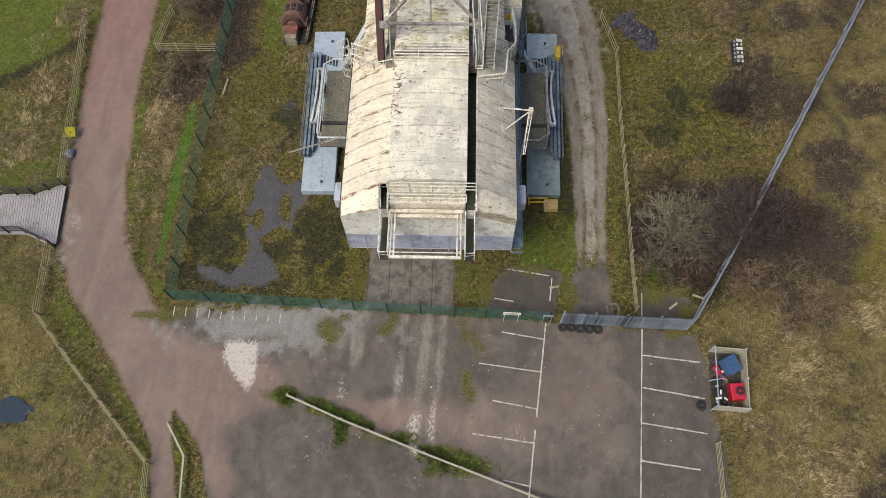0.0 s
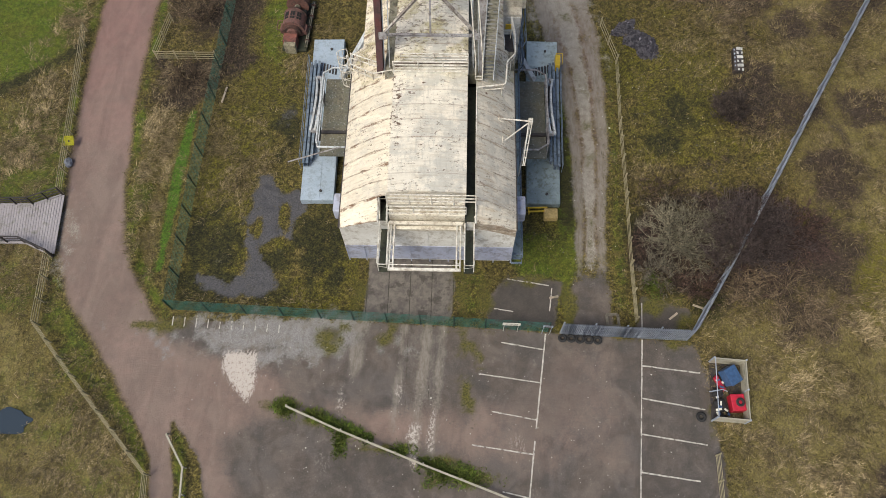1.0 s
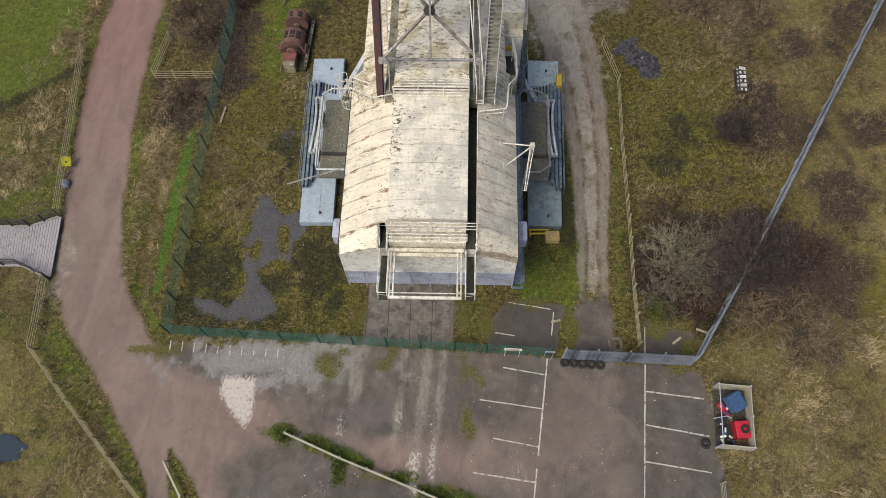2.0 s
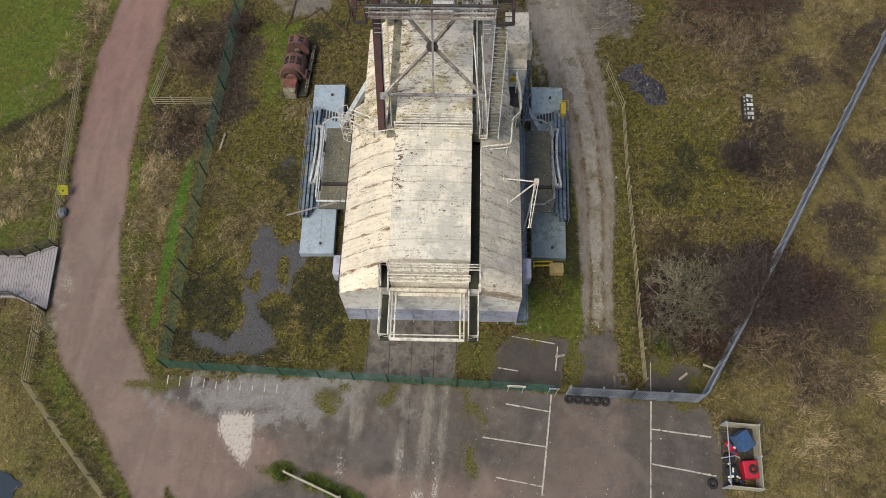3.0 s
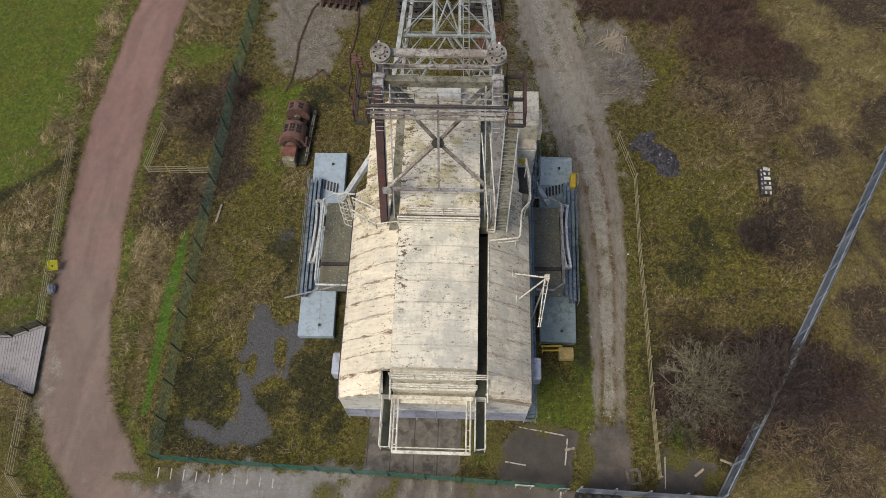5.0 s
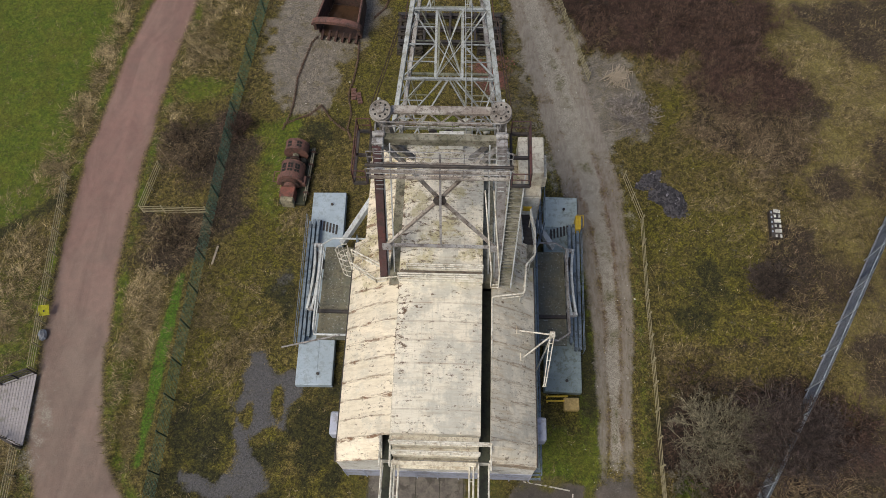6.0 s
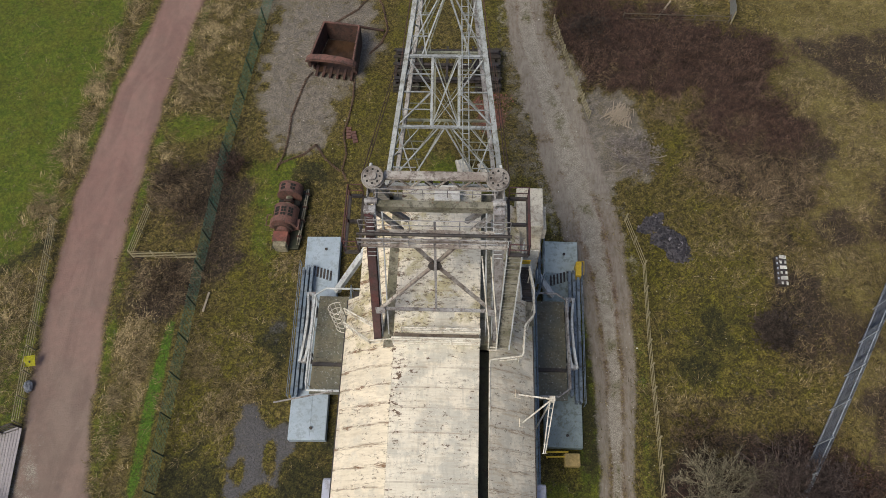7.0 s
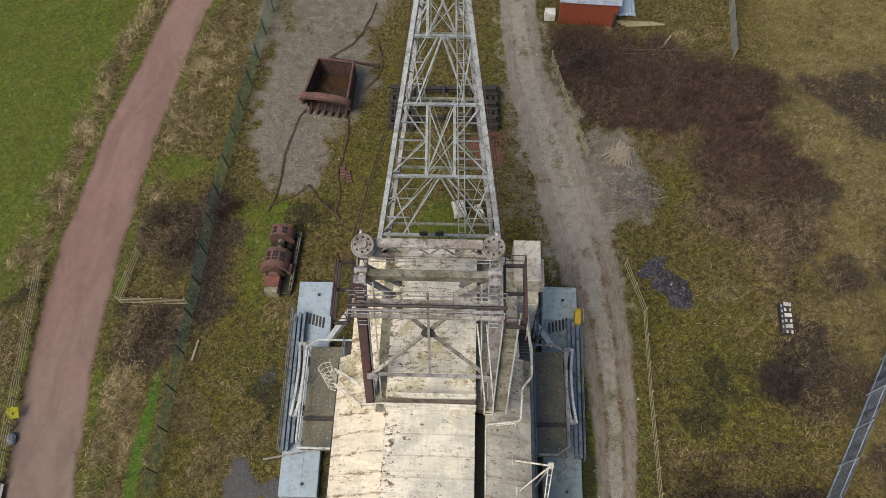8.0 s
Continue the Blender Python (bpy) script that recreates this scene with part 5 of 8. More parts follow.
def build_a_frame():
    bm = bmesh.new()
    beam(bm, (-2.9, 23.4, 21.1), (2.9, 23.4, 21.1), 0.35, 0.55, 0.03)
    fr = part("a_frame", bm, "mould_steel", dragline, "tall grey A-frame over the house with sheaves on top")

    def on(x, k):
        """A point on the plane of the rear legs."""
        return Vector((x, 20.15 + 2.75 * k, 11.9 + 9.6 * k))

    for s in (-1, 1):
        foot, knee = on(s * 3.3, 0), on(s * 3.0, 1)
        bm = bmesh.new()
        channel(bm, foot, knee, 0.42, 0.62, 0.07)
        part("rear_leg", bm, "maroon" if s < 0 else "grey_steel", fr, "dark maroon leg" if s < 0 else "grey leg")
        bm = bmesh.new()
        for k in (-1, 1):
            o = Vector((s * -0.42 + k * 0.17, -0.1, 0.1))
            tube(bm, [foot + o, knee + o], 0.04, 5)
        for i in range(25, 34):
            p = foot.lerp(knee, i / 34) + Vector((s * -0.05, -0.42, 0.1))
            tube(bm, [p + Vector((-0.2, 0, 0)), p + Vector((0.2, 0, 0))], 0.022, 4)
        part("leg_ladder", bm, "pale_steel", fr)
        bm = bmesh.new()
        channel(bm, (s * 3.0, 24.6, 21.4), (s * 3.35, 31.2, 6.6), 0.5, 0.6, 0.07)
        part("front_leg", bm, "grey_steel", fr)
        bm = bmesh.new()
        for dx in (-0.2, 0.2):
            box(bm, (s * 3.0 + dx, 23.6, 21.2), (0.07, 2.2, 0.6), bevel=0.015)
        for y in (22.6, 23.1, 23.6, 24.2):
            box(bm, (s * 3.0, y, 21.25), (0.44, 0.08, 0.5))
        box(bm, (s * 3.0, 22.95, 21.5), (0.56, 0.4, 0.3), bevel=0.05)
        disc(bm, (s * 3.0, 23.45, 21.45), 0.14, 0.6, (1, 0, 0), 10)
        part("head_block", bm, "grey_steel", fr)
        c = Vector((s * 2.92, 24.38, 22.1))
        ax = (0, -0.25, 1)
        bm = bmesh.new()
        disc(bm, c, 0.51, 0.10, ax, 28)
        disc(bm, c - Vector((0, -0.03, 0.16)), 0.55, 0.12, ax, 28)
        disc(bm, c + Vector((0, -0.02, 0.1)), 0.2, 0.14, ax, 14)
        ring(bm, c + Vector((0, -0.01, 0.06)), 0.49, 0.035, ax, 28, 6)
        part("sheave", bm, "sheave_steel", fr, "round steel sheave with lightening holes")
        for i in range(8):
            a = math.pi * i / 4
            bm = bmesh.new()
            disc(bm, c + Vector((0.34 * math.cos(a), 0.33 * math.sin(a), 0.06 + 0.0825 * math.sin(a))), 0.055, 0.015, ax, 8)
            part("lightening_hole", bm, "void", fr)
        bm = bmesh.new()
        beam(bm, (s * 3.1, 24.75, 21.9), (s * 3.02, 25.1, 22.15), 0.1, 0.24)
        part("rope_guide", bm, "pale_steel", fr)
        bm = bmesh.new()
        beam(bm, (s * 2.9, 23.3, 20.9), (s * 1.75, 23.6, 18.2), 0.22, 0.22)
        part("knee_brace", bm, "grey_steel", fr)
        bm = bmesh.new()
        beam(bm, (s * 2.9, 24.0, 20.6), (s * 1.5, 24.3, 18.0), 0.22, 0.22)
        part("knee_brace", bm, "grey_steel", fr)
        # side balconies: open frames with rails
        x0, x1 = s * 3.5, (4.4 if s > 0 else -4.15)
        bm = bmesh.new()
        for a, b in (((x0, 21.3), (x0, 24.3)), ((x1, 21.3), (x1, 24.3)), ((x0, 21.3), (x1, 21.3)), ((x0, 24.3), (x1, 24.3)), ((x0, 22.9), (x1, 22.9))):
            beam(bm, (*a, 20.4), (*b, 20.4), 0.13, 0.18)
        bal = part("head_balcony", bm, "dark_steel", fr, "open balcony frame with tube rails")
        bm = bmesh.new()
        rails(bm, [(x0, 24.3, 20.4), (x1, 24.3, 20.4), (x1, 21.3, 20.4), (x0, 21.3, 20.4)], (0.55, 1.1), 0.035, 1.5)
        part("balcony_rail", bm, "maroon", fr)
    bm = bmesh.new()
    box(bm, (0, 24.68, 21.75), (4.9, 0.45, 0.18), bevel=0.03)
    box(bm, (0, 24.5, 20.9), (5.1, 0.14, 0.14))
    for i in range(8):
        a = -2.4 + 4.8 * i / 8
        beam(bm, (a, 24.55, 21.7 if i % 2 else 20.9), (a + 0.6, 24.55, 20.9 if i % 2 else 21.7), 0.07, 0.07)
    part("top_beam", bm, "flaking", fr, "flaking pale top beam with rusty lattice")
    bm = bmesh.new()
    rails(bm, [(-2.9, 23.85, 21.2), (2.9, 23.85, 21.2)], (0.35, 0.7), 0.028, 1.2)
    part("head_rail", bm, "grey_steel", fr)
    bm = bmesh.new()
    for y in (21.65, 21.95):
        beam(bm, (-3.55, y, 20.4), (3.55, y, 20.4), 0.12, 0.16)
    for i in range(16):
        box(bm, (-3.4 + 6.8 * i / 15, 21.8, 20.43), (0.05, 0.3, 0.06))
    part("lower_walkway", bm, "flaking", fr)
    bm = bmesh.new()
    box(bm, (0, 22.32, 20.46), (7.1, 0.34, 0.05), bevel=0.01)
    part("walkway_plate", bm, "flaking", fr, "flaking pale walkway plate")
    bm = bmesh.new()
    tube(bm, [(-3.6, 21.95, 21.0), (3.6, 21.95, 21.0)], 0.085, 8)
    part("dark_pipe", bm, "dark_steel", fr, "dark horizontal pipe")
    for y, hs in ((22.45, (0.55, 1.05)), (21.62, (0.4, 0.8))):
        bm = bmesh.new()
        rails(bm, [(-3.55, y, 20.4), (3.55, y, 20.4)], hs, 0.028, 1.25)
        part("walkway_rail", bm, "grey_steel", fr)
    hub = Vector((-0.04, 21.95, 17.76))
    low = {-1: Vector((-2.95, 20.62, 14.9)), 1: Vector((2.95, 20.62, 14.9))}
    for end in (low[-1], low[1], on(-2.0, 0.9), on(2.0, 0.9)):
        bm = bmesh.new()
        channel(bm, hub, end, 0.16, 0.16, 0.03)
        part("cross_brace", bm, "flaking", fr)
    bm = bmesh.new()
    channel(bm, low[-1], low[1], 0.15, 0.15, 0.03)
    part("cross_strut", bm, "grey_steel", fr)
    bm = bmesh.new()
    channel(bm, (low[-1] + low[1]) / 2, on(0, 0.93), 0.12, 0.1, 0.03)
    part("hanger", bm, "grey_steel", fr)
    bm = bmesh.new()
    disc(bm, hub + Vector((0, -0.12, 0.06)), 0.36, 0.05, (0, -0.96, 0.28), 8)
    part("gusset_plate", bm, "dark_steel", fr)
    for s in (-1, 1):
        bm = bmesh.new()
        box(bm, low[s] + Vector((0, -0.13, 0.05)), (0.5, 0.5, 0.04), Matrix.Rotation(radians(74), 3, "X"))
        part("gusset_plate", bm, "grey_steel", fr)
    flight("stair", (3.66, 19.6, 11.9), (3.82, 21.75, 19.9), 0.72, 30, fr, "steep steel stair to the head platform", "mould_steel")
    st = flight("stair", (5.2, 22.9, 10.4), (5.2, 26.2, 8.3), 0.75, 14, dragline, "short steel stair beside the cabin", "dark_steel")
    bm = bmesh.new()
    box(bm, (4.9, 22.2, 10.4), (1.35, 1.5, 0.05))
    for k in range(9):
        box(bm, (4.3 + 0.15 * k, 22.2, 10.45), (0.03, 1.5, 0.04))
    part("landing", bm, "mould_steel", st, "grated steel landing")
    # white ladder frame beside the grey leg
    bm = bmesh.new()
    for x0, x1 in ((2.85, 2.3), (3.3, 2.75)):
        tube(bm, [(x0, 19.35, 12.2), (x0, 19.7, 13.4), (x1, 22.1, 18.5)], 0.04, 6)
    for q in (0.0, 0.12):
        tube(bm, [(2.85, 19.35 + q, 12.2 + q), (3.3, 19.35 + q, 12.2 + q)], 0.035, 6)
    part("ladder_frame", bm, "white_rail", fr, "white tubular frame beside the leg")
    bm = bmesh.new()
    box(bm, (5.3, 26.1, 9.3), (0.55, 0.06, 0.5))
    part("warning_sign", bm, "yellow", st, "small yellow sign")


build_a_frame()


def boom_at(y):
    """Half width and height of the boom's upper chords."""
    return max(0.8, 3.18 - 0.192 * (y - 34.4)), 11.85 + 0.752 * (y - 34.4)


def build_boom():
    y0, knee, tip = 30.4, 46.8, 76.0
    slope = Vector((0, 1, 0.752)).normalized()
    down = Vector((0, 0.6, -0.8)) * 2.3

    def up(s, y, k=1.0):
        h, z = boom_at(y)
        return Vector((s * h * k, y, z))

    def lo(s, y):
        return up(s, y, 0.9) + down

    boom = empty("boom")
    boom.parent = dragline
    boom["label"] = "long pale grey lattice boom"
    for s in (-1, 1):
        for a, b in ((y0, knee), (knee, tip)):
            bm = bmesh.new()
            channel(bm, up(s, a), up(s, b), 0.30, 0.3, 0.06)
            beam(bm, up(s, a), up(s, b), 0.2, 0.2, 0.02)
            part("upper_chord", bm, "boom_steel", boom)
            bm = bmesh.new()
            beam(bm, lo(s, a + 0.5), lo(s, b), 0.28, 0.28, 0.02)
            part("lower_chord", bm, "grey_steel", boom)
    stations = [31.4, 34.4, 37.95, 41.2, 44.3, 47.4, 50.6, 54.0, 57.5, 61.0, 64.5, 68.0, 71.5, 75.0]

    def under(s, y, k=1.0):
        return up(s, y, 0.9 * k) + down

    def lattice(bm, at, a, b, k, inner):
        """One bay of lacing in the upper or the lower plane; k thins the members."""
        ha, hb = boom_at(a)[0], boom_at(b)[0]
        fa, fb, m = 0.9 / ha, 0.85 / hb, (a + b) / 2
        channel(bm, at(-1, a), at(1, a), 0.26 * k, 0.22 * k, 0.04 * k)
        if inner and ha > 1.2:
            for s in (-1, 1):
                channel(bm, at(s, a, fa), at(s, b, fb), 0.22 * k, 0.18 * k, 0.04 * k)
                mid = at(s, m, (0.9 + 0.85) / 2 / boom_at(m)[0])
                beam(bm, at(s, m), mid, 0.11 * k, 0.09 * k)
                beam(bm, at(s, a), mid, 0.13 * k, 0.09 * k)
                beam(bm, mid, at(s, b), 0.13 * k, 0.09 * k)
                for q in (0.25, 0.75):
                    y = a + (b - a) * q
                    beam(bm, at(s, y), at(s, y, (0.9 - 0.05 * q) / boom_at(y)[0]), 0.06, 0.06)
            beam(bm, at(-1, a, fa), at(1, b, fb), 0.07, 0.06)
            beam(bm, at(1, a, fa), at(-1, b, fb), 0.07, 0.06)
            beam(bm, at(-1, a, fa), at(1, m, fa), 0.045, 0.045)
            beam(bm, at(1, a, fa), at(-1, m, fa), 0.045, 0.045)
        else:
            for s in (-1, 1):
                beam(bm, at(s, a, 0.62), at(0, b), 0.13 * k, 0.09 * k)
                beam(bm, at(s, a), at(s, b, 0.12), 0.12 * k, 0.09 * k)
                beam(bm, at(s, a, 0.5), at(s, b), 0.11 * k, 0.09 * k)
                for q in (0.3, 0.62):
                    y = a + (b - a) * q
                    beam(bm, at(s, y), at(s, y, 0.52), 0.06, 0.06)
                beam(bm, at(s, m, 0.95), at(s, b, 0.5), 0.05, 0.05)

    for i, (a, b) in enumerate(zip(stations, stations[1:])):
        m = (a + b) / 2
        bm = bmesh.new()
        lattice(bm, up, a, b, 0.72, i % 2)
        part("upper_lattice", bm, "boom_steel", boom)
        bm = bmesh.new()
        lattice(bm, under, a + 0.3, b + 0.3, 0.6, i % 2)
        part("lower_lattice", bm, "boom_moss", boom)
        for s in (-1, 1):
            bm = bmesh.new()
            beam(bm, up(s, a), lo(s, a), 0.12, 0.12)
            beam(bm, lo(s, a), up(s, m), 0.07, 0.07)
            beam(bm, up(s, m), lo(s, b), 0.07, 0.07)
            beam(bm, up(s, m), lo(s, m), 0.07, 0.07)
            part("side_lattice", bm, "boom_steel", boom)
    a, b = Vector((1.45, 31.2, 9.6)), Vector((0.8, 50.0, 23.8))
    bm = bmesh.new()
    for s in (-0.2, 0.2):
        tube(bm, [a + Vector((s, 0, 0)), b + Vector((s, 0, 0))], 0.038, 5)
    for i in range(60):
        p = a.lerp(b, i / 60)
        tube(bm, [p + Vector((-0.2, 0, 0)), p + Vector((0.2, 0, 0))], 0.02, 4)
    part("boom_ladder", bm, "boom_steel", boom)
    for s in (-1, 1):
        for dx in (0.0, 0.14):
            bm = bmesh.new()
            tube(bm, [(s * (3.3 + dx), 24.6, 22.0), (s * (2.98 + dx), 37.3, 14.55)], 0.026, 5)
            part("stay_rope", bm, "rust", dragline)
        bm = bmesh.new()
        tube(bm, [up(s, y, 1.0) + Vector((s * 0.28, 0, 0.25)) for y in (37.3, 46, 60, tip)], 0.035, 5)
        part("chord_cable", bm, "rust", boom, "rusty cable along the chord")
    for x, r, end in ((-1.35, 0.045, 47.2), (-1.05, 0.045, 47.2), (0.12, 0.10, 47.0)):
        bm = bmesh.new()
        tube(bm, [(x, end, boom_at(end)[1] + 0.35), (x + 0.08, 51.0, boom_at(51.0)[1] + 0.4), (x * 0.5 + 0.15, 70.0, boom_at(70.0)[1] + 0.5)], r, 6)
        part("hoist_rope", bm, "maroon", boom, "rusty dark rope along the boom")
    for x in (-1.35, -1.05, 0.12):
        bm = bmesh.new()
        beam(bm, (x, 46.6, boom_at(46.6)[1] + 0.2), (x, 47.3, boom_at(47.3)[1] + 0.35), 0.22, 0.3, 0.03)
        part("rope_socket", bm, "maroon", boom)
    for s in (-1, 1):
        bm = bmesh.new()
        disc(bm, (s * 3.6, 30.3, 8.0), 0.5, 0.6, (1, 0, 0), 18)
        beam(bm, (s * 3.6, 30.0, 7.6), (s * 3.9, 30.8, 9.1), 0.5, 0.5)
        part("boom_foot", bm, "grey_steel", boom)
    for x in (-0.95, 0.05):
        bm = bmesh.new()
        disc(bm, (x, 31.0, 10.6), 0.28, 0.12, (0, 1, 0), 14)
        beam(bm, (x, 31.0, 10.6), (x, 29.7, 9.2), 0.1, 0.1)
        part("guide_wheel", bm, "dark_steel", dragline)


build_boom()


# ---- fences ----
def along(pts, step):
    """Points at about even steps along a line, corners kept."""
    out = []
    for a, b in zip(pts, pts[1:]):
        a, b = Vector(a), Vector(b)
        n = max(1, round((b - a).length / step))
        out += [a.lerp(b, i / n) for i in range(n)]
    return out + [Vector(pts[-1])]


def mesh_fence(label, pts, step=2.65, height=2.05, wire=0.013):
    """Green weld-mesh fence: posts and panels of thin bars."""
    fence = thing("mesh_fence", label, "fence", "green mesh fences")
    ps = along(pts, step)
    bm = bmesh.new()
    box(bm, (0, 0, height / 2 + 0.02), (0.08, 0.08, height + 0.1), bevel=0.008)
    post_me = mesh_of("post", bm, "green_post")
    for p in ps:
        piece("post", post_me, fence, Matrix.Translation((p.x, p.y, 0)))
    for a, b in zip(ps, ps[1:]):
        d = b - a
        n = int(d.length / 0.075)
        verts, faces = [], []

        def bar(u, v, w):
            u, v = Vector((*u[:2], u[2])), Vector((*v[:2], v[2]))
            ax = (v - u).normalized()
            side = Vector((-d.y, d.x, 0)).normalized()
            oth = ax.cross(side)
            k = len(verts)
            for q in (u, v):
                for e in (side + oth, side - oth, -side - oth, -side + oth):
                    verts.append(q + e * w * 0.5)
            for i in range(4):
                faces.append((k + i, k + (i + 1) % 4, k + 4 + (i + 1) % 4, k + 4 + i))

        for i in range(1, n):
            q = a + d * (i / n)
            bar((q.x, q.y, 0.05), (q.x, q.y, height), wire)
        for i in range(9):
            z = 0.08 + (height - 0.1) * i / 8
            bar((a.x, a.y, z), (b.x, b.y, z), 1.2 * wire)
        me = bpy.data.meshes.new("mesh_panel")
        me.from_pydata(verts, [], faces)
        me.materials.append(M["green_fence"])
        piece("mesh_panel", me, fence)
    return fence


mesh_fence("dark green weld-mesh fence beside the gravel forecourt", [(8.45, 6.35, 0), (1.7, 6.65, 0), (-8.0, 7.05, 0), (-19.04, 7.53, 0)])
mesh_fence("dark green weld-mesh fence along the brambles and path", [(-19.04, 7.53, 0), (-18.9, 17.7, 0), (-18.55, 29.0, 0), (-18.2, 39.45, 0), (-17.54, 48.0, 0), (-16.8, 56.5, 0), (-15.4, 68.0, 0)], 2.78, 2.05, 0.007)


def palisade(label, pts, height=2.6, pitch=0.125):
    """Galvanised palisade: posts, two rails a span and pales with pointed tops, following the ground."""
    fence = thing("palisade_fence", label, "fence", "palisade fences")
    bm = bmesh.new()
    prof = ((-0.052, 0.0), (-0.018, 0.026), (0.018, 0.026), (0.052, 0.0))
    rows = []
    for z, k in ((0.06, 1.0), (height - 0.12, 1.0), (height, 0.25)):
        rows.append([bm.verts.new((x * k, y, z)) for x, y in prof])
    for r, t in zip(rows, rows[1:]):
        for i in range(3):
            bm.faces.new((r[i], r[i + 1], t[i + 1], t[i]))
    bmesh.ops.solidify(bm, geom=bm.faces[:], thickness=0.004)
    pale_me = mesh_of("pale", bm, "galv")
    bm = bmesh.new()
    box(bm, (0, 0, height / 2), (0.1, 0.06, height), bevel=0.006)
    post_me = mesh_of("post", bm, "galv")

    def up(p):
        return p + Vector((0, 0, rise_at(p.x, p.y)))

    for a, b in zip(pts, pts[1:]):
        a, b = Vector((*a, 0)), Vector((*b, 0))
        d = b - a
        turn = Matrix.Rotation(math.atan2(d.y, d.x), 4, "Z")
        side = Vector((d.y, -d.x, 0)).normalized()
        n = round(d.length / pitch)
        for i in range(n):
            p = a + d * ((i + 0.5) / n) + side * 0.05
            piece("pale", pale_me, fence, Matrix.Translation(up(p)) @ turn)
        spans = round(d.length / 2.75)
        for i in range(spans + 1):
            piece("post", post_me, fence, Matrix.Translation(up(a + d * (i / spans)) - side * 0.06) @ turn)
        for i in range(spans):
            u, v = up(a + d * (i / spans)), up(a + d * ((i + 1) / spans))
            for z in (0.45, height - 0.5):
                bm = bmesh.new()
                beam(bm, u + Vector((0, 0, z)), v + Vector((0, 0, z)), 0.05, 0.06)
                part("rail", bm, "galv", fence)
    return fence


palisade("blue grey galvanised palisade gate across the track", [(9.35, 6.2), (13.7, 6.05), (18.38, 5.9)])
palisade("blue grey galvanised palisade fence through the brambles", [(18.42, 5.98), (21.15, 10.4), (24.85, 16.8), (28.95, 23.85), (36.6, 36.6)], 2.9)


def rail_fence(label, pts, material="timber", height=1.2, rail_z=(0.3, 0.58, 0.86, 1.14), step=1.9):
    """Post and rail timber fence, each post and rail a little off true."""
    fence = thing("rail_fence", label, "fence", "timber rail fences")
    ps = along([(*p, 0) for p in pts], step)
    for p in ps:
        bm = bmesh.new()
        top = p + Vector((random.uniform(-0.03, 0.03), random.uniform(-0.03, 0.03), height + random.uniform(-0.03, 0.05)))
        beam(bm, p - Vector((0, 0, 0.1)), top, 0.09, 0.09, 0.012)
        part("post", bm, material, fence)
    for a, b in zip(ps, ps[1:]):
        side = Vector((b.y - a.y, a.x - b.x, 0)).normalized() * 0.08
        for z in rail_z:
            bm = bmesh.new()
            j = lambda: Vector((0, 0, z + random.uniform(-0.02, 0.02)))
            w, h = (0.13, 0.11) if len(rail_z) == 1 else (0.032, 0.065)
            beam(bm, a + side + j(), b + side + j(), w, h, 0.005)
            part("rail", bm, material, fence)
    return fence


rail_fence("weathered timber post and rail fence beside the track", [(13.9, 34.1), (15.0, 30.2), (14.85, 24.0), (14.87, 17.2), (14.8, 11.6)], "timber", 1.2, (0.35, 0.75, 1.14))
rail_fence("weathered timber fence end among dead grass, mossy", [(14.8, 11.6), (14.85, 7.2)], "timber", 1.25)
rail_fence("weathered timber post and rail fence along gravel", [(9.0, 54.1), (10.2, 49.0), (11.6, 43.8)])
rail_fence("grey timber post and rail fence along the path verge", [(-30.9, 33.0), (-30.55, 29.8), (-29.7, 20.6), (-29.35, 17.0)])
rail_fence("grey timber post and rail fence bending along the path", [(-28.95, 11.5), (-28.6, 6.1), (-25.1, 2.35), (-21.5, -1.3), (-18.55, -4.26), (-18.2, -9.0), (-18.1, -14.0)])
rail_fence("short pale timber knee rail beside the spur", [(-17.7, -1.5), (-16.2, -3.7), (-15.8, -9.0)], "pale_timber", 0.55, (0.5,))
rail_fence("long pale timber knee rail across the car park", [(-9.8, 0.6), (-5.9, -1.0), (-0.2, -3.1), (7.66, -5.9), (12.0, -7.4)], "pale_timber", 0.55, (0.5,), 2.4)
rail_fence("pale timber fence at the edge of the car park", [(19.47, -2.1), (19.35, -9.0)], "timber", 1.1)
rail_fence("timber rails closing off the bramble plot", [(-23.5, 34.15), (-24.17, 30.1), (-19.0, 30.1)])
rail_fence("timber rails round the far yard, half hidden by brambles", [(15.2, 54.6), (24.6, 54.4)], "grey_timber", 1.1, (0.45, 1.0), 3.1)


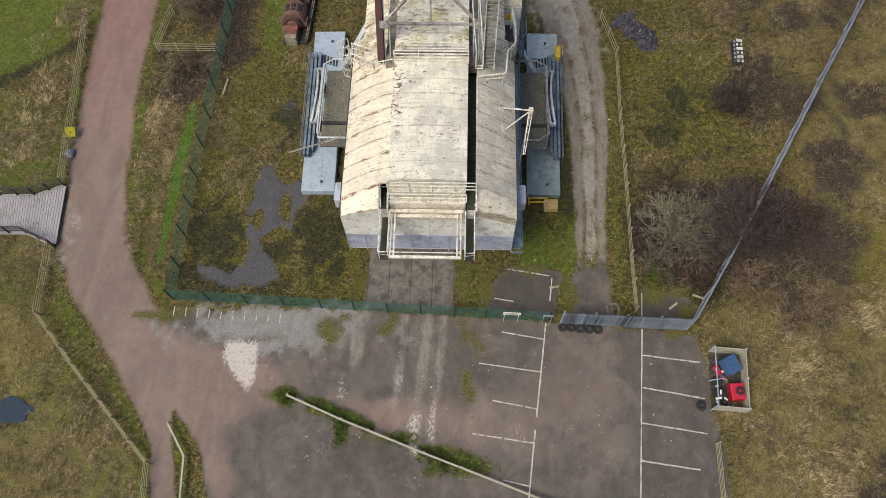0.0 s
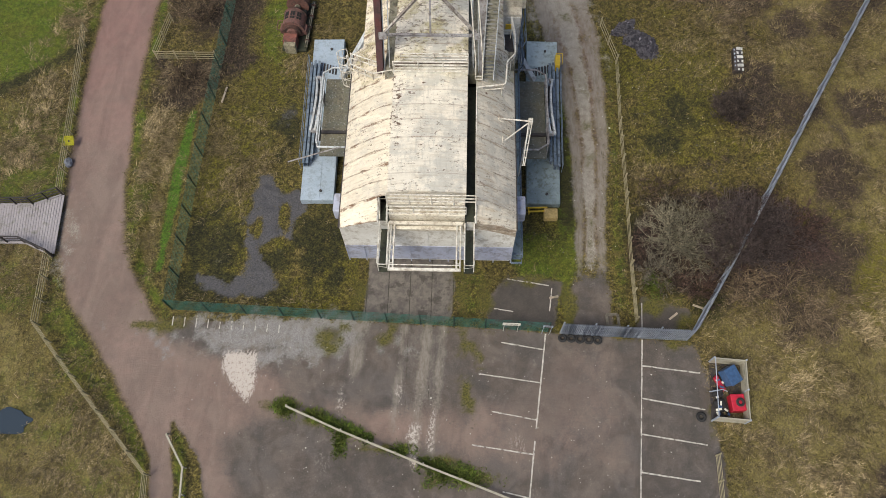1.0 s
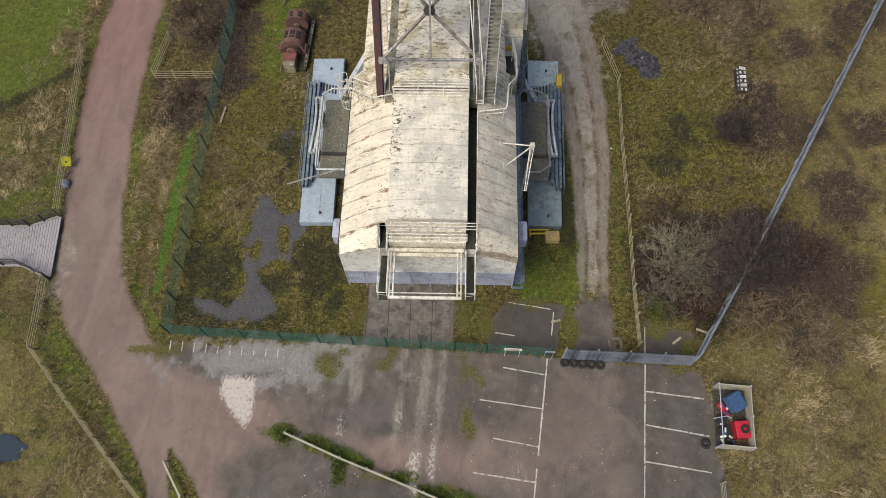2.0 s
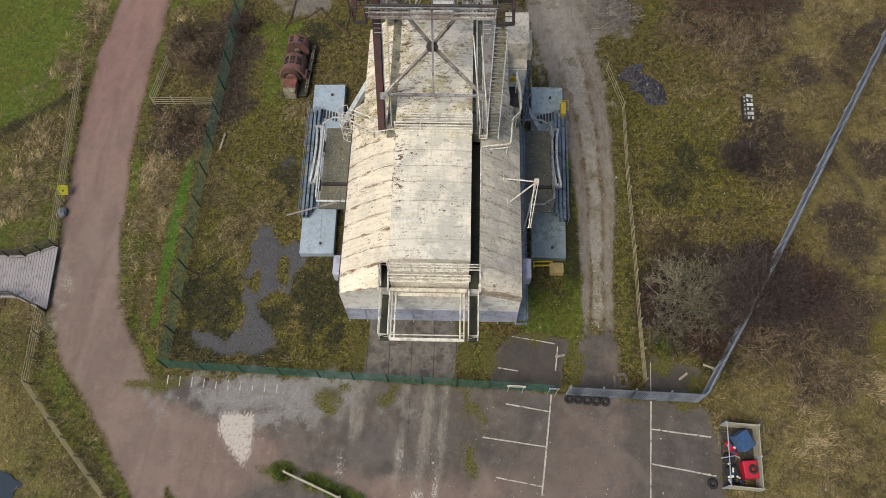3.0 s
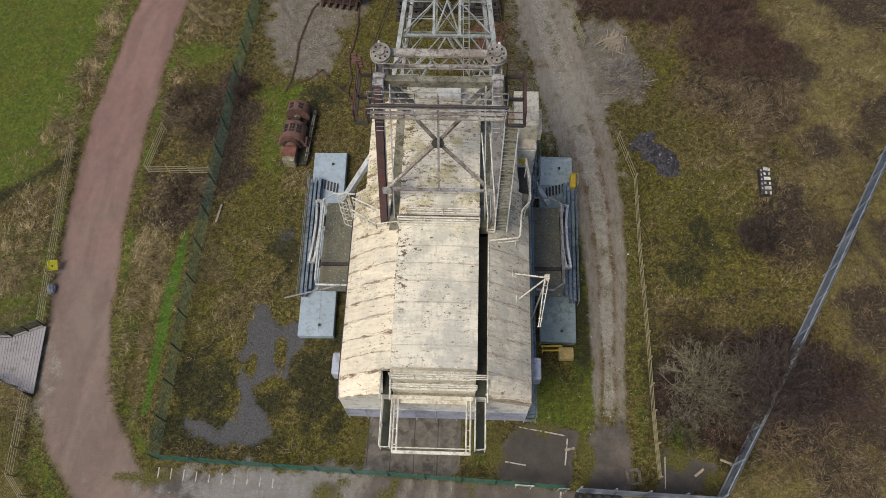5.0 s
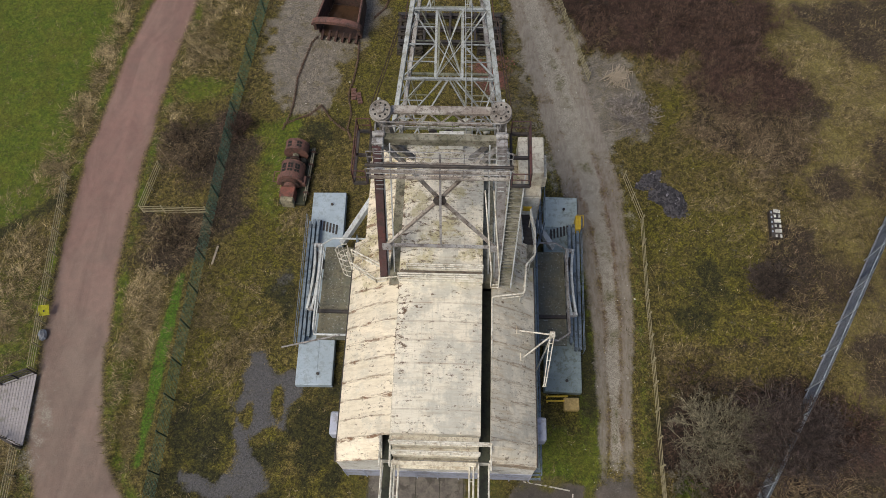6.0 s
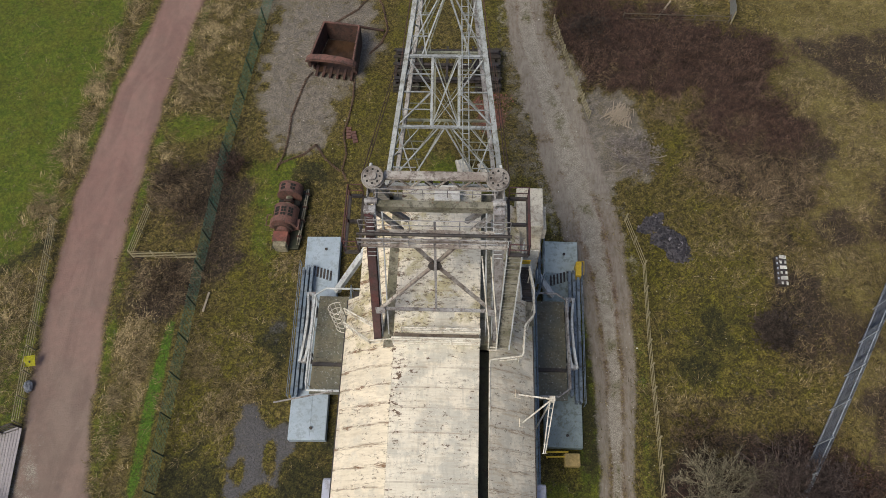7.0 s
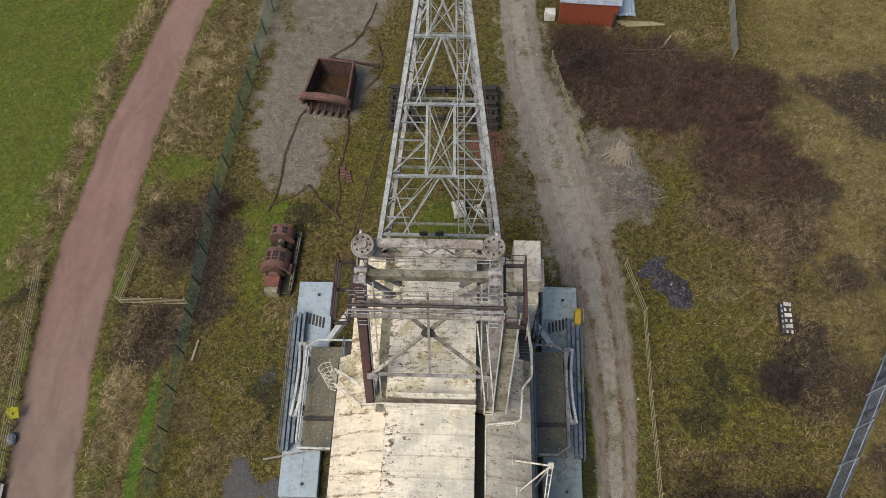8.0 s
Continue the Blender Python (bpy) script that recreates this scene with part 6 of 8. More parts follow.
# ---- markings on the car park ----
def build_lines():
    """Worn white bay lines, each a strip of paint on the tarmac."""
    m = Nodes("worn_white_line")
    keep = m.ramp(m.noise(3.0, 6, 0.75), 0.34, 0.5)
    m.put(m.bsdf.inputs["Alpha"], keep)
    M["line"] = m.done(m.mix(m.ramp(m.noise(6, 5), 0.35, 0.65), (0.60, 0.58, 0.54), (0.36, 0.34, 0.31)), 0.8)
    ends = [((15.2, 5.9), (14.16, -5.6), 0.10), ((14.16, -5.6), (13.5, -13), 0.10), ((15.03, 3.98), (19.07, 3.53), 0.11), ((14.84, 1.67), (19.13, 0.97), 0.11),
            ((14.63, -0.79), (19.0, -1.42), 0.11), ((14.42, -3.31), (18.27, -3.81), 0.11), ((8.31, 6.2), (7.45, -0.6), 0.11), ((7.35, -1.4), (6.8, -6.0), 0.11),
            ((5.12, 5.49), (8.23, 5.0), 0.10), ((3.51, 3.17), (7.88, 2.61), 0.10), ((4.42, 0.54), (7.49, 0.02), 0.10), ((3.07, -1.76), (7.28, -2.31), 0.10),
            ((5.12, -4.75), (6.98, -5.14), 0.10), ((5.58, 10.4), (8.68, 9.91), 0.10), ((8.87, 9.71), (8.65, 7.92), 0.10), ((15.41, 8.68), (15.25, 6.6), 0.08), ((4.6, 8.05), (6.0, 7.85), 0.09)]
    ends += [((-18.86 + 0.872 * k, 6.27 - 0.043 * k), (-18.88 + 0.875 * k, 7.0 - 0.056 * k), 0.08) for k in range(10)]
    for (ax, ay), (bx, by), w in ends:
        d = Vector((bx - ax, by - ay))
        n = max(2, int(d.length / 0.5))
        side = Vector((-d.y, d.x)).normalized() * w / 2
        bm = bmesh.new()
        rows = []
        for i in range(n + 1):
            p = Vector((ax, ay)) + d * i / n
            rows.append([bm.verts.new((p.x + s * side.x * random.uniform(0.7, 1.1), p.y + s * side.y * random.uniform(0.7, 1.1), 0.012)) for s in (-1, 1)])
        for a, b in zip(rows, rows[1:]):
            bm.faces.new((a[0], b[0], b[1], a[1]))
        solo("trim_bay_line", bm, "line", "worn white parking bay line on tarmac", "road marking", "bay lines", "structure")


build_lines()


# ---- things on the ground ----
def tyre(at, r=0.34, w=0.11, label="worn black tyre lying flat on tarmac", group="old tyres"):
    t = thing("tyre", label, "tyre", group, at=at)
    bm = bmesh.new()
    ring(bm, (0, 0, w), r - w, w, (0, 0, 1), 24, 10)
    part("casing", bm, "black", t, smooth=True)
    bm = bmesh.new()
    ring(bm, (0, 0, w), r - 0.03, 0.035, (0, 0, 1), 24, 6)
    part("tread_band", bm, "dusty_rubber", t, "dust grey tread")
    return t


for _k in range(5):
    tyre(pose(9.48 + 0.63 * _k, 5.85 - 0.022 * _k, 0.02, -8, 0, 31 * _k), 0.36 if _k in (2, 3) else 0.33, 0.11, "worn black tyre lying flat by the palisade gate")
tyre(pose(18.75, 0.45, 0), 0.36, 0.12, "worn black tyre lying flat beside the skip")


def skip():
    t = thing("waste_cage", "open grey timber sided waste cage on the car park edge", "skip", at=pose(20.7, 2.2, 0, 0, 0, -4))
    for x, y, sx, sy in ((0, 2.05, 2.2, 0.07), (0, -2.05, 2.2, 0.07), (1.08, 0, 0.07, 4.1)):
        for k in range(5):
            bm = bmesh.new()
            box(bm, (x, y, 0.16 + 0.25 * k), (sx, sy, 0.22), bevel=0.01)
            part("side_board", bm, "pale_timber", t)
    for x, y in ((-1.08, 2.05), (1.08, 2.05), (-1.08, -2.05), (1.08, -2.05), (1.08, 0.0)):
        bm = bmesh.new()
        box(bm, (x * 1.01, y * 1.01, 0.68), (0.1, 0.1, 1.4), bevel=0.01)
        part("corner_post", bm, "galv", t)
    bm = bmesh.new()
    tube(bm, [(-1.05, 2.1, 1.36), (-1.02, -2.05, 1.36)], 0.035, 6)
    part("top_bar", bm, "galv", t, "pale top bar over the open side")
    bm = bmesh.new()
    box(bm, (0, 0, 0.03), (2.2, 4.1, 0.06))
    part("floor_plate", bm, "dark_steel", t)
    return t


skip()


def cube_thing(name, label, category, at, size, material, bevel=0.05, lid=None):
    t = thing(name, label, category, "waste in the cage", at=at)
    bm = bmesh.new()
    box(bm, (0, 0, size[2] / 2), size, bevel=bevel)
    part("body", bm, material, t)
    if lid:
        bm = bmesh.new()
        box(bm, (0, 0, size[2] + 0.03), (size[0] * 1.05, size[1] * 1.05, 0.06), bevel=0.02)
        part("lid", bm, lid, t)
    return t


cube_thing("wheelie_bin", "dull blue wheeled bin tipped among waste", "bin", pose(20.75, 3.25, 0.35, 14, 10, 32), (0.95, 1.15, 0.75), "blue", 0.05, "blue")
cube_thing("red_crate", "bright red plastic crate inside the waste cage", "crate", pose(21.15, 1.35, 0.07, 0, 0, 4), (0.95, 1.15, 0.8), "red", 0.06)
cube_thing("red_board", "red plastic board leaning under the bin", "board", pose(20.15, 2.75, 0.3, 25, 0, 38), (0.35, 1.2, 0.2), "red", 0.03)
cube_thing("dark_sack", "black rubbish sack slumped in the cage", "sack", pose(20.1, 1.2, 0.06, 0, 0, 20), (0.8, 0.9, 0.5), "black", 0.18)
cube_thing("dark_sack", "black rubbish sack slumped in the cage corner", "sack", pose(20.0, 2.1, 0.06, 0, 0, -15), (0.7, 0.6, 0.45), "black", 0.15)
tyre(pose(21.25, 1.35, 0.87, 8, 0, 0), 0.3, 0.09, "small black tyre lying on a red crate", "waste in the cage")
tyre(pose(20.35, 0.75, 0.06), 0.33, 0.1, "black tyre on the floor of the waste cage", "waste in the cage")


def litter():
    """Pale scraps, cans and pipes among the waste."""
    rng = random.Random(5)
    for k in range(14):
        x, y = 20.05 + rng.uniform(-0.25, 0.45), 1.5 + rng.uniform(-1.0, 1.6)
        t = thing("scrap", "pale scrap of packaging among the waste", "scrap", "waste in the cage", at=pose(x, y, 0.4 + 0.3 * rng.random(), rng.uniform(-30, 30), rng.uniform(-30, 30), rng.uniform(0, 180)))
        bm = bmesh.new()
        if k % 3:
            box(bm, (0, 0, 0), (rng.uniform(0.12, 0.4), rng.uniform(0.1, 0.2), 0.06), bevel=0.015)
        else:
            disc(bm, (0, 0, 0), 0.07, 0.3, (1, 0, 0.2), 10)
        part("body", bm, "sign" if k % 2 else "blue", t)
    t = thing("metal_pipe", "bent pale pipe sticking out of the waste cage", "pipe", "waste in the cage", at=pose(19.9, 2.1, 0.9, 0, 6, 8))
    bm = bmesh.new()
    tube(bm, [(-0.7, 0, 0), (0.3, 0.06, 0.03), (0.6, -0.1, 0)], 0.035, 6)
    part("tube", bm, "galv", t)


litter()


def crate():
    t = thing("yellow_crate", "faded yellow ballast block at the shoe end", "block", at=pose(8.95, 15.62, 0, 0, 0, 1))
    bm = bmesh.new()
    box(bm, (0, 0, 0.3), (1.05, 0.85, 0.6), bevel=0.06)
    part("body", bm, "yellow_crate", t)
    t2 = thing("yellow_trestle", "low bright yellow steel trestle by the shoe", "trestle", at=pose(7.95, 15.95, 0.08, 0, 0, 2))
    for y in (-0.16, 0.16):
        bm = bmesh.new()
        beam(bm, (-0.75, y, 0.45), (0.75, y, 0.45), 0.09, 0.12)
        part("rail", bm, "yellow", t2)
        for x in (-0.65, 0.65):
            bm = bmesh.new()
            beam(bm, (x, y, 0), (x, y, 0.42), 0.08, 0.08)
            part("leg", bm, "yellow", t2)
    t3 = thing("yellow_cabinet", "bright yellow steel locker at the end of the rails", "locker", at=pose(9.85, 29.2, 0.66, 0, 0, -3))
    bm = bmesh.new()
    box(bm, (0, 0, 0.5), (0.42, 1.1, 1.0), bevel=0.04)
    part("body", bm, "yellow", t3)
    bm = bmesh.new()
    rails(bm, [(-0.15, 0.5, 0.9), (0.35, 0.5, 0.9), (0.35, -0.4, 0.9)], (0.3,), 0.03, 0.8)
    part("handle_frame", bm, "yellow", t3)


crate()


def motor_set():
    """Two rusty motor-generators on one bed frame."""
    t = thing("motor_generator", "rusty red motor generator set lying on the grass", "generator", at=pose(-12.5, 33.6, 0, 0, 0, -3))
    bm = bmesh.new()
    box(bm, (0.2, 0, 0.2), (2.1, 5.2, 0.3), bevel=0.04)
    part("bed_frame", bm, "moss_floor", t)
    bm = bmesh.new()
    for x in (1.12, 1.26):
        beam(bm, (x, -2.3, 0.45), (x, 2.6, 0.45), 0.09, 0.16)
    part("side_rail", bm, "mould_steel", t)
    for y in (-1.6, -0.2, 1.0, 2.2):
        bm = bmesh.new()
        box(bm, (1.2, y, 0.42), (0.4, 0.16, 0.3), bevel=0.02)
        part("rail_bracket", bm, "rust", t)
    z = 1.05
    for y, r, w, cols, rows in ((2.0, 0.93, 0.85, (-0.45, 0.35), (-0.14, 0.14)), (-0.3, 0.94, 1.5, (-0.55, 0.0, 0.55), (0.0, 0.28, 0.52))):
        bm = bmesh.new()
        disc(bm, (0, y, z), r, w, (0, 1, 0), 36)
        for k in (-0.5, 0.5):
            disc(bm, (0, y + w * k, z), r * 1.05, 0.09, (0, 1, 0), 36)
        drum = part("motor_drum", bm, "red_oxide", t, "rusty red motor casing", smooth=False)
        for dx in cols:
            for dy in rows:
                for q in (-0.105, 0.105):
                    bm = bmesh.new()
                    a = (dx + q) / r
                    box(bm, (math.sin(a) * r, y + dy - (0.15 if w > 1.2 else 0.0), z + math.cos(a) * r), (0.17, 0.2, 0.06), Matrix.Rotation(a, 3, "Y"))
                    part("vent_slot", bm, "void", drum)
    for y0, y1, r, paint in ((0.75, 1.5, 0.26, "mould_steel"), (0.95, 1.15, 0.4, "rust"), (-1.35, -1.0, 0.72, "rust"), (-1.6, -1.3, 0.5, "red_oxide"), (2.5, 2.7, 0.4, "rust"), (2.65, 2.85, 0.16, "rust")):
        bm = bmesh.new()
        disc(bm, (0, (y0 + y1) / 2, z), r, y1 - y0, (0, 1, 0), 20)
        part("shaft_housing", bm, paint, t)
    # near-black blocks stand in for the shade in the gap beside the shaft
    for x in (-0.55, 0.55):
        bm = bmesh.new()
        box(bm, (x, 1.15, 0.6), (0.6, 0.5, 0.6), bevel=0.12)
        part("pedestal", bm, "void", t, "shadow dark pedestal between the drums")
    bm = bmesh.new()
    box(bm, (-0.1, -2.0, 0.72), (1.15, 0.85, 1.0), bevel=0.05)
    part("terminal_box", bm, "oxide_lid", t, "bright red oxide terminal box")
    bm = bmesh.new()
    box(bm, (-0.05, -2.62, 0.62), (1.0, 0.42, 1.1), bevel=0.06)
    part("end_cover", bm, "pale_mould", t, "pale mouldy end cover")
    for x in (-1.0, 1.0):
        bm = bmesh.new()
        box(bm, (x, -0.75, 0.8), (0.3, 0.75, 0.5), bevel=0.05)
        part("bearing_foot", bm, "red_oxide", t)
    bm = bmesh.new()
    tube(bm, [(-1.05, -0.2, 1.1), (-1.42, -0.2, 1.1), (-1.42, -1.1, 1.0), (-1.05, -1.1, 1.0)], 0.05, 6)
    part("pipe_loop", bm, "red_oxide", t)


M["oxide_lid"] = painted("bright_red_oxide", (0.20, 0.070, 0.055), (0.15, 0.060, 0.048), (0.07, 0.04, 0.035), 0.4, 0.75)
M["pale_mould"] = painted("pale_mouldy_steel", (0.33, 0.30, 0.22), (0.21, 0.19, 0.13), (0.09, 0.08, 0.06), 0.4, 0.8)
motor_set()


def bucket():
    """The dragline's rusty bucket, open at the front, with arch and teeth."""
    t = thing("dragline_bucket", "huge rusty dragline bucket standing open on gravel", "bucket", at=pose(-10.0, 49.45, 0, 0, 0, -8))
    w0, w1, y0, y1, h0, h1 = 1.85, 1.5, -1.8, 2.3, 2.1, 2.2

    def wall(name, pts, thick):
        bm = bmesh.new()
        bm.faces.new([bm.verts.new(p) for p in pts])
        bm.normal_update()
        bmesh.ops.solidify(bm, geom=bm.faces[:], thickness=thick)
        part(name, bm, "rust", t)

    wall("side_plate", [(-w0, y0 + 0.6, 0.15), (-w1, y1, 0.15), (-w1 - 0.05, y1 + 0.1, h1), (-w0, y0 + 0.35, h0)], 0.12)
    wall("side_plate", [(w0, y0 + 0.35, h0), (w1 + 0.05, y1 + 0.1, h1), (w1, y1, 0.15), (w0, y0 + 0.6, 0.15)], 0.12)
    wall("back_plate", [(-w1, y1, 0.15), (w1, y1, 0.15), (w1 + 0.05, y1 + 0.1, h1), (-w1 - 0.05, y1 + 0.1, h1)], 0.12)
    wall("floor_plate", [(-w0, y0 + 0.6, 0.12), (w0, y0 + 0.6, 0.12), (w1, y1, 0.12), (-w1, y1, 0.12)], 0.1)
    for pts in ([(-w0, y0 + 0.35, h0), (-w1 - 0.05, y1 + 0.1, h1)], [(w0, y0 + 0.35, h0), (w1 + 0.05, y1 + 0.1, h1)], [(-w1 - 0.05, y1 + 0.1, h1), (w1 + 0.05, y1 + 0.1, h1)]):
        bm = bmesh.new()
        beam(bm, *pts, 0.15, 0.14, 0.03)
        part("rim_bar", bm, "red_oxide", t)
    bm = bmesh.new()
    pts = [(-2.05 * math.cos(math.pi * i / 14), y0 + 0.15 - 0.35 * math.sin(math.pi * i / 14), 1.9 + 0.9 * math.sin(math.pi * i / 14)) for i in range(15)]
    rows = []
    for i, p in enumerate(pts):
        a = math.pi * i / 14
        nrm = Vector((-math.cos(a), 0, math.sin(a)))
        rows.append([bm.verts.new(Vector(p) + nrm * u + Vector((0, v, 0))) for u, v in ((-0.16, -0.28), (0.16, -0.28), (0.16, 0.28), (-0.16, 0.28))])
    for a, b in zip(rows, rows[1:]):
        for k in range(4):
            bm.faces.new((a[k], a[(k + 1) % 4], b[(k + 1) % 4], b[k]))
    bm.faces.new(rows[0])
    bm.faces.new(rows[-1])
    part("arch", bm, "red_oxide", t, "thick curved arch over the mouth")
    bm = bmesh.new()
    bmesh.ops.create_grid(bm, x_segments=14, y_segments=14, size=1.0)
    for v in bm.verts:
        v.co = Vector((v.co.x * (w0 - 0.22) * (0.95 - 0.1 * v.co.y), 0.25 + v.co.y * 1.85, 0.34 + 0.09 * noise.noise(Vector((v.co.x * 2, v.co.y * 2, 3)))))
    part("silt", bm, plain("wet_silt", (0.060, 0.034, 0.020), 0.3, 0.5, 0.0, 2.0), t, "wet dark silt on the bucket floor")
    for k in range(6):
        bm = bmesh.new()
        x = -1.55 + 0.62 * k
        beam(bm, (x, y0 + 0.85, 0.35), (x, y0 - 0.15, 0.2), 0.24, 0.26, 0.05)
        part("tooth", bm, "rust", t, "blunt rusty tooth on the lip")
    for s in (-1, 1):
        bm = bmesh.new()
        box(bm, (s * 1.95, y0 + 0.25, 1.5), (0.3, 0.5, 0.8), bevel=0.06)
        part("hitch_cheek", bm, "rust", t)
    return t


bucket()


M["chain_rust"] = painted("dusty_rusted_chain", (0.15, 0.095, 0.070), (0.10, 0.060, 0.046), (0.045, 0.032, 0.028), 0.4, 0.85)


def chain(label, pts, r=0.17):
    """A heavy rusty chain of single links laid along a line."""
    t = thing("drag_chain", label, "chain", "drag chains")
    bm = bmesh.new()
    ring(bm, (0, 0, 0), 0.145, 0.036, (0, 0, 1), 12, 6, 0.62)
    me = mesh_of("link", bm, "chain_rust", True)
    ps = along([(*p, 0) for p in pts], 0.21)
    for i, (a, b) in enumerate(zip(ps, ps[1:])):
        d = b - a
        m = Matrix.Translation((a + b) / 2 + Vector((random.uniform(-0.03, 0.03), 0, 0.09))) @ Matrix.Rotation(math.atan2(d.y, d.x), 4, "Z") @ Matrix.Rotation(radians(0 if i % 2 else 70), 4, "X")
        piece("link", me, t, m)


chain("heavy rusty drag chain trailing over mud", [(-12.2, 48.2), (-12.7, 47.4), (-13.1, 45.5), (-13.5, 43.5), (-13.5, 41.0), (-13.7, 39.5), (-14.1, 38.2)])
chain("heavy rusty drag chain trailing over moss", [(-8.5, 47.6), (-8.4, 45.6), (-8.6, 43.6), (-8.9, 41.9), (-8.5, 39.8), (-8.7, 38.3), (-8.3, 37.3)])
chain("rusty hoist chain behind the bucket", [(-7.3, 50.4), (-6.4, 51.6), (-5.9, 53.2), (-6.6, 56.2), (-7.6, 57.6)])
chain("rusty chain between drag chains", [(-14.1, 38.7), (-12.9, 39.3), (-12.0, 39.7), (-11.1, 40.7), (-10.1, 39.2), (-8.9, 38.2)])
chain("rusty hoist chain beside the bucket wall", [(-10.9, 53.7), (-9.9, 54.6), (-8.8, 55.5), (-7.7, 57.4)])


def bars():
    t = thing("spreader_bar", "rusty spreader bar lying behind the bucket", "bar", at=pose(-8.7, 53.45, 0.15, 0, 0, -11))
    bm = bmesh.new()
    tube(bm, [(-2.0, 0, 0), (2.5, 0, 0)], 0.11, 8)
    part("bar", bm, "rust", t)
    t = thing("steel_cable", "rusty steel cable on the mud behind the bucket", "cable")
    bm = bmesh.new()
    tube(bm, [(-7.9, 57.4, 0.1), (-7.4, 58.6, 0.12), (-7.0, 60.5, 0.1)], 0.045, 6)
    part("strand", bm, "rust", t)
    for k, (x, y) in enumerate(((-8.45, 41.9), (-7.95, 41.5))):
        t = thing("track_plate", "small rusty red track plate on moss", "track plate", "track plates", at=pose(x, y, 0, 0, 0, 5 + 10 * k))
        for j in range(4):
            bm = bmesh.new()
            box(bm, (0, -0.45 + 0.3 * j, 0.09), (0.42, 0.24, 0.18), bevel=0.03)
            part("plate", bm, "red_oxide", t)


bars()


def sleeper_stack(label, x, y, n_layers, lx, ly):
    t = thing("sleeper_stack", label, "sleeper stack", "sleeper stacks", at=pose(x, y, 0))
    for k in range(n_layers):
        n = 5 if k % 2 else 6
        for j in range(n):
            bm = bmesh.new()
            if k % 2:
                box(bm, ((j / (n - 1) - 0.5) * (lx - 0.3), random.uniform(-0.1, 0.1), 0.09 + 0.18 * k), (0.26, ly, 0.17), bevel=0.015)
            else:
                box(bm, (random.uniform(-0.12, 0.12), (j / (n - 1) - 0.5) * (ly - 0.3), 0.09 + 0.18 * k), (lx, 0.26, 0.17), bevel=0.015)
            part("sleeper", bm, "sleeper", t)


sleeper_stack("stack of dark railway sleepers beside the boom", -3.9, 48.3, 5, 2.2, 4.2)
sleeper_stack("stack of dark railway sleepers by red rubble", 3.1, 48.4, 5, 2.2, 4.2)


def bulk_bag(label, x, y, w, n, h, seed):
    t = thing("bulk_bag", label, "bag", "white bags", at=pose(x, y, 0, 0, 0, 12 * seed))
    bm = bmesh.new()
    bmesh.ops.create_cube(bm, size=1.0)
    bmesh.ops.subdivide_edges(bm, edges=bm.edges[:], cuts=5, use_grid_fill=True)
    for v in bm.verts:
        q = v.co.copy()
        bulge = 1 + 0.22 * (1 - (2 * q.z) ** 2) + 0.16 * noise.noise(q * 3.1 + Vector((seed, 0, 0)))
        v.co = Vector((q.x * w * bulge, q.y * n * bulge, (q.z + 0.5) * h * (1 + 0.2 * noise.noise(q * 2.3 + Vector((0, seed, 0))))))
    part("sack", bm, "bag", t, smooth=True)
    for k in (-1, 1):
        bm = bmesh.new()
        tube(bm, [(k * w * 0.3, -n * 0.3, h * 0.95), (k * w * 0.33, 0, h * 1.2), (k * w * 0.3, n * 0.3, h * 0.95)], 0.03, 5)
        part("lifting_loop", bm, "bag", t)


M["bag"] = plain("white_woven_plastic", (0.62, 0.60, 0.55), 0.6, 0.4, 0.0, 3.0)
bulk_bag("slumped white bulk bag on grass under the boom", 1.15, 38.5, 0.85, 1.15, 0.8, 1)
bulk_bag("small white sack on grass under the boom", 2.75, 38.5, 0.4, 0.85, 0.5, 2)


def trestle():
    t = thing("steel_trestle", "dark steel trestle spanning between sleeper stacks", "trestle", at=pose(-0.4, 48.3, 0))
    for y in (-1.5, 0.0, 1.5):
        bm = bmesh.new()
        channel(bm, (-4.4, y, 1.1), (4.4, y, 1.1), 0.3, 0.4, 0.05)
        part("girder", bm, "dark_steel", t)
    for x in (-2.2, 0, 2.2):
        bm = bmesh.new()
        channel(bm, (x, -1.8, 1.42), (x, 1.8, 1.42), 0.2, 0.2, 0.03)
        part("tie", bm, "dark_steel", t)


trestle()


def rocks(name, label, category, cx, cy, rx, ry, turn, n, size, material, height=0.5):
    """A heap of separate lumps, joined as one."""
    bm = bmesh.new()
    rot = Matrix.Rotation(radians(turn), 3, "Z")
    for k in range(n):
        a, q = random.uniform(0, 2 * math.pi), math.sqrt(random.random())
        q *= (1 + 0.22 * math.sin(2 * a + 1.1) + 0.14 * math.sin(5 * a) + random.gauss(0, 0.07)) * 0.95
        p = rot @ Vector((rx * q * math.cos(a), ry * q * math.sin(a), 0))
        z = height * max(0.0, 1 - q * q) * random.uniform(0.5, 1.0)
        s = size * random.uniform(0.4, 1.3)
        r = bmesh.ops.create_icosphere(bm, subdivisions=1, radius=s)
        e = Euler([random.uniform(0, 6) for _ in range(3)]).to_matrix()
        for v in r["verts"]:
            v.co = e @ (Vector((v.co.x * 1.3, v.co.y, v.co.z * 0.7)) * random.uniform(0.75, 1.2)) + Vector((cx + p.x, cy + p.y, z + s * 0.3))
    return solo(name, bm, material, label, category, kind="stuff")


def rubble(name, a, b):
    m = Nodes(name)
    c = m.mix(m.ramp(m.island(), 0.1, 0.95), a, b)
    c = m.mix(m.ramp(m.island(), 0.985, 0.99, 0, 0.7), c, tuple(min(0.5, 3.2 * v) for v in b))
    return m.done(c, 0.9, 0, m.noise(14), 0.02, 0.5)


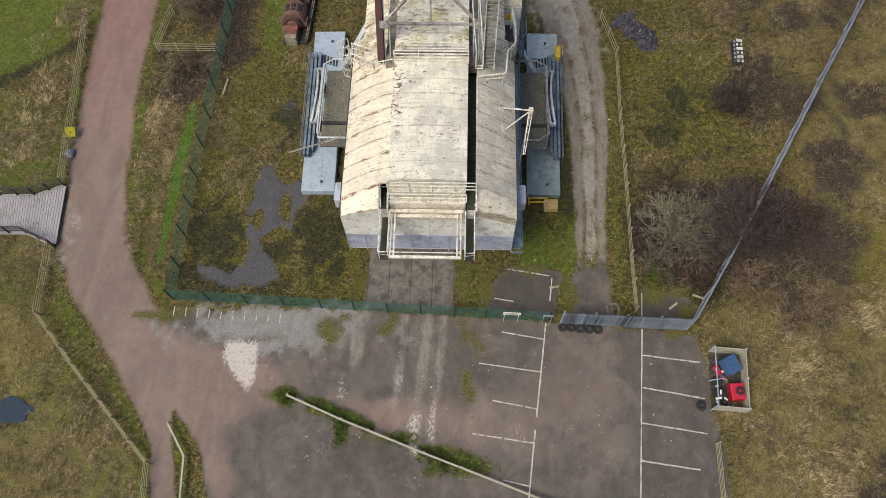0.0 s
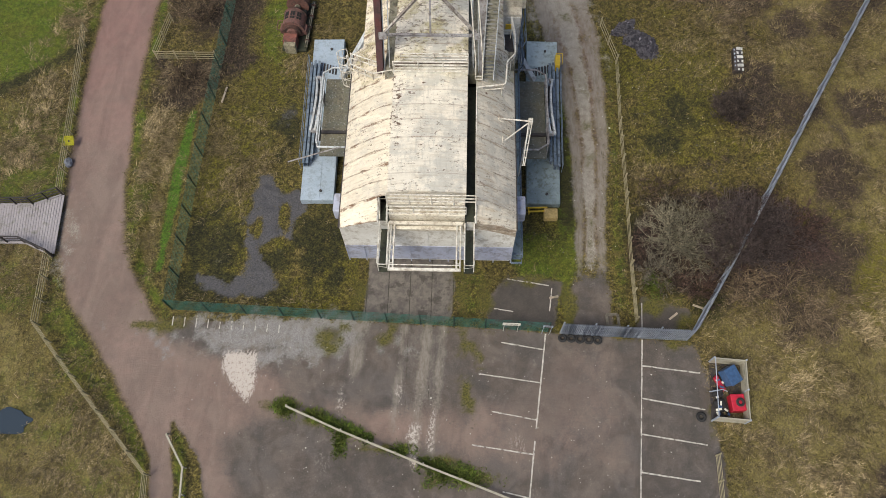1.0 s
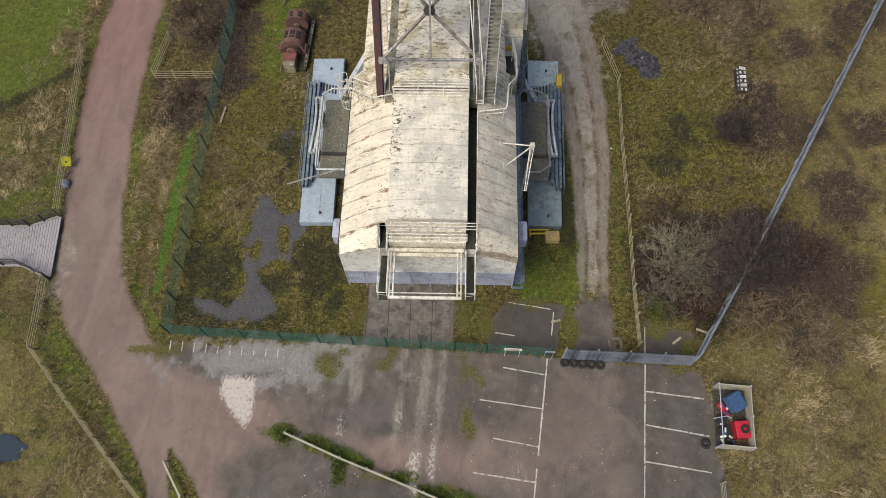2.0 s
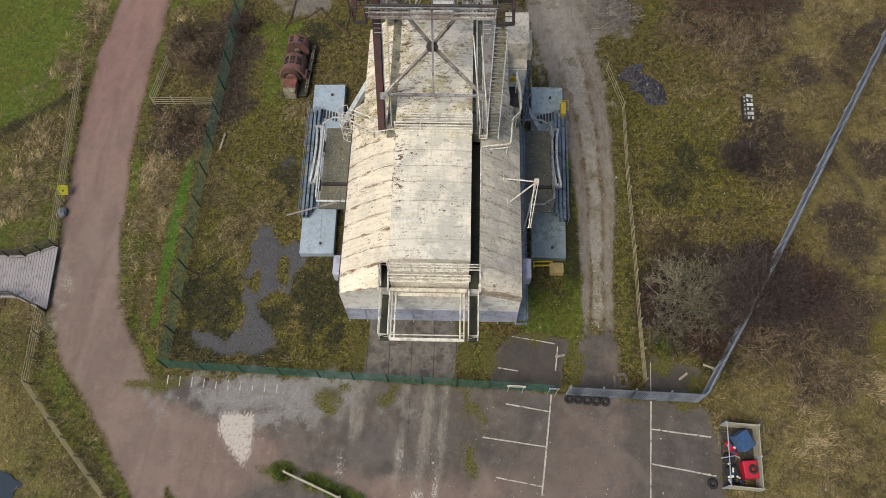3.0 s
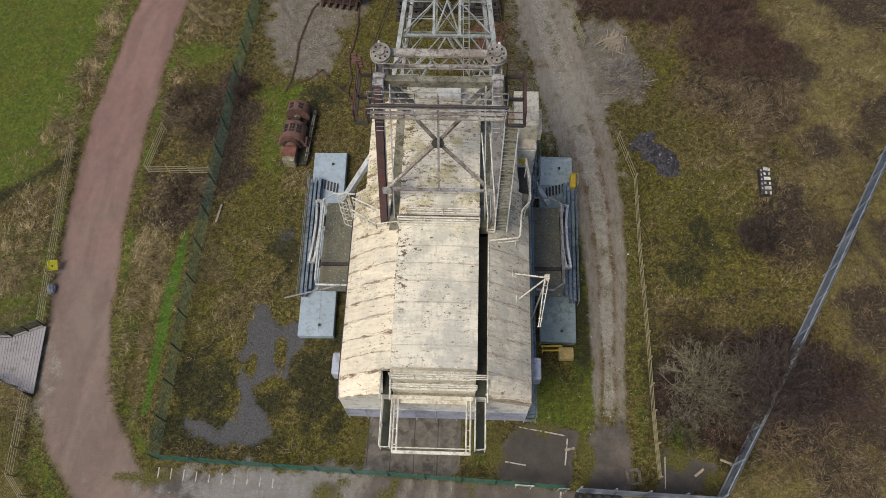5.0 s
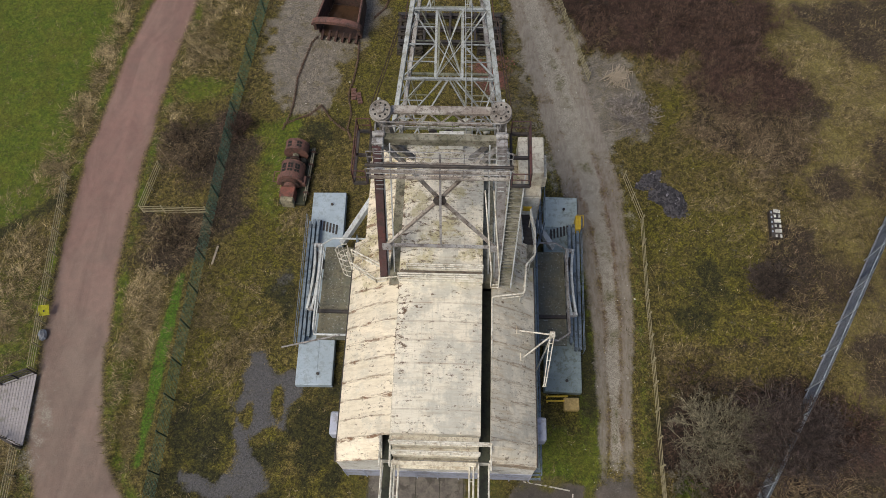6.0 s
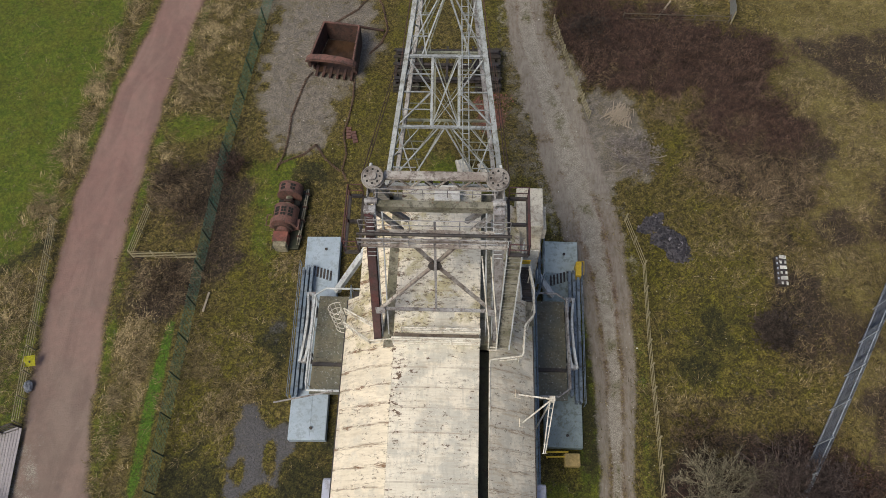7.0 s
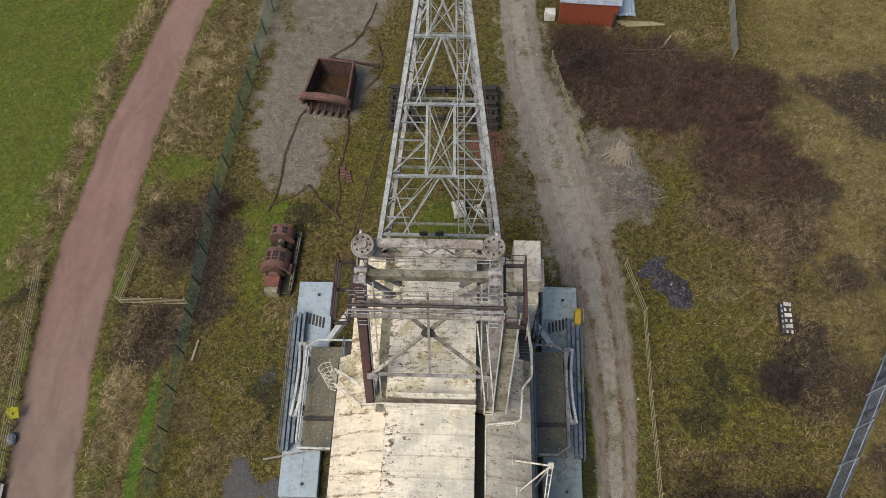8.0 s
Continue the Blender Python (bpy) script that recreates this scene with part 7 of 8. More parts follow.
M["branch"] = wooden("bleached_branch", (0.34, 0.30, 0.26), (0.22, 0.19, 0.16))
M["coal"] = rubble("blue_black_spoil", (0.024, 0.024, 0.034), (0.085, 0.080, 0.095))
M["brick"] = rubble("crushed_red_brick", (0.24, 0.10, 0.08), (0.15, 0.085, 0.07))
rocks("spoil_heap", "low heap of blue black coal spoil on moss", "spoil heap", 17.4, 32.1, 1.65, 1.2, -56, 1150, 0.14, "coal", 0.55)
rocks("spoil_heap", "thin curved ridge of black spoil on grass", "spoil heap", 15.9, 33.9, 1.05, 0.6, 35, 420, 0.12, "coal", 0.25)
rocks("brick_rubble", "patch of crushed red brick rubble under the boom", "rubble", 3.6, 44.6, 1.3, 2.3, 0, 420, 0.07, "brick", 0.12)


def log_pile():
    t = thing("log_pile", "untidy pile of bleached sticks and logs", "log pile", at=pose(14.3, 44.1, 0))
    for k in range(95):
        a = random.gauss(0.9, 0.55)
        x, y = random.gauss(0, 0.5), random.gauss(0, 0.5)
        n = random.uniform(0.7, 1.5)
        z = 0.08 + 0.5 * max(0, 1 - math.hypot(x, y)) * random.random()
        bm = bmesh.new()
        d = Vector((math.cos(a) * n / 2, math.sin(a) * n / 2, random.uniform(-0.08, 0.08)))
        tube(bm, [Vector((x, y, z)) - d, Vector((x, y, z)) + d * 0.1 + Vector((0, 0, 0.02)), Vector((x, y, z)) + d], random.uniform(0.018, 0.04), 5)
        part("stick", bm, "log", t)


log_pile()
for _x, _y, _a, _n in ((16.6, 39.9, 14, 2.4), (14.4, 39.2, 38, 1.8), (13.4, 38.6, 4, 1.5)):
    _t = thing("fallen_branch", "bleached grey branch lying on grey mud", "branch", "fallen branches", at=pose(_x, _y, 0.07, 0, 0, _a))
    _bm = bmesh.new()
    tube(_bm, [(-_n / 2, 0, 0), (-_n / 6, 0.07, 0.03), (_n / 5, -0.04, 0.05), (_n / 2, 0.05, 0)], 0.045, 6)
    tube(_bm, [(0, 0.0, 0.03), (_n * 0.3, _n * 0.16, 0.06)], 0.03, 5)
    part("limb", _bm, "branch", _t)


M["faded_sign"] = painted("faded_white_lettering", (0.66, 0.66, 0.62), (0.42, 0.42, 0.40), (0.10, 0.10, 0.11), 0.3)


def lettered_block():
    """A dark cast block with white painted letters, drawn as bars."""
    t = thing("cast_plate", "dark weathered cast plate with white painted bars", "plate", at=pose(24.5, 29.4, rise_at(24.5, 29.4) - 0.05, 0, 0, -4))
    bm = bmesh.new()
    box(bm, (0.1, 0, 0.3), (0.8, 2.3, 0.6), bevel=0.1)
    part("block", bm, "dark_steel", t)
    for k in range(6):
        y = 1.05 - 0.42 * k
        for dx, w, n in ((-0.17, 0.14, 0.28), (0.17, 0.14, 0.28)) if k % 2 else ((0.0, 0.5, 0.3),):
            bm = bmesh.new()
            box(bm, (0.22 + dx, y, 0.608), (w, n * random.uniform(0.7, 1.0), 0.02), Matrix.Rotation(random.uniform(-0.1, 0.1), 3, "Z"))
            part("painted_bar", bm, "faded_sign", t, "white painted bar")
    for k in range(5):
        bm = bmesh.new()
        box(bm, (-0.2, 0.9 - 0.4 * k, 0.608), (0.1, 0.16, 0.02))
        part("painted_bar", bm, "galv", t, "faded painted bar")


lettered_block()


def deck_bridge():
    t = thing("boardwalk", "grey timber boardwalk flaring out to the gravel path", "boardwalk")
    x = -29.0
    while x > -46:
        k = max(0.0, min(1.0, (x + 31.3) / 2.3))
        top, bot = 15.75 + 0.95 * k, 12.65 - 0.95 * k
        bm = bmesh.new()
        a, b = Vector((x - 0.15, top, 0.3)), Vector((x + 0.22, bot, 0.3))
        beam(bm, a, b, 0.188, 0.05, 0.008)
        part("deck_board", bm, "deck", t)
        x -= 0.205
    for s, pts in ((1, [(-29.3, 16.8), (-31.4, 15.9), (-46, 15.6)]), (-1, [(-28.9, 11.6), (-31.2, 12.6), (-46, 12.5)])):
        bm = bmesh.new()
        for a, b in zip(pts, pts[1:]):
            beam(bm, (*a, 0.16), (*b, 0.16), 0.12, 0.22)
        part("edge_joist", bm, "deck", t)
        r = thing("boardwalk_railing", "black painted timber railing along the boardwalk", "railing", "boardwalk railings")
        ps = along([(*p, 0.3) for p in pts], 1.35)
        for p in ps:
            bm = bmesh.new()
            beam(bm, p - Vector((0, 0, 0.3)), p + Vector((0, 0, 1.05)), 0.1, 0.1)
            part("post", bm, "dark_steel", r)
        for a, b in zip(ps, ps[1:]):
            for z in (0.35, 0.7, 1.05):
                bm = bmesh.new()
                beam(bm, a + Vector((0, 0, z)), b + Vector((0, 0, z)), 0.11 if z > 1 else 0.06, 0.05)
                part("rail", bm, "dark_steel", r)


deck_bridge()


def hut():
    t = thing("store_hut", "red oxide steel store hut with pale corrugated roof", "hut", at=pose(12.35, 59.3, 0, 0, 0, -4))
    bm = bmesh.new()
    box(bm, (0, 0, 1.35), (5.1, 2.4, 2.7), bevel=0.02)
    part("wall", bm, plain("red_oxide_cladding", (0.33, 0.085, 0.045), 0.6, 0.3), t)
    for k in range(26):
        bm = bmesh.new()
        box(bm, (-2.4 + 0.192 * k, -1.205, 1.35), (0.07, 0.03, 2.6))
        part("cladding_rib", bm, M["hut_rib"], t)
    for k in range(27):
        bm = bmesh.new()
        box(bm, (-2.6 + 0.2 * k, 0.0, 2.74 + 0.02 * (k % 2)), (0.2, 2.7, 0.05))
        part("roof_sheet", bm, "galv", t)
    bm = bmesh.new()
    disc(bm, (2.35, -1.35, 0.9), 0.12, 1.8, seg=10)
    part("downpipe", bm, "rust", t)
    t = thing("water_tank", "white square tank beside the store hut", "tank", at=pose(8.95, 58.95, 0))
    bm = bmesh.new()
    box(bm, (0, 0, 0.45), (0.95, 0.8, 0.9), bevel=0.05)
    part("body", bm, "white_wall", t)
    t = thing("tarpaulin", "crumpled pale blue tarpaulin beside the hut", "tarpaulin", at=pose(15.9, 60.6, 0))
    bm = bmesh.new()
    bmesh.ops.create_grid(bm, x_segments=16, y_segments=18, size=1.0)
    for v in bm.verts:
        v.co = Vector((v.co.x * 0.85, v.co.y * 1.5, 0.25 + 0.35 * (1 - v.co.x**2) * (1 - v.co.y**2) + 0.14 * noise.noise(Vector((v.co.x * 5, v.co.y * 2, 1)))))
    part("sheet", bm, plain("blue_tarpaulin", (0.42, 0.52, 0.66), 0.4, 0.4), t)
    for k in range(4):
        tt = thing("plank", "long pale plank on dead grass by the hut", "plank", "planks by the hut", at=pose(16.6 + 0.3 * k, 58.55 - 0.16 * k, 0.06 + 0.03 * k, 0, 0, -2 + 2 * k))
        bm = bmesh.new()
        box(bm, (0, 0, 0), (3.6, 0.18, 0.05), bevel=0.005)
        part("board", bm, "timber", tt)
    tt = thing("plank", "pale plank leaning over the yard rails", "plank", "planks by the hut", at=pose(18.9, 55.6, 0.3, 0, -18, 52))
    bm = bmesh.new()
    box(bm, (0, 0, 0), (2.2, 0.16, 0.05), bevel=0.005)
    part("board", bm, "log", tt)


M["hut_rib"] = plain("red_oxide_rib", (0.31, 0.08, 0.043), 0.6, 0.3)
hut()


def yard_fence():
    """Grey windbreak sheeting on posts at the far yard."""
    t = thing("sheet_fence", "grey sheeted yard fence with timber posts", "fence")
    for (ax, ay), (bx, by) in (((24.9, 54.4), (25.6, 62.5)),):
        bm = bmesh.new()
        n = 12
        rows = []
        for i in range(n + 1):
            k = i / n
            w = 0.08 * math.sin(i * 2.1)
            rows.append([bm.verts.new((ax + (bx - ax) * k + w * 0.5, ay + (by - ay) * k + w, z)) for z in (0.02, 0.75, 1.5)])
        for a, b in zip(rows, rows[1:]):
            for i in range(2):
                bm.faces.new((a[i], b[i], b[i + 1], a[i + 1]))
        bm.normal_update()
        bmesh.ops.solidify(bm, geom=bm.faces[:], thickness=0.02)
        part("sheeting", bm, plain("grey_windbreak", (0.26, 0.27, 0.27), 0.7, 0.35), t)
        for i in range(4):
            bm = bmesh.new()
            x, y = ax + (bx - ax) * i / 3, ay + (by - ay) * i / 3
            beam(bm, (x - 0.1, y - 0.1, 0), (x - 0.1, y - 0.1, 1.6), 0.1, 0.1)
            part("post", bm, "timber", t)


yard_fence()


def signs():
    for x, y, w, label in ((5.75, 6.4, 1.25, "pale blank notice board tied to the mesh fence"), (8.3, 6.28, 0.7, "small grey notice plate on the fence end")):
        t = thing("notice_board", label, "sign", "fence signs", at=pose(x, y, 0, 0, 0, -2))
        bm = bmesh.new()
        box(bm, (0, -0.1, 1.75), (w, 0.03, 0.5 if w > 1 else 0.35), bevel=0.004)
        for q in (-0.4, 0.4):
            beam(bm, (q * w, -0.07, 0), (q * w, -0.07, 1.9), 0.03, 0.03)
        part("panel", bm, "sign" if w > 1 else "galv", t)
        for k in range(2):
            bm = bmesh.new()
            box(bm, (0, -0.12, 1.85 - 0.2 * k), (w * 0.7, 0.006, 0.05))
            part("text_bar", bm, "dark_steel", t, "dark bar of unreadable writing")
    t = thing("concrete_block", "square concrete block with sunken middle", "block", at=pose(13.2, 7.3, 0, 0, 0, 4))
    bm = bmesh.new()
    for a, b in (((-0.4, -0.45), (0.4, -0.45)), ((-0.4, 0.45), (0.4, 0.45)), ((-0.4, -0.45), (-0.4, 0.45)), ((0.4, -0.45), (0.4, 0.45))):
        beam(bm, (*a, 0.04), (*b, 0.04), 0.2, 0.12, 0.02)
    part("frame", bm, "old_concrete", t)
    for x, y, a, n, label in ((17.6, 7.7, 38, 0.8, "broken pale board on dark tarmac"), (9.0, 9.0, 12, 0.7, "broken pale board beside a bay line"), (19.6, 8.4, -20, 1.1, "broken pale board among brambles"), (-17.9, 26.5, 82, 1.6, "pale post lying beside the mesh fence")):
        t = thing("loose_board", label, "board", "loose boards", at=pose(x, y, 0.06, 0, 0, a))
        bm = bmesh.new()
        box(bm, (0, 0, 0), (n, 0.16, 0.05), bevel=0.01)
        part("board", bm, "log", t)


signs()


def fence_panel():
    t = thing("warning_sign", "lime yellow sign tied slantwise to the rail fence", "sign", at=pose(-29.6, 21.4, 0.75, 28, 24, 18))
    bm = bmesh.new()
    box(bm, (0, 0, 0.02), (0.72, 0.78, 0.03), bevel=0.01)
    bmesh.ops.subdivide_edges(bm, edges=bm.edges[:], cuts=2)
    for v in bm.verts:
        v.co.z += 0.05 * noise.noise(v.co * 3)
    part("sheet", bm, plain("lime_yellow_plastic", (0.50, 0.47, 0.02), 0.5, 0.35), t)
    bm = bmesh.new()
    box(bm, (0, -0.05, 0.07), (0.1, 0.16, 0.02))
    part("text_bar", bm, "dark_steel", t, "dark bar of unreadable writing")
    for x in (-0.3, 0.3):
        bm = bmesh.new()
        beam(bm, (x, 0, 0.0), (x, -0.35, -0.7), 0.03, 0.03)
        part("tie", bm, "dark_steel", t)
    t = thing("sack", "grey blue plastic sack slumped against the rail fence", "sack", at=pose(-29.5, 19.7, 0, 0, 0, 20))
    bm = bmesh.new()
    bmesh.ops.create_icosphere(bm, subdivisions=3, radius=0.4)
    for v in bm.verts:
        v.co = Vector((v.co.x * 0.8, v.co.y * 1.1, max(-0.2, v.co.z * 0.6))) * (1 + 0.25 * noise.noise(v.co * 5)) + Vector((0, 0, 0.2))
    part("body", bm, plain("grey_blue_plastic", (0.22, 0.24, 0.29), 0.45, 0.5), t)


fence_panel()


def pond():
    bm = bmesh.new()
    n = 40
    c = bm.verts.new((-29.3, -0.9, -0.12))
    rim = []
    for i in range(n):
        a = 2 * math.pi * i / n
        k = 1 + 0.28 * noise.noise(Vector((2 * math.cos(a), 2 * math.sin(a), 4.2))) + 0.12 * math.sin(5 * a)
        rim.append(bm.verts.new((-29.3 + 1.75 * k * math.cos(a), -0.9 + 0.95 * k * math.sin(a), -0.12)))
    for i in range(n):
        bm.faces.new((c, rim[i], rim[(i + 1) % n]))
    m = Nodes("dark_pond_water")
    m.bsdf.inputs["IOR"].default_value = 1.33
    solo("water", bm, m.done((0.035, 0.05, 0.07), 0.06, 0, m.noise(6), 0.01, 0.15), "small dark pond in rough grass", "pond", kind="structure")


pond()


# ---- plants ----
def stuff(name, verts, faces, material, label, category):
    me = bpy.data.meshes.new(name)
    me.vertices.add(len(verts))
    me.vertices.foreach_set("co", np.asarray(verts, np.float32).ravel())
    n = faces.shape[1]
    me.loops.add(faces.size)
    me.loops.foreach_set("vertex_index", faces.astype(np.int32).ravel())
    me.polygons.add(len(faces))
    me.polygons.foreach_set("loop_start", np.arange(0, faces.size, n, dtype=np.int32))
    me.update(calc_edges=True)
    me.validate()
    me.materials.append(material)
    return tagged(new(name, me), label, category, kind="stuff")


def comb(x, y, seed):
    """The way in which long grass lies at points of the plan."""
    return 2 * np.pi * 1.6 * fbm(x, y, 2.4, seed, 3)


def blades(px, py, rng, per, height, lean, width, spread, wild=0.9, seed=81):
    """Tufts of leaning blades, one triangle each: verts and faces."""
    n = len(px) * per
    bx = np.repeat(px, per) + rng.normal(0, spread, n)
    by = np.repeat(py, per) + rng.normal(0, spread, n)
    bz = np.repeat(zone_at(px, py)[1], per) - 0.02
    tuft = np.repeat(rng.uniform(0.55, 1.3, len(px)), per)
    h = rng.uniform(height[0], height[1], n) * tuft
    lay = np.repeat(comb(px, py, seed) + rng.normal(0, 0.5, len(px)), per)
    a = lay + rng.normal(0, wild, n)
    ln = rng.uniform(lean[0], lean[1], n) * tuft
    w = rng.uniform(width[0], width[1], n)
    c, s = np.cos(a), np.sin(a)
    v = np.empty((n, 3, 3))
    v[:, 0] = np.stack([bx - s * w, by + c * w, bz], 1)
    v[:, 1] = np.stack([bx + s * w, by - c * w, bz], 1)
    v[:, 2] = np.stack([bx + c * ln, by + s * ln, bz + h], 1)
    return v.reshape(-1, 3), np.arange(3 * n).reshape(-1, 3)


def blade_material(name, cols, patch=0.3, low=0.30):
    m = Nodes(name)
    r = m.island()
    c = m.mix(m.ramp(r, 0.0, 0.55), cols[0], cols[1])
    c = m.mix(m.ramp(r, 0.5, 1.0), c, cols[2])
    c = m.mix(m.ramp(m.noise(patch, 4), 0.4, 0.65, 0, 0.55), c, cols[3])
    c = m.mix(1.0, c, m.ramp(m.noise(2.6, 5, 0.7, None, 0.8), 0.36, 0.64, low, 0.74 + low), "MULTIPLY")
    c = m.mix(0.85, c, m.ramp(m.noise(7.0, 4, 0.65, None, 0.8), 0.36, 0.64, 0.5, 1.4), "MULTIPLY")
    return m.done(c, 0.85)


M["straw"] = blade_material("dry_straw_grass", ((0.14, 0.105, 0.045), (0.29, 0.225, 0.115), (0.47, 0.375, 0.225), (0.19, 0.150, 0.065)))
M["tussock"] = blade_material("bleached_tussock_grass", ((0.20, 0.15, 0.075), (0.38, 0.30, 0.165), (0.54, 0.44, 0.27), (0.34, 0.265, 0.15)), 0.5, 0.7)
M["rough"] = blade_material("rough_olive_grass", ((0.052, 0.046, 0.009), (0.132, 0.105, 0.026), (0.275, 0.208, 0.080), (0.115, 0.090, 0.018)))
M["green"] = blade_material("short_green_grass", ((0.044, 0.088, 0.007), (0.090, 0.146, 0.014), (0.160, 0.182, 0.034), (0.125, 0.135, 0.024)), 0.3, 0.5)
M["moss"] = blade_material("yellow_green_moss", ((0.060, 0.055, 0.010), (0.125, 0.112, 0.016), (0.20, 0.175, 0.035), (0.105, 0.090, 0.016)))
M["canes"] = blade_material("bramble_canes", ((0.040, 0.022, 0.017), (0.115, 0.066, 0.050), (0.250, 0.165, 0.128), (0.090, 0.048, 0.041)))
M["brown"] = blade_material("dry_brown_stalks", ((0.052, 0.034, 0.021), (0.140, 0.096, 0.060), (0.270, 0.195, 0.130), (0.102, 0.070, 0.047)))
M["twig"] = blade_material("bare_twigs", ((0.12, 0.105, 0.080), (0.20, 0.178, 0.135), (0.30, 0.265, 0.205), (0.16, 0.135, 0.10)))
M["pale_twig"] = blade_material("bleached_brushwood", ((0.17, 0.150, 0.142), (0.27, 0.240, 0.230), (0.40, 0.36, 0.345), (0.22, 0.195, 0.188)), 0.3, 0.6)
M["pale_olive_twig"] = blade_material("pale_olive_twigs", ((0.095, 0.084, 0.056), (0.165, 0.148, 0.104), (0.265, 0.24, 0.172), (0.125, 0.112, 0.076)), 0.3, 0.7)
M["purple_twig"] = blade_material("purple_brown_twigs", ((0.038, 0.028, 0.026), (0.082, 0.060, 0.056), (0.150, 0.117, 0.106), (0.070, 0.048, 0.048)), 0.3, 0.5)
M["dark_twig"] = blade_material("dark_bare_twigs", ((0.040, 0.030, 0.027), (0.085, 0.064, 0.056), (0.150, 0.115, 0.095), (0.075, 0.050, 0.050)))
M["stalk"] = blade_material("pale_dead_stalks", ((0.11, 0.080, 0.045), (0.24, 0.175, 0.105), (0.38, 0.295, 0.195), (0.17, 0.125, 0.075)))

STRAW = [(-31.3, 39.4, 1.3, 2.6), (-30.7, 45.0, 1.0, 2.4), (-32.0, 33.4, 1.7, 2.2), (-30.0, 52.5, 1.0, 3.5), (-27.7, 58.6, 1.2, 3), (-22.4, 46.6, 2.6, 2.4), (-23, 51, 2.2, 3.5), (-20.5, 57, 2.5, 6), (-22.5, 21.0, 1.3, 4.5), (-22.4, 13.5, 1.0, 4.0), (-32.4, 25, 2.6, 5.5), (-32, 13, 5, 4), (-34, 20, 4.5, 5), (26, 0, 6, 8), (31, 4.5, 6, 5), (25, 7.5, 4, 3), (25.5, 34, 5, 3), (31, 30, 6, 6), (35, 44, 8, 8), (33, -8, 8, 8), (-33, -4, 8, 4), (-24, -3, 4, 5), (-11.5, 32, 1.5, 4), (-15.8, 20.4, 2.6, 4), (-15, 8.4, 4, 0.6), (19, 56, 5, 2.5), (38, 20, 8, 9), (16.2, 19.6, 2.0, 1.4), (21.6, 38.6, 1.8, 2.4)]
TUSSOCKS = [(-31.3, 39.6, 1.0, 2.0), (-31.6, 37.6, 0.9, 1.2), (-30.8, 44.8, 0.9, 2.2), (-32.2, 34.0, 1.2, 1.4), (-31.7, 32.2, 0.7, 0.8), (-30.0, 50.5, 0.8, 2.0), (-29.2, 54.5, 0.9, 2.2), (-27.9, 58.6, 0.9, 1.8), (-21.9, 46.2, 1.8, 1.6), (-23.2, 49.4, 1.3, 2.0), (-21.6, 52.5, 1.6, 2.0), (-20.4, 57, 1.6, 3), (-32.0, 34.4, 0.8, 0.7), (-22.6, 21.0, 1.0, 4.2), (-22.6, 23.8, 1.0, 1.6), (-32.6, 25.0, 1.2, 2.6), (-33.4, 21.8, 1.2, 2.4), (26.5, 3.2, 1.6, 1.2), (27.6, -4.0, 1.6, 1.2), (31.5, 7.0, 1.4, 1.0), (-23.5, 40, 0.9, 0.8), (-22.4, 28.8, 0.8, 0.8)]
STALKS = [(15.5, 48.6, 3.0, 1.4), (19.5, 44.6, 2.4, 1.2), (24.6, 41.0, 2.2, 2.6), (-22.2, 36.0, 1.6, 1.6), (-20.6, 28.2, 1.8, 1.4), (21.0, 10.4, 3.0, 1.6), (24.6, 10.2, 2.4, 2.0), (27.4, 7.6, 2.0, 1.6), (22.4, 38.6, 2.6, 1.8), (25.4, 36.4, 2.6, 2.2)]


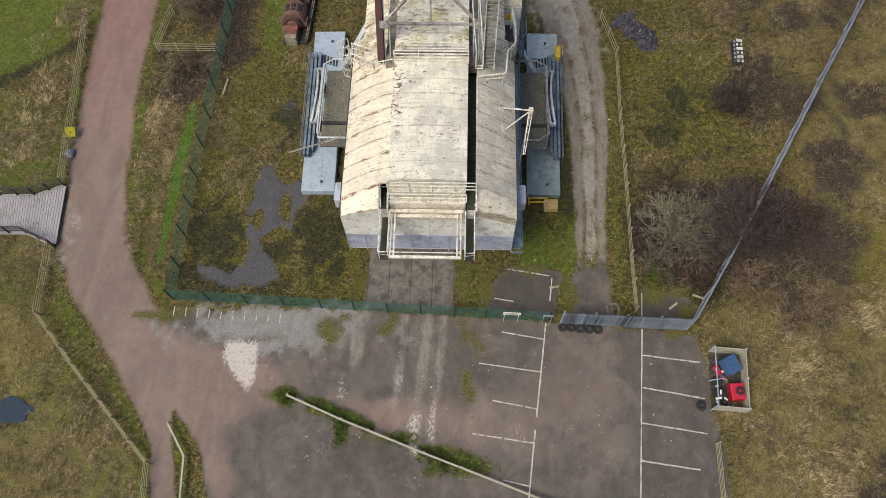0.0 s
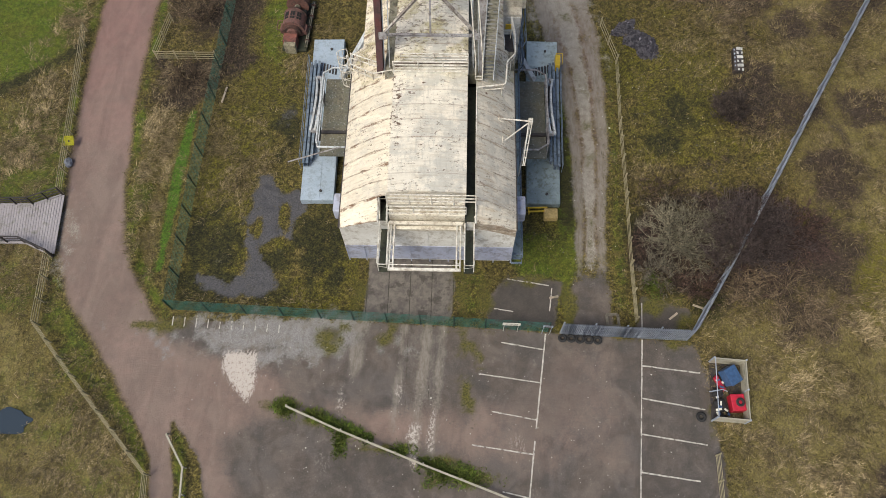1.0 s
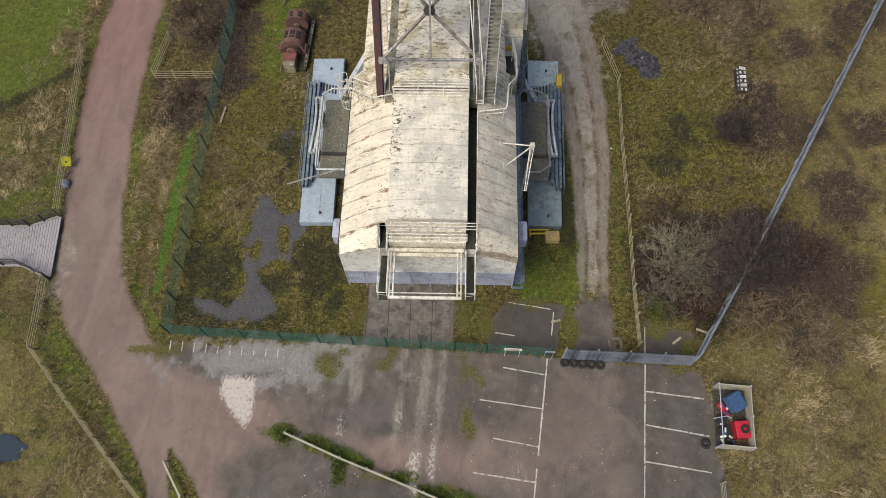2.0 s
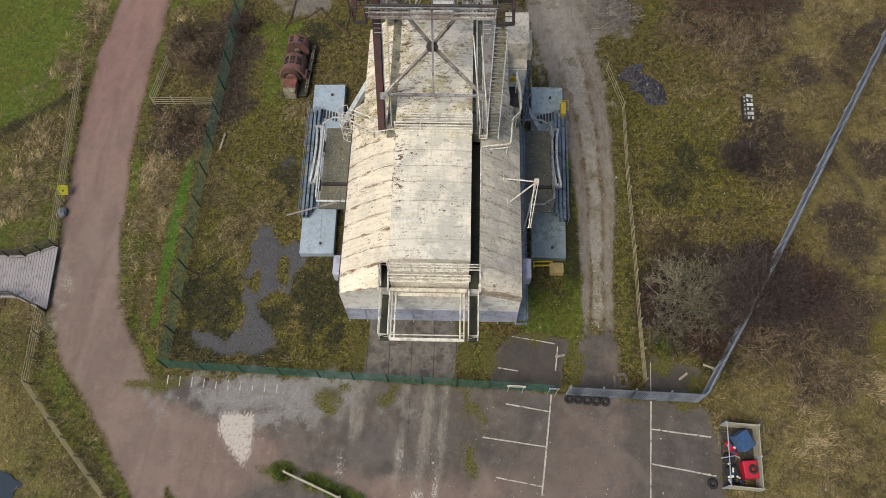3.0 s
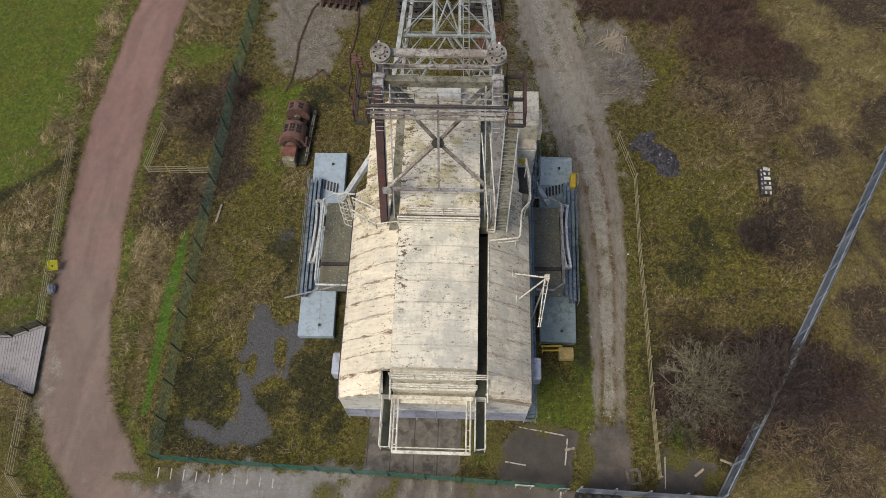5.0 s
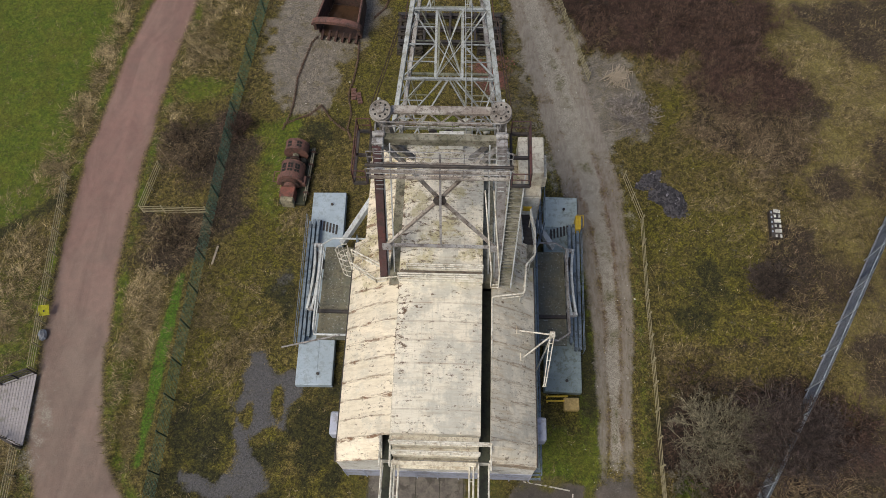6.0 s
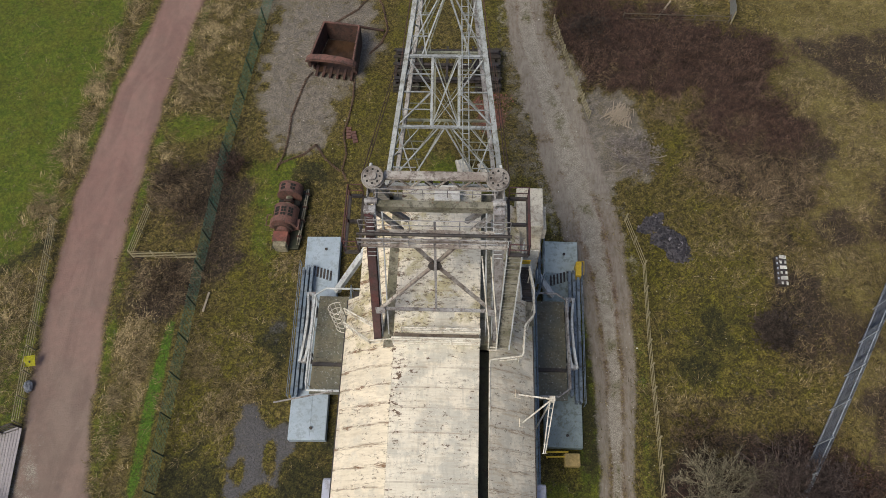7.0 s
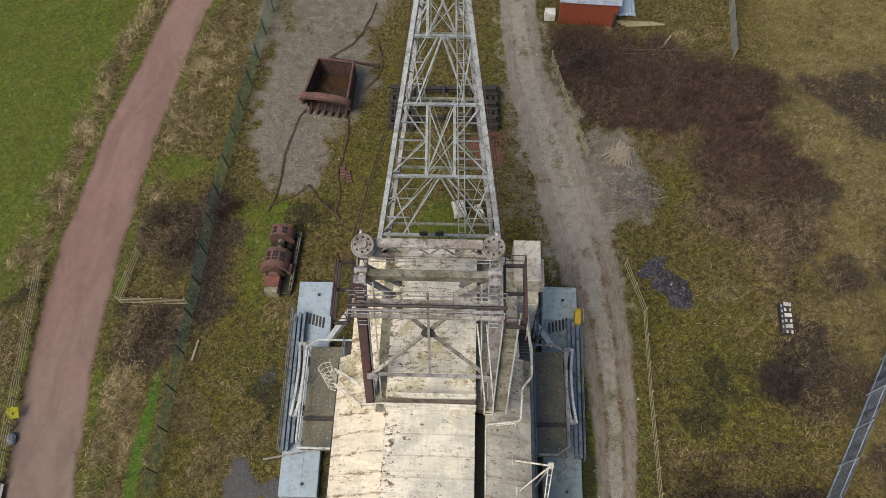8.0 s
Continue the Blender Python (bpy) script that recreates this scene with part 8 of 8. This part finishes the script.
def scatter():
    rng = np.random.default_rng(7)

    def pick(n, keep, area=(-48, 48, -22, 76)):
        x, y = rng.uniform(area[0], area[1], n), rng.uniform(area[2], area[3], n)
        z = zone_at(x, y)[0]
        k = rng.random(n) < keep(x, y, z)
        return x[k], y[k]

    def free(z):
        return np.clip(1 - 1.8 * z["hard"], 0, 1) * np.clip(1 - 2 * z["pond"], 0, 1) * np.clip(1 - 0.85 * z["damp_shade"], 0, 1)

    def under(x, y):
        return np.where((np.abs(x) < 5.2) & (y > 11) & (y < 29), 0, 1)

    def within(x, y, places, seed):
        return np.maximum.reduce([blob(x, y, *b, seed + i, 0.9, 1.2) for i, b in enumerate(places)])

    def clumps(x, y, cell, seed, at=0.5):
        return np.clip((fbm(x, y, cell, seed, 3) - at) * 9 + 0.5, 0, 1)

    x, y = pick(420000, lambda x, y, z: under(x, y) * free(z) * (1 - 0.95 * z["lawn"]) * (1 - 0.8 * z["moss"]) * (1 - 0.9 * z["bramble"]) * (1 - 0.7 * z["brown"]) * (0.06 + 0.8 * clumps(x, y, 0.9, 61)))
    stuff("rough_grass", *blades(x, y, rng, 3, (0.04, 0.18), (0.08, 0.36), (0.014, 0.030), 0.10), M["rough"], "rough olive and brown winter grass", "grass")
    x, y = pick(330000, lambda x, y, z: under(x, y) * free(z) * (1 - z["bramble"]) * (1 - 0.6 * z["brown"]) * np.clip(0.02 + within(x, y, STRAW, 130) * (0.05 + 0.95 * clumps(x, y, 1.1, 62, 0.49)), 0, 1))
    stuff("dry_grass", *blades(x, y, rng, 5, (0.08, 0.34), (0.2, 0.70), (0.012, 0.024), 0.13, 0.6), M["straw"], "pale dry tussocks of long dead grass", "grass")
    x, y = pick(300000, lambda x, y, z: free(z) * 0.9 * within(x, y, TUSSOCKS, 330) * (0.15 + 0.85 * clumps(x, y, 0.8, 68, 0.46)))
    stuff("tussocks", *blades(x, y, rng, 7, (0.15, 0.5), (0.2, 0.65), (0.012, 0.022), 0.14, 0.8), M["tussock"], "bleached mounds of dead tussock grass", "grass")
    x, y = pick(200000, lambda x, y, z: under(x, y) * free(z) * np.clip(0.9 * z["lawn"], 0, 1) * (0.1 + 0.9 * clumps(x, y, 0.8, 64, 0.48)), (-48, 30, 6, 76))
    stuff("green_grass", *blades(x, y, rng, 4, (0.03, 0.10), (0.05, 0.22), (0.012, 0.026), 0.12), M["green"], "short green grass", "grass")
    k = rng.random(900)
    kx, ky = -10.1 + 11.6 * k + rng.normal(0, 0.16, 900), 0.75 - 4.2 * k + rng.normal(0, 0.16, 900)
    keep = fbm(kx, ky, 0.9, 69, 3) > 0.52
    px = np.concatenate([kx[keep], rng.normal(-10.0, 0.35, 160), rng.normal(-5.9, 0.18, 120), rng.normal(16.4, 0.35, 140), rng.normal(1.9, 1.0, 260)])
    py = np.concatenate([ky[keep], rng.normal(0.55, 0.2, 160), rng.normal(-1.7, 0.45, 120), rng.normal(10.2, 0.4, 140), rng.normal(-3.75, 0.35, 260)])
    stuff("green_weeds", *blades(px, py, rng, 7, (0.1, 0.4), (0.1, 0.35), (0.02, 0.04), 0.14), M["green"], "fresh green weeds along the knee rail", "weeds")
    x, y = pick(200000, lambda x, y, z: under(x, y) * free(z) * np.clip(0.9 * z["moss"], 0, 1) * (1 - z["brown"]) * (0.05 + 0.9 * clumps(x, y, 0.7, 65, 0.5)), (-30, 32, -8, 60))
    stuff("mossy_grass", *blades(x, y, rng, 4, (0.02, 0.08), (0.04, 0.18), (0.014, 0.030), 0.12), M["moss"], "short yellow green mossy grass", "grass")

    def canes(name, x, y, length, high, width, material, label, category, wild):
        """Thin arched stems, each a bent strip."""
        n = len(x)
        a = comb(x, y, 83) + rng.normal(0, wild, n)
        ln, h = rng.uniform(*length, n), rng.uniform(*high, n)
        z0 = zone_at(x, y)[1]
        segs = 3
        v = np.empty((n, segs + 1, 2, 3))
        turn = rng.normal(0, 0.6, n)
        for k in range(segs + 1):
            t = k / segs
            bend = a + (t - 0.5) * turn
            px, py = x + np.cos(bend) * ln * (t - 0.3), y + np.sin(bend) * ln * (t - 0.3)
            pz = z0 + h * np.sin(np.pi * min(0.97, 0.12 + 0.8 * t))
            w = width * (1.15 - 0.7 * t)
            v[:, k, 0] = np.stack([px - np.sin(a) * w, py + np.cos(a) * w, pz], 1)
            v[:, k, 1] = np.stack([px + np.sin(a) * w, py - np.cos(a) * w, pz], 1)
        base = np.arange(n)[:, None] * (segs + 1) * 2
        f = np.concatenate([base + np.array([[2 * k, 2 * k + 1, 2 * k + 3, 2 * k + 2]]) for k in range(segs)])
        stuff(name, v.reshape(-1, 3), f, M[material], label, category)

    x, y = pick(260000, lambda x, y, z: free(z) * np.clip(1.2 * z["bramble"] * (0.1 + 0.9 * clumps(x, y, 1.0, 63, 0.47)), 0, 1), (6, 46, 30, 60))
    canes("brambles", x, y, (0.3, 1.2), (0.2, 0.9), 0.013, "canes", "tangled dark reddish bramble canes in winter", "brambles", 0.9)
    x, y = pick(260000, lambda x, y, z: free(z) * np.clip(0.75 * z["brown"] * (0.1 + 0.9 * clumps(x, y, 0.9, 66, 0.49)), 0, 1))
    canes("dry_stalks", x, y, (0.25, 0.9), (0.12, 0.6), 0.014, "brown", "tangled dry brown weed stalks and bramble", "dead weeds", 1.1)
    x, y = pick(420000, lambda x, y, z: free(z) * 0.5 * within(x, y, STALKS, 230) * (0.1 + 0.9 * clumps(x, y, 1.0, 67, 0.5)), (-26, 34, 2, 52))
    canes("pale_stalks", x, y, (0.6, 1.6), (0.15, 0.6), 0.014, "stalk", "long pale dead stalks combed by the wind", "dead weeds", 0.45)


scatter()


def bare_shrub(label, x, y, r, h, stems, material, seed, levels=4, category="shrub"):
    """A leafless shrub: stems from the ground that fork again and again."""
    rng = random.Random(seed)
    limbs, twigs = ([], []), ([], [])
    base = rise_at(x, y)

    def limb(store, p, q, r0, r1):
        verts, faces = store
        f = frame_to(p, q)
        k = len(verts)
        for c, rad in ((p, r0), (q, r1)):
            for i in range(3):
                verts.append(c + f @ Vector((rad * math.cos(2.094 * i), rad * math.sin(2.094 * i), 0)))
        for i in range(3):
            faces.append((k + i, k + (i + 1) % 3, k + 3 + (i + 1) % 3, k + 3 + i))

    def grow(p, d, n, rad, level):
        q = p + d * n * 0.5 + Vector((rng.gauss(0, 0.05), rng.gauss(0, 0.05), 0)) * n
        e = q + (d + Vector((rng.gauss(0, 0.18), rng.gauss(0, 0.18), rng.gauss(0.05, 0.1)))).normalized() * n * 0.5
        if e.z < base + 0.15:
            e.z = base + 0.15
        store = limbs if level < 2 else twigs
        limb(store, p, q, rad, rad * 0.8)
        limb(store, q, e, rad * 0.8, rad * 0.6)
        if level >= levels:
            return
        for i in range(3 if level < levels - 1 else 4):
            k = rng.uniform(0.35, 1.0)
            b = p.lerp(q, k * 2) if k < 0.5 else q.lerp(e, k * 2 - 1)
            nd = (d + Vector((rng.gauss(0, 0.55), rng.gauss(0, 0.55), rng.gauss(0.0, 0.35)))).normalized()
            grow(b, nd, n * rng.uniform(0.5, 0.78), max(0.011, rad * 0.55), level + 1)

    for i in range(stems):
        a = 2 * math.pi * (i + rng.random() * 0.8) / stems
        out = rng.uniform(0.15, 1.0)
        d = Vector((math.cos(a) * out * r, math.sin(a) * out * r, h * rng.uniform(0.55, 1.0))).normalized()
        grow(Vector((x + 0.2 * math.cos(a), y + 0.2 * math.sin(a), base - 0.05)), d, 0.5 * math.hypot(out * r, h), 0.02 + 0.01 * h, 0)
    t = thing("bare_shrub", label, category, "bare shrubs")
    for name, store in (("stem", limbs), ("twig_crown", twigs)):
        me = bpy.data.meshes.new(name)
        me.from_pydata(store[0], [], store[1])
        me.materials.append(M[material])
        piece(name, me, t)["kind"] = "stuff"


bare_shrub("large spreading leafless shrub with pale olive twigs", 18.15, 13.5, 4.0, 3.3, 34, "pale_olive_twig", 3)
bare_shrub("leafless shrub leaning over the palisade fence", 20.9, 11.7, 1.5, 3.6, 14, "purple_twig", 4)
bare_shrub("tall dark leafless shrub growing against the palisade fence", 22.5, 14.2, 2.2, 4.3, 26, "purple_twig", 6)
bare_shrub("tall purple brown leafless shrub crowding the palisade", 22.8, 12.6, 2.3, 3.8, 20, "purple_twig", 21)
bare_shrub("dark purple brown leafless thicket shrub", 25.2, 13.2, 2.8, 2.5, 26, "purple_twig", 5)
bare_shrub("small leafless grey shrub in dry weeds", 16.4, 11.0, 1.6, 1.5, 12, "twig", 17)
bare_shrub("low dark leafless shrub under the palisade fence", 19.7, 9.9, 1.5, 1.5, 16, "canes", 18)
bare_shrub("low leafless brown shrub at the thicket edge", 17.6, 17.4, 2.0, 1.3, 14, "brown", 19)
bare_shrub("leafless purple brown shrub beyond the fence", 27.4, 14.2, 2.0, 1.5, 20, "canes", 20)
bare_shrub("rounded dark leafless bush on mossy grass", 23.35, 24.6, 1.35, 1.5, 70, "dark_twig", 7)
bare_shrub("leafless brown shrub beside the mesh fence", -22.4, 37.0, 1.9, 1.5, 12, "brown", 8)
bare_shrub("leafless dark shrub inside the mesh fence", -17.6, 38.0, 1.7, 1.6, 14, "canes", 9)
bare_shrub("leafless brown shrub in the fenced plot", -20.6, 34.6, 1.8, 1.4, 11, "brown", 10)
bare_shrub("leafless brown shrub below the timber rails", -21.4, 28.0, 2.0, 1.3, 13, "brown", 11)
bare_shrub("pale leafless brushwood heap lying on grey mud", 15.0, 40.2, 2.9, 0.55, 34, "pale_twig", 12)
bare_shrub("dark leafless shrub at the thicket edge", 11.8, 53.4, 2.0, 1.8, 12, "dark_twig", 13)
bare_shrub("reddish leafless shrub in the thicket", 20.5, 50.5, 2.4, 1.4, 12, "canes", 14)
bare_shrub("reddish leafless shrub in the far thicket", 26.0, 43.6, 2.4, 1.4, 12, "canes", 15)


def loose_stones():
    """Small pale stones strewn over the tarmac, the track and the mud."""
    rng = random.Random(21)
    verts, faces = [], []
    for k in range(900):
        if k < 330:
            x, y = rng.uniform(-18, 19), rng.uniform(-6, 6.6)
        elif k < 640:
            y = rng.uniform(10, 56)
            x = np.interp(y, [10, 22, 33, 45, 56], [11.8, 12.3, 11.3, 8.6, 6.4]) + rng.gauss(0, 1.6)
        elif k < 760:
            x, y = rng.uniform(-16, -8), rng.uniform(40, 56)
        else:
            x, y = rng.uniform(15.5, 24), rng.uniform(19, 36)
        z = rise_at(x, y)
        s = rng.uniform(0.018, 0.05) * (1.8 if rng.random() < 0.06 else 1)
        b = len(verts)
        a = rng.uniform(0, 1.5)
        for i in range(4):
            verts.append((x + s * math.cos(a + 1.57 * i) * rng.uniform(0.7, 1.3), y + s * math.sin(a + 1.57 * i) * rng.uniform(0.7, 1.3), z - 0.01))
        verts.append((x, y, z + s * 0.9 + 0.02))
        faces += [(b + i, b + (i + 1) % 4, b + 4) for i in range(4)]
    stuff("loose_stones", np.array(verts), np.array(faces), rubble("pale_stone", (0.20, 0.185, 0.165), (0.48, 0.46, 0.42)), "small pale stones strewn on tarmac and track", "stones")


loose_stones()
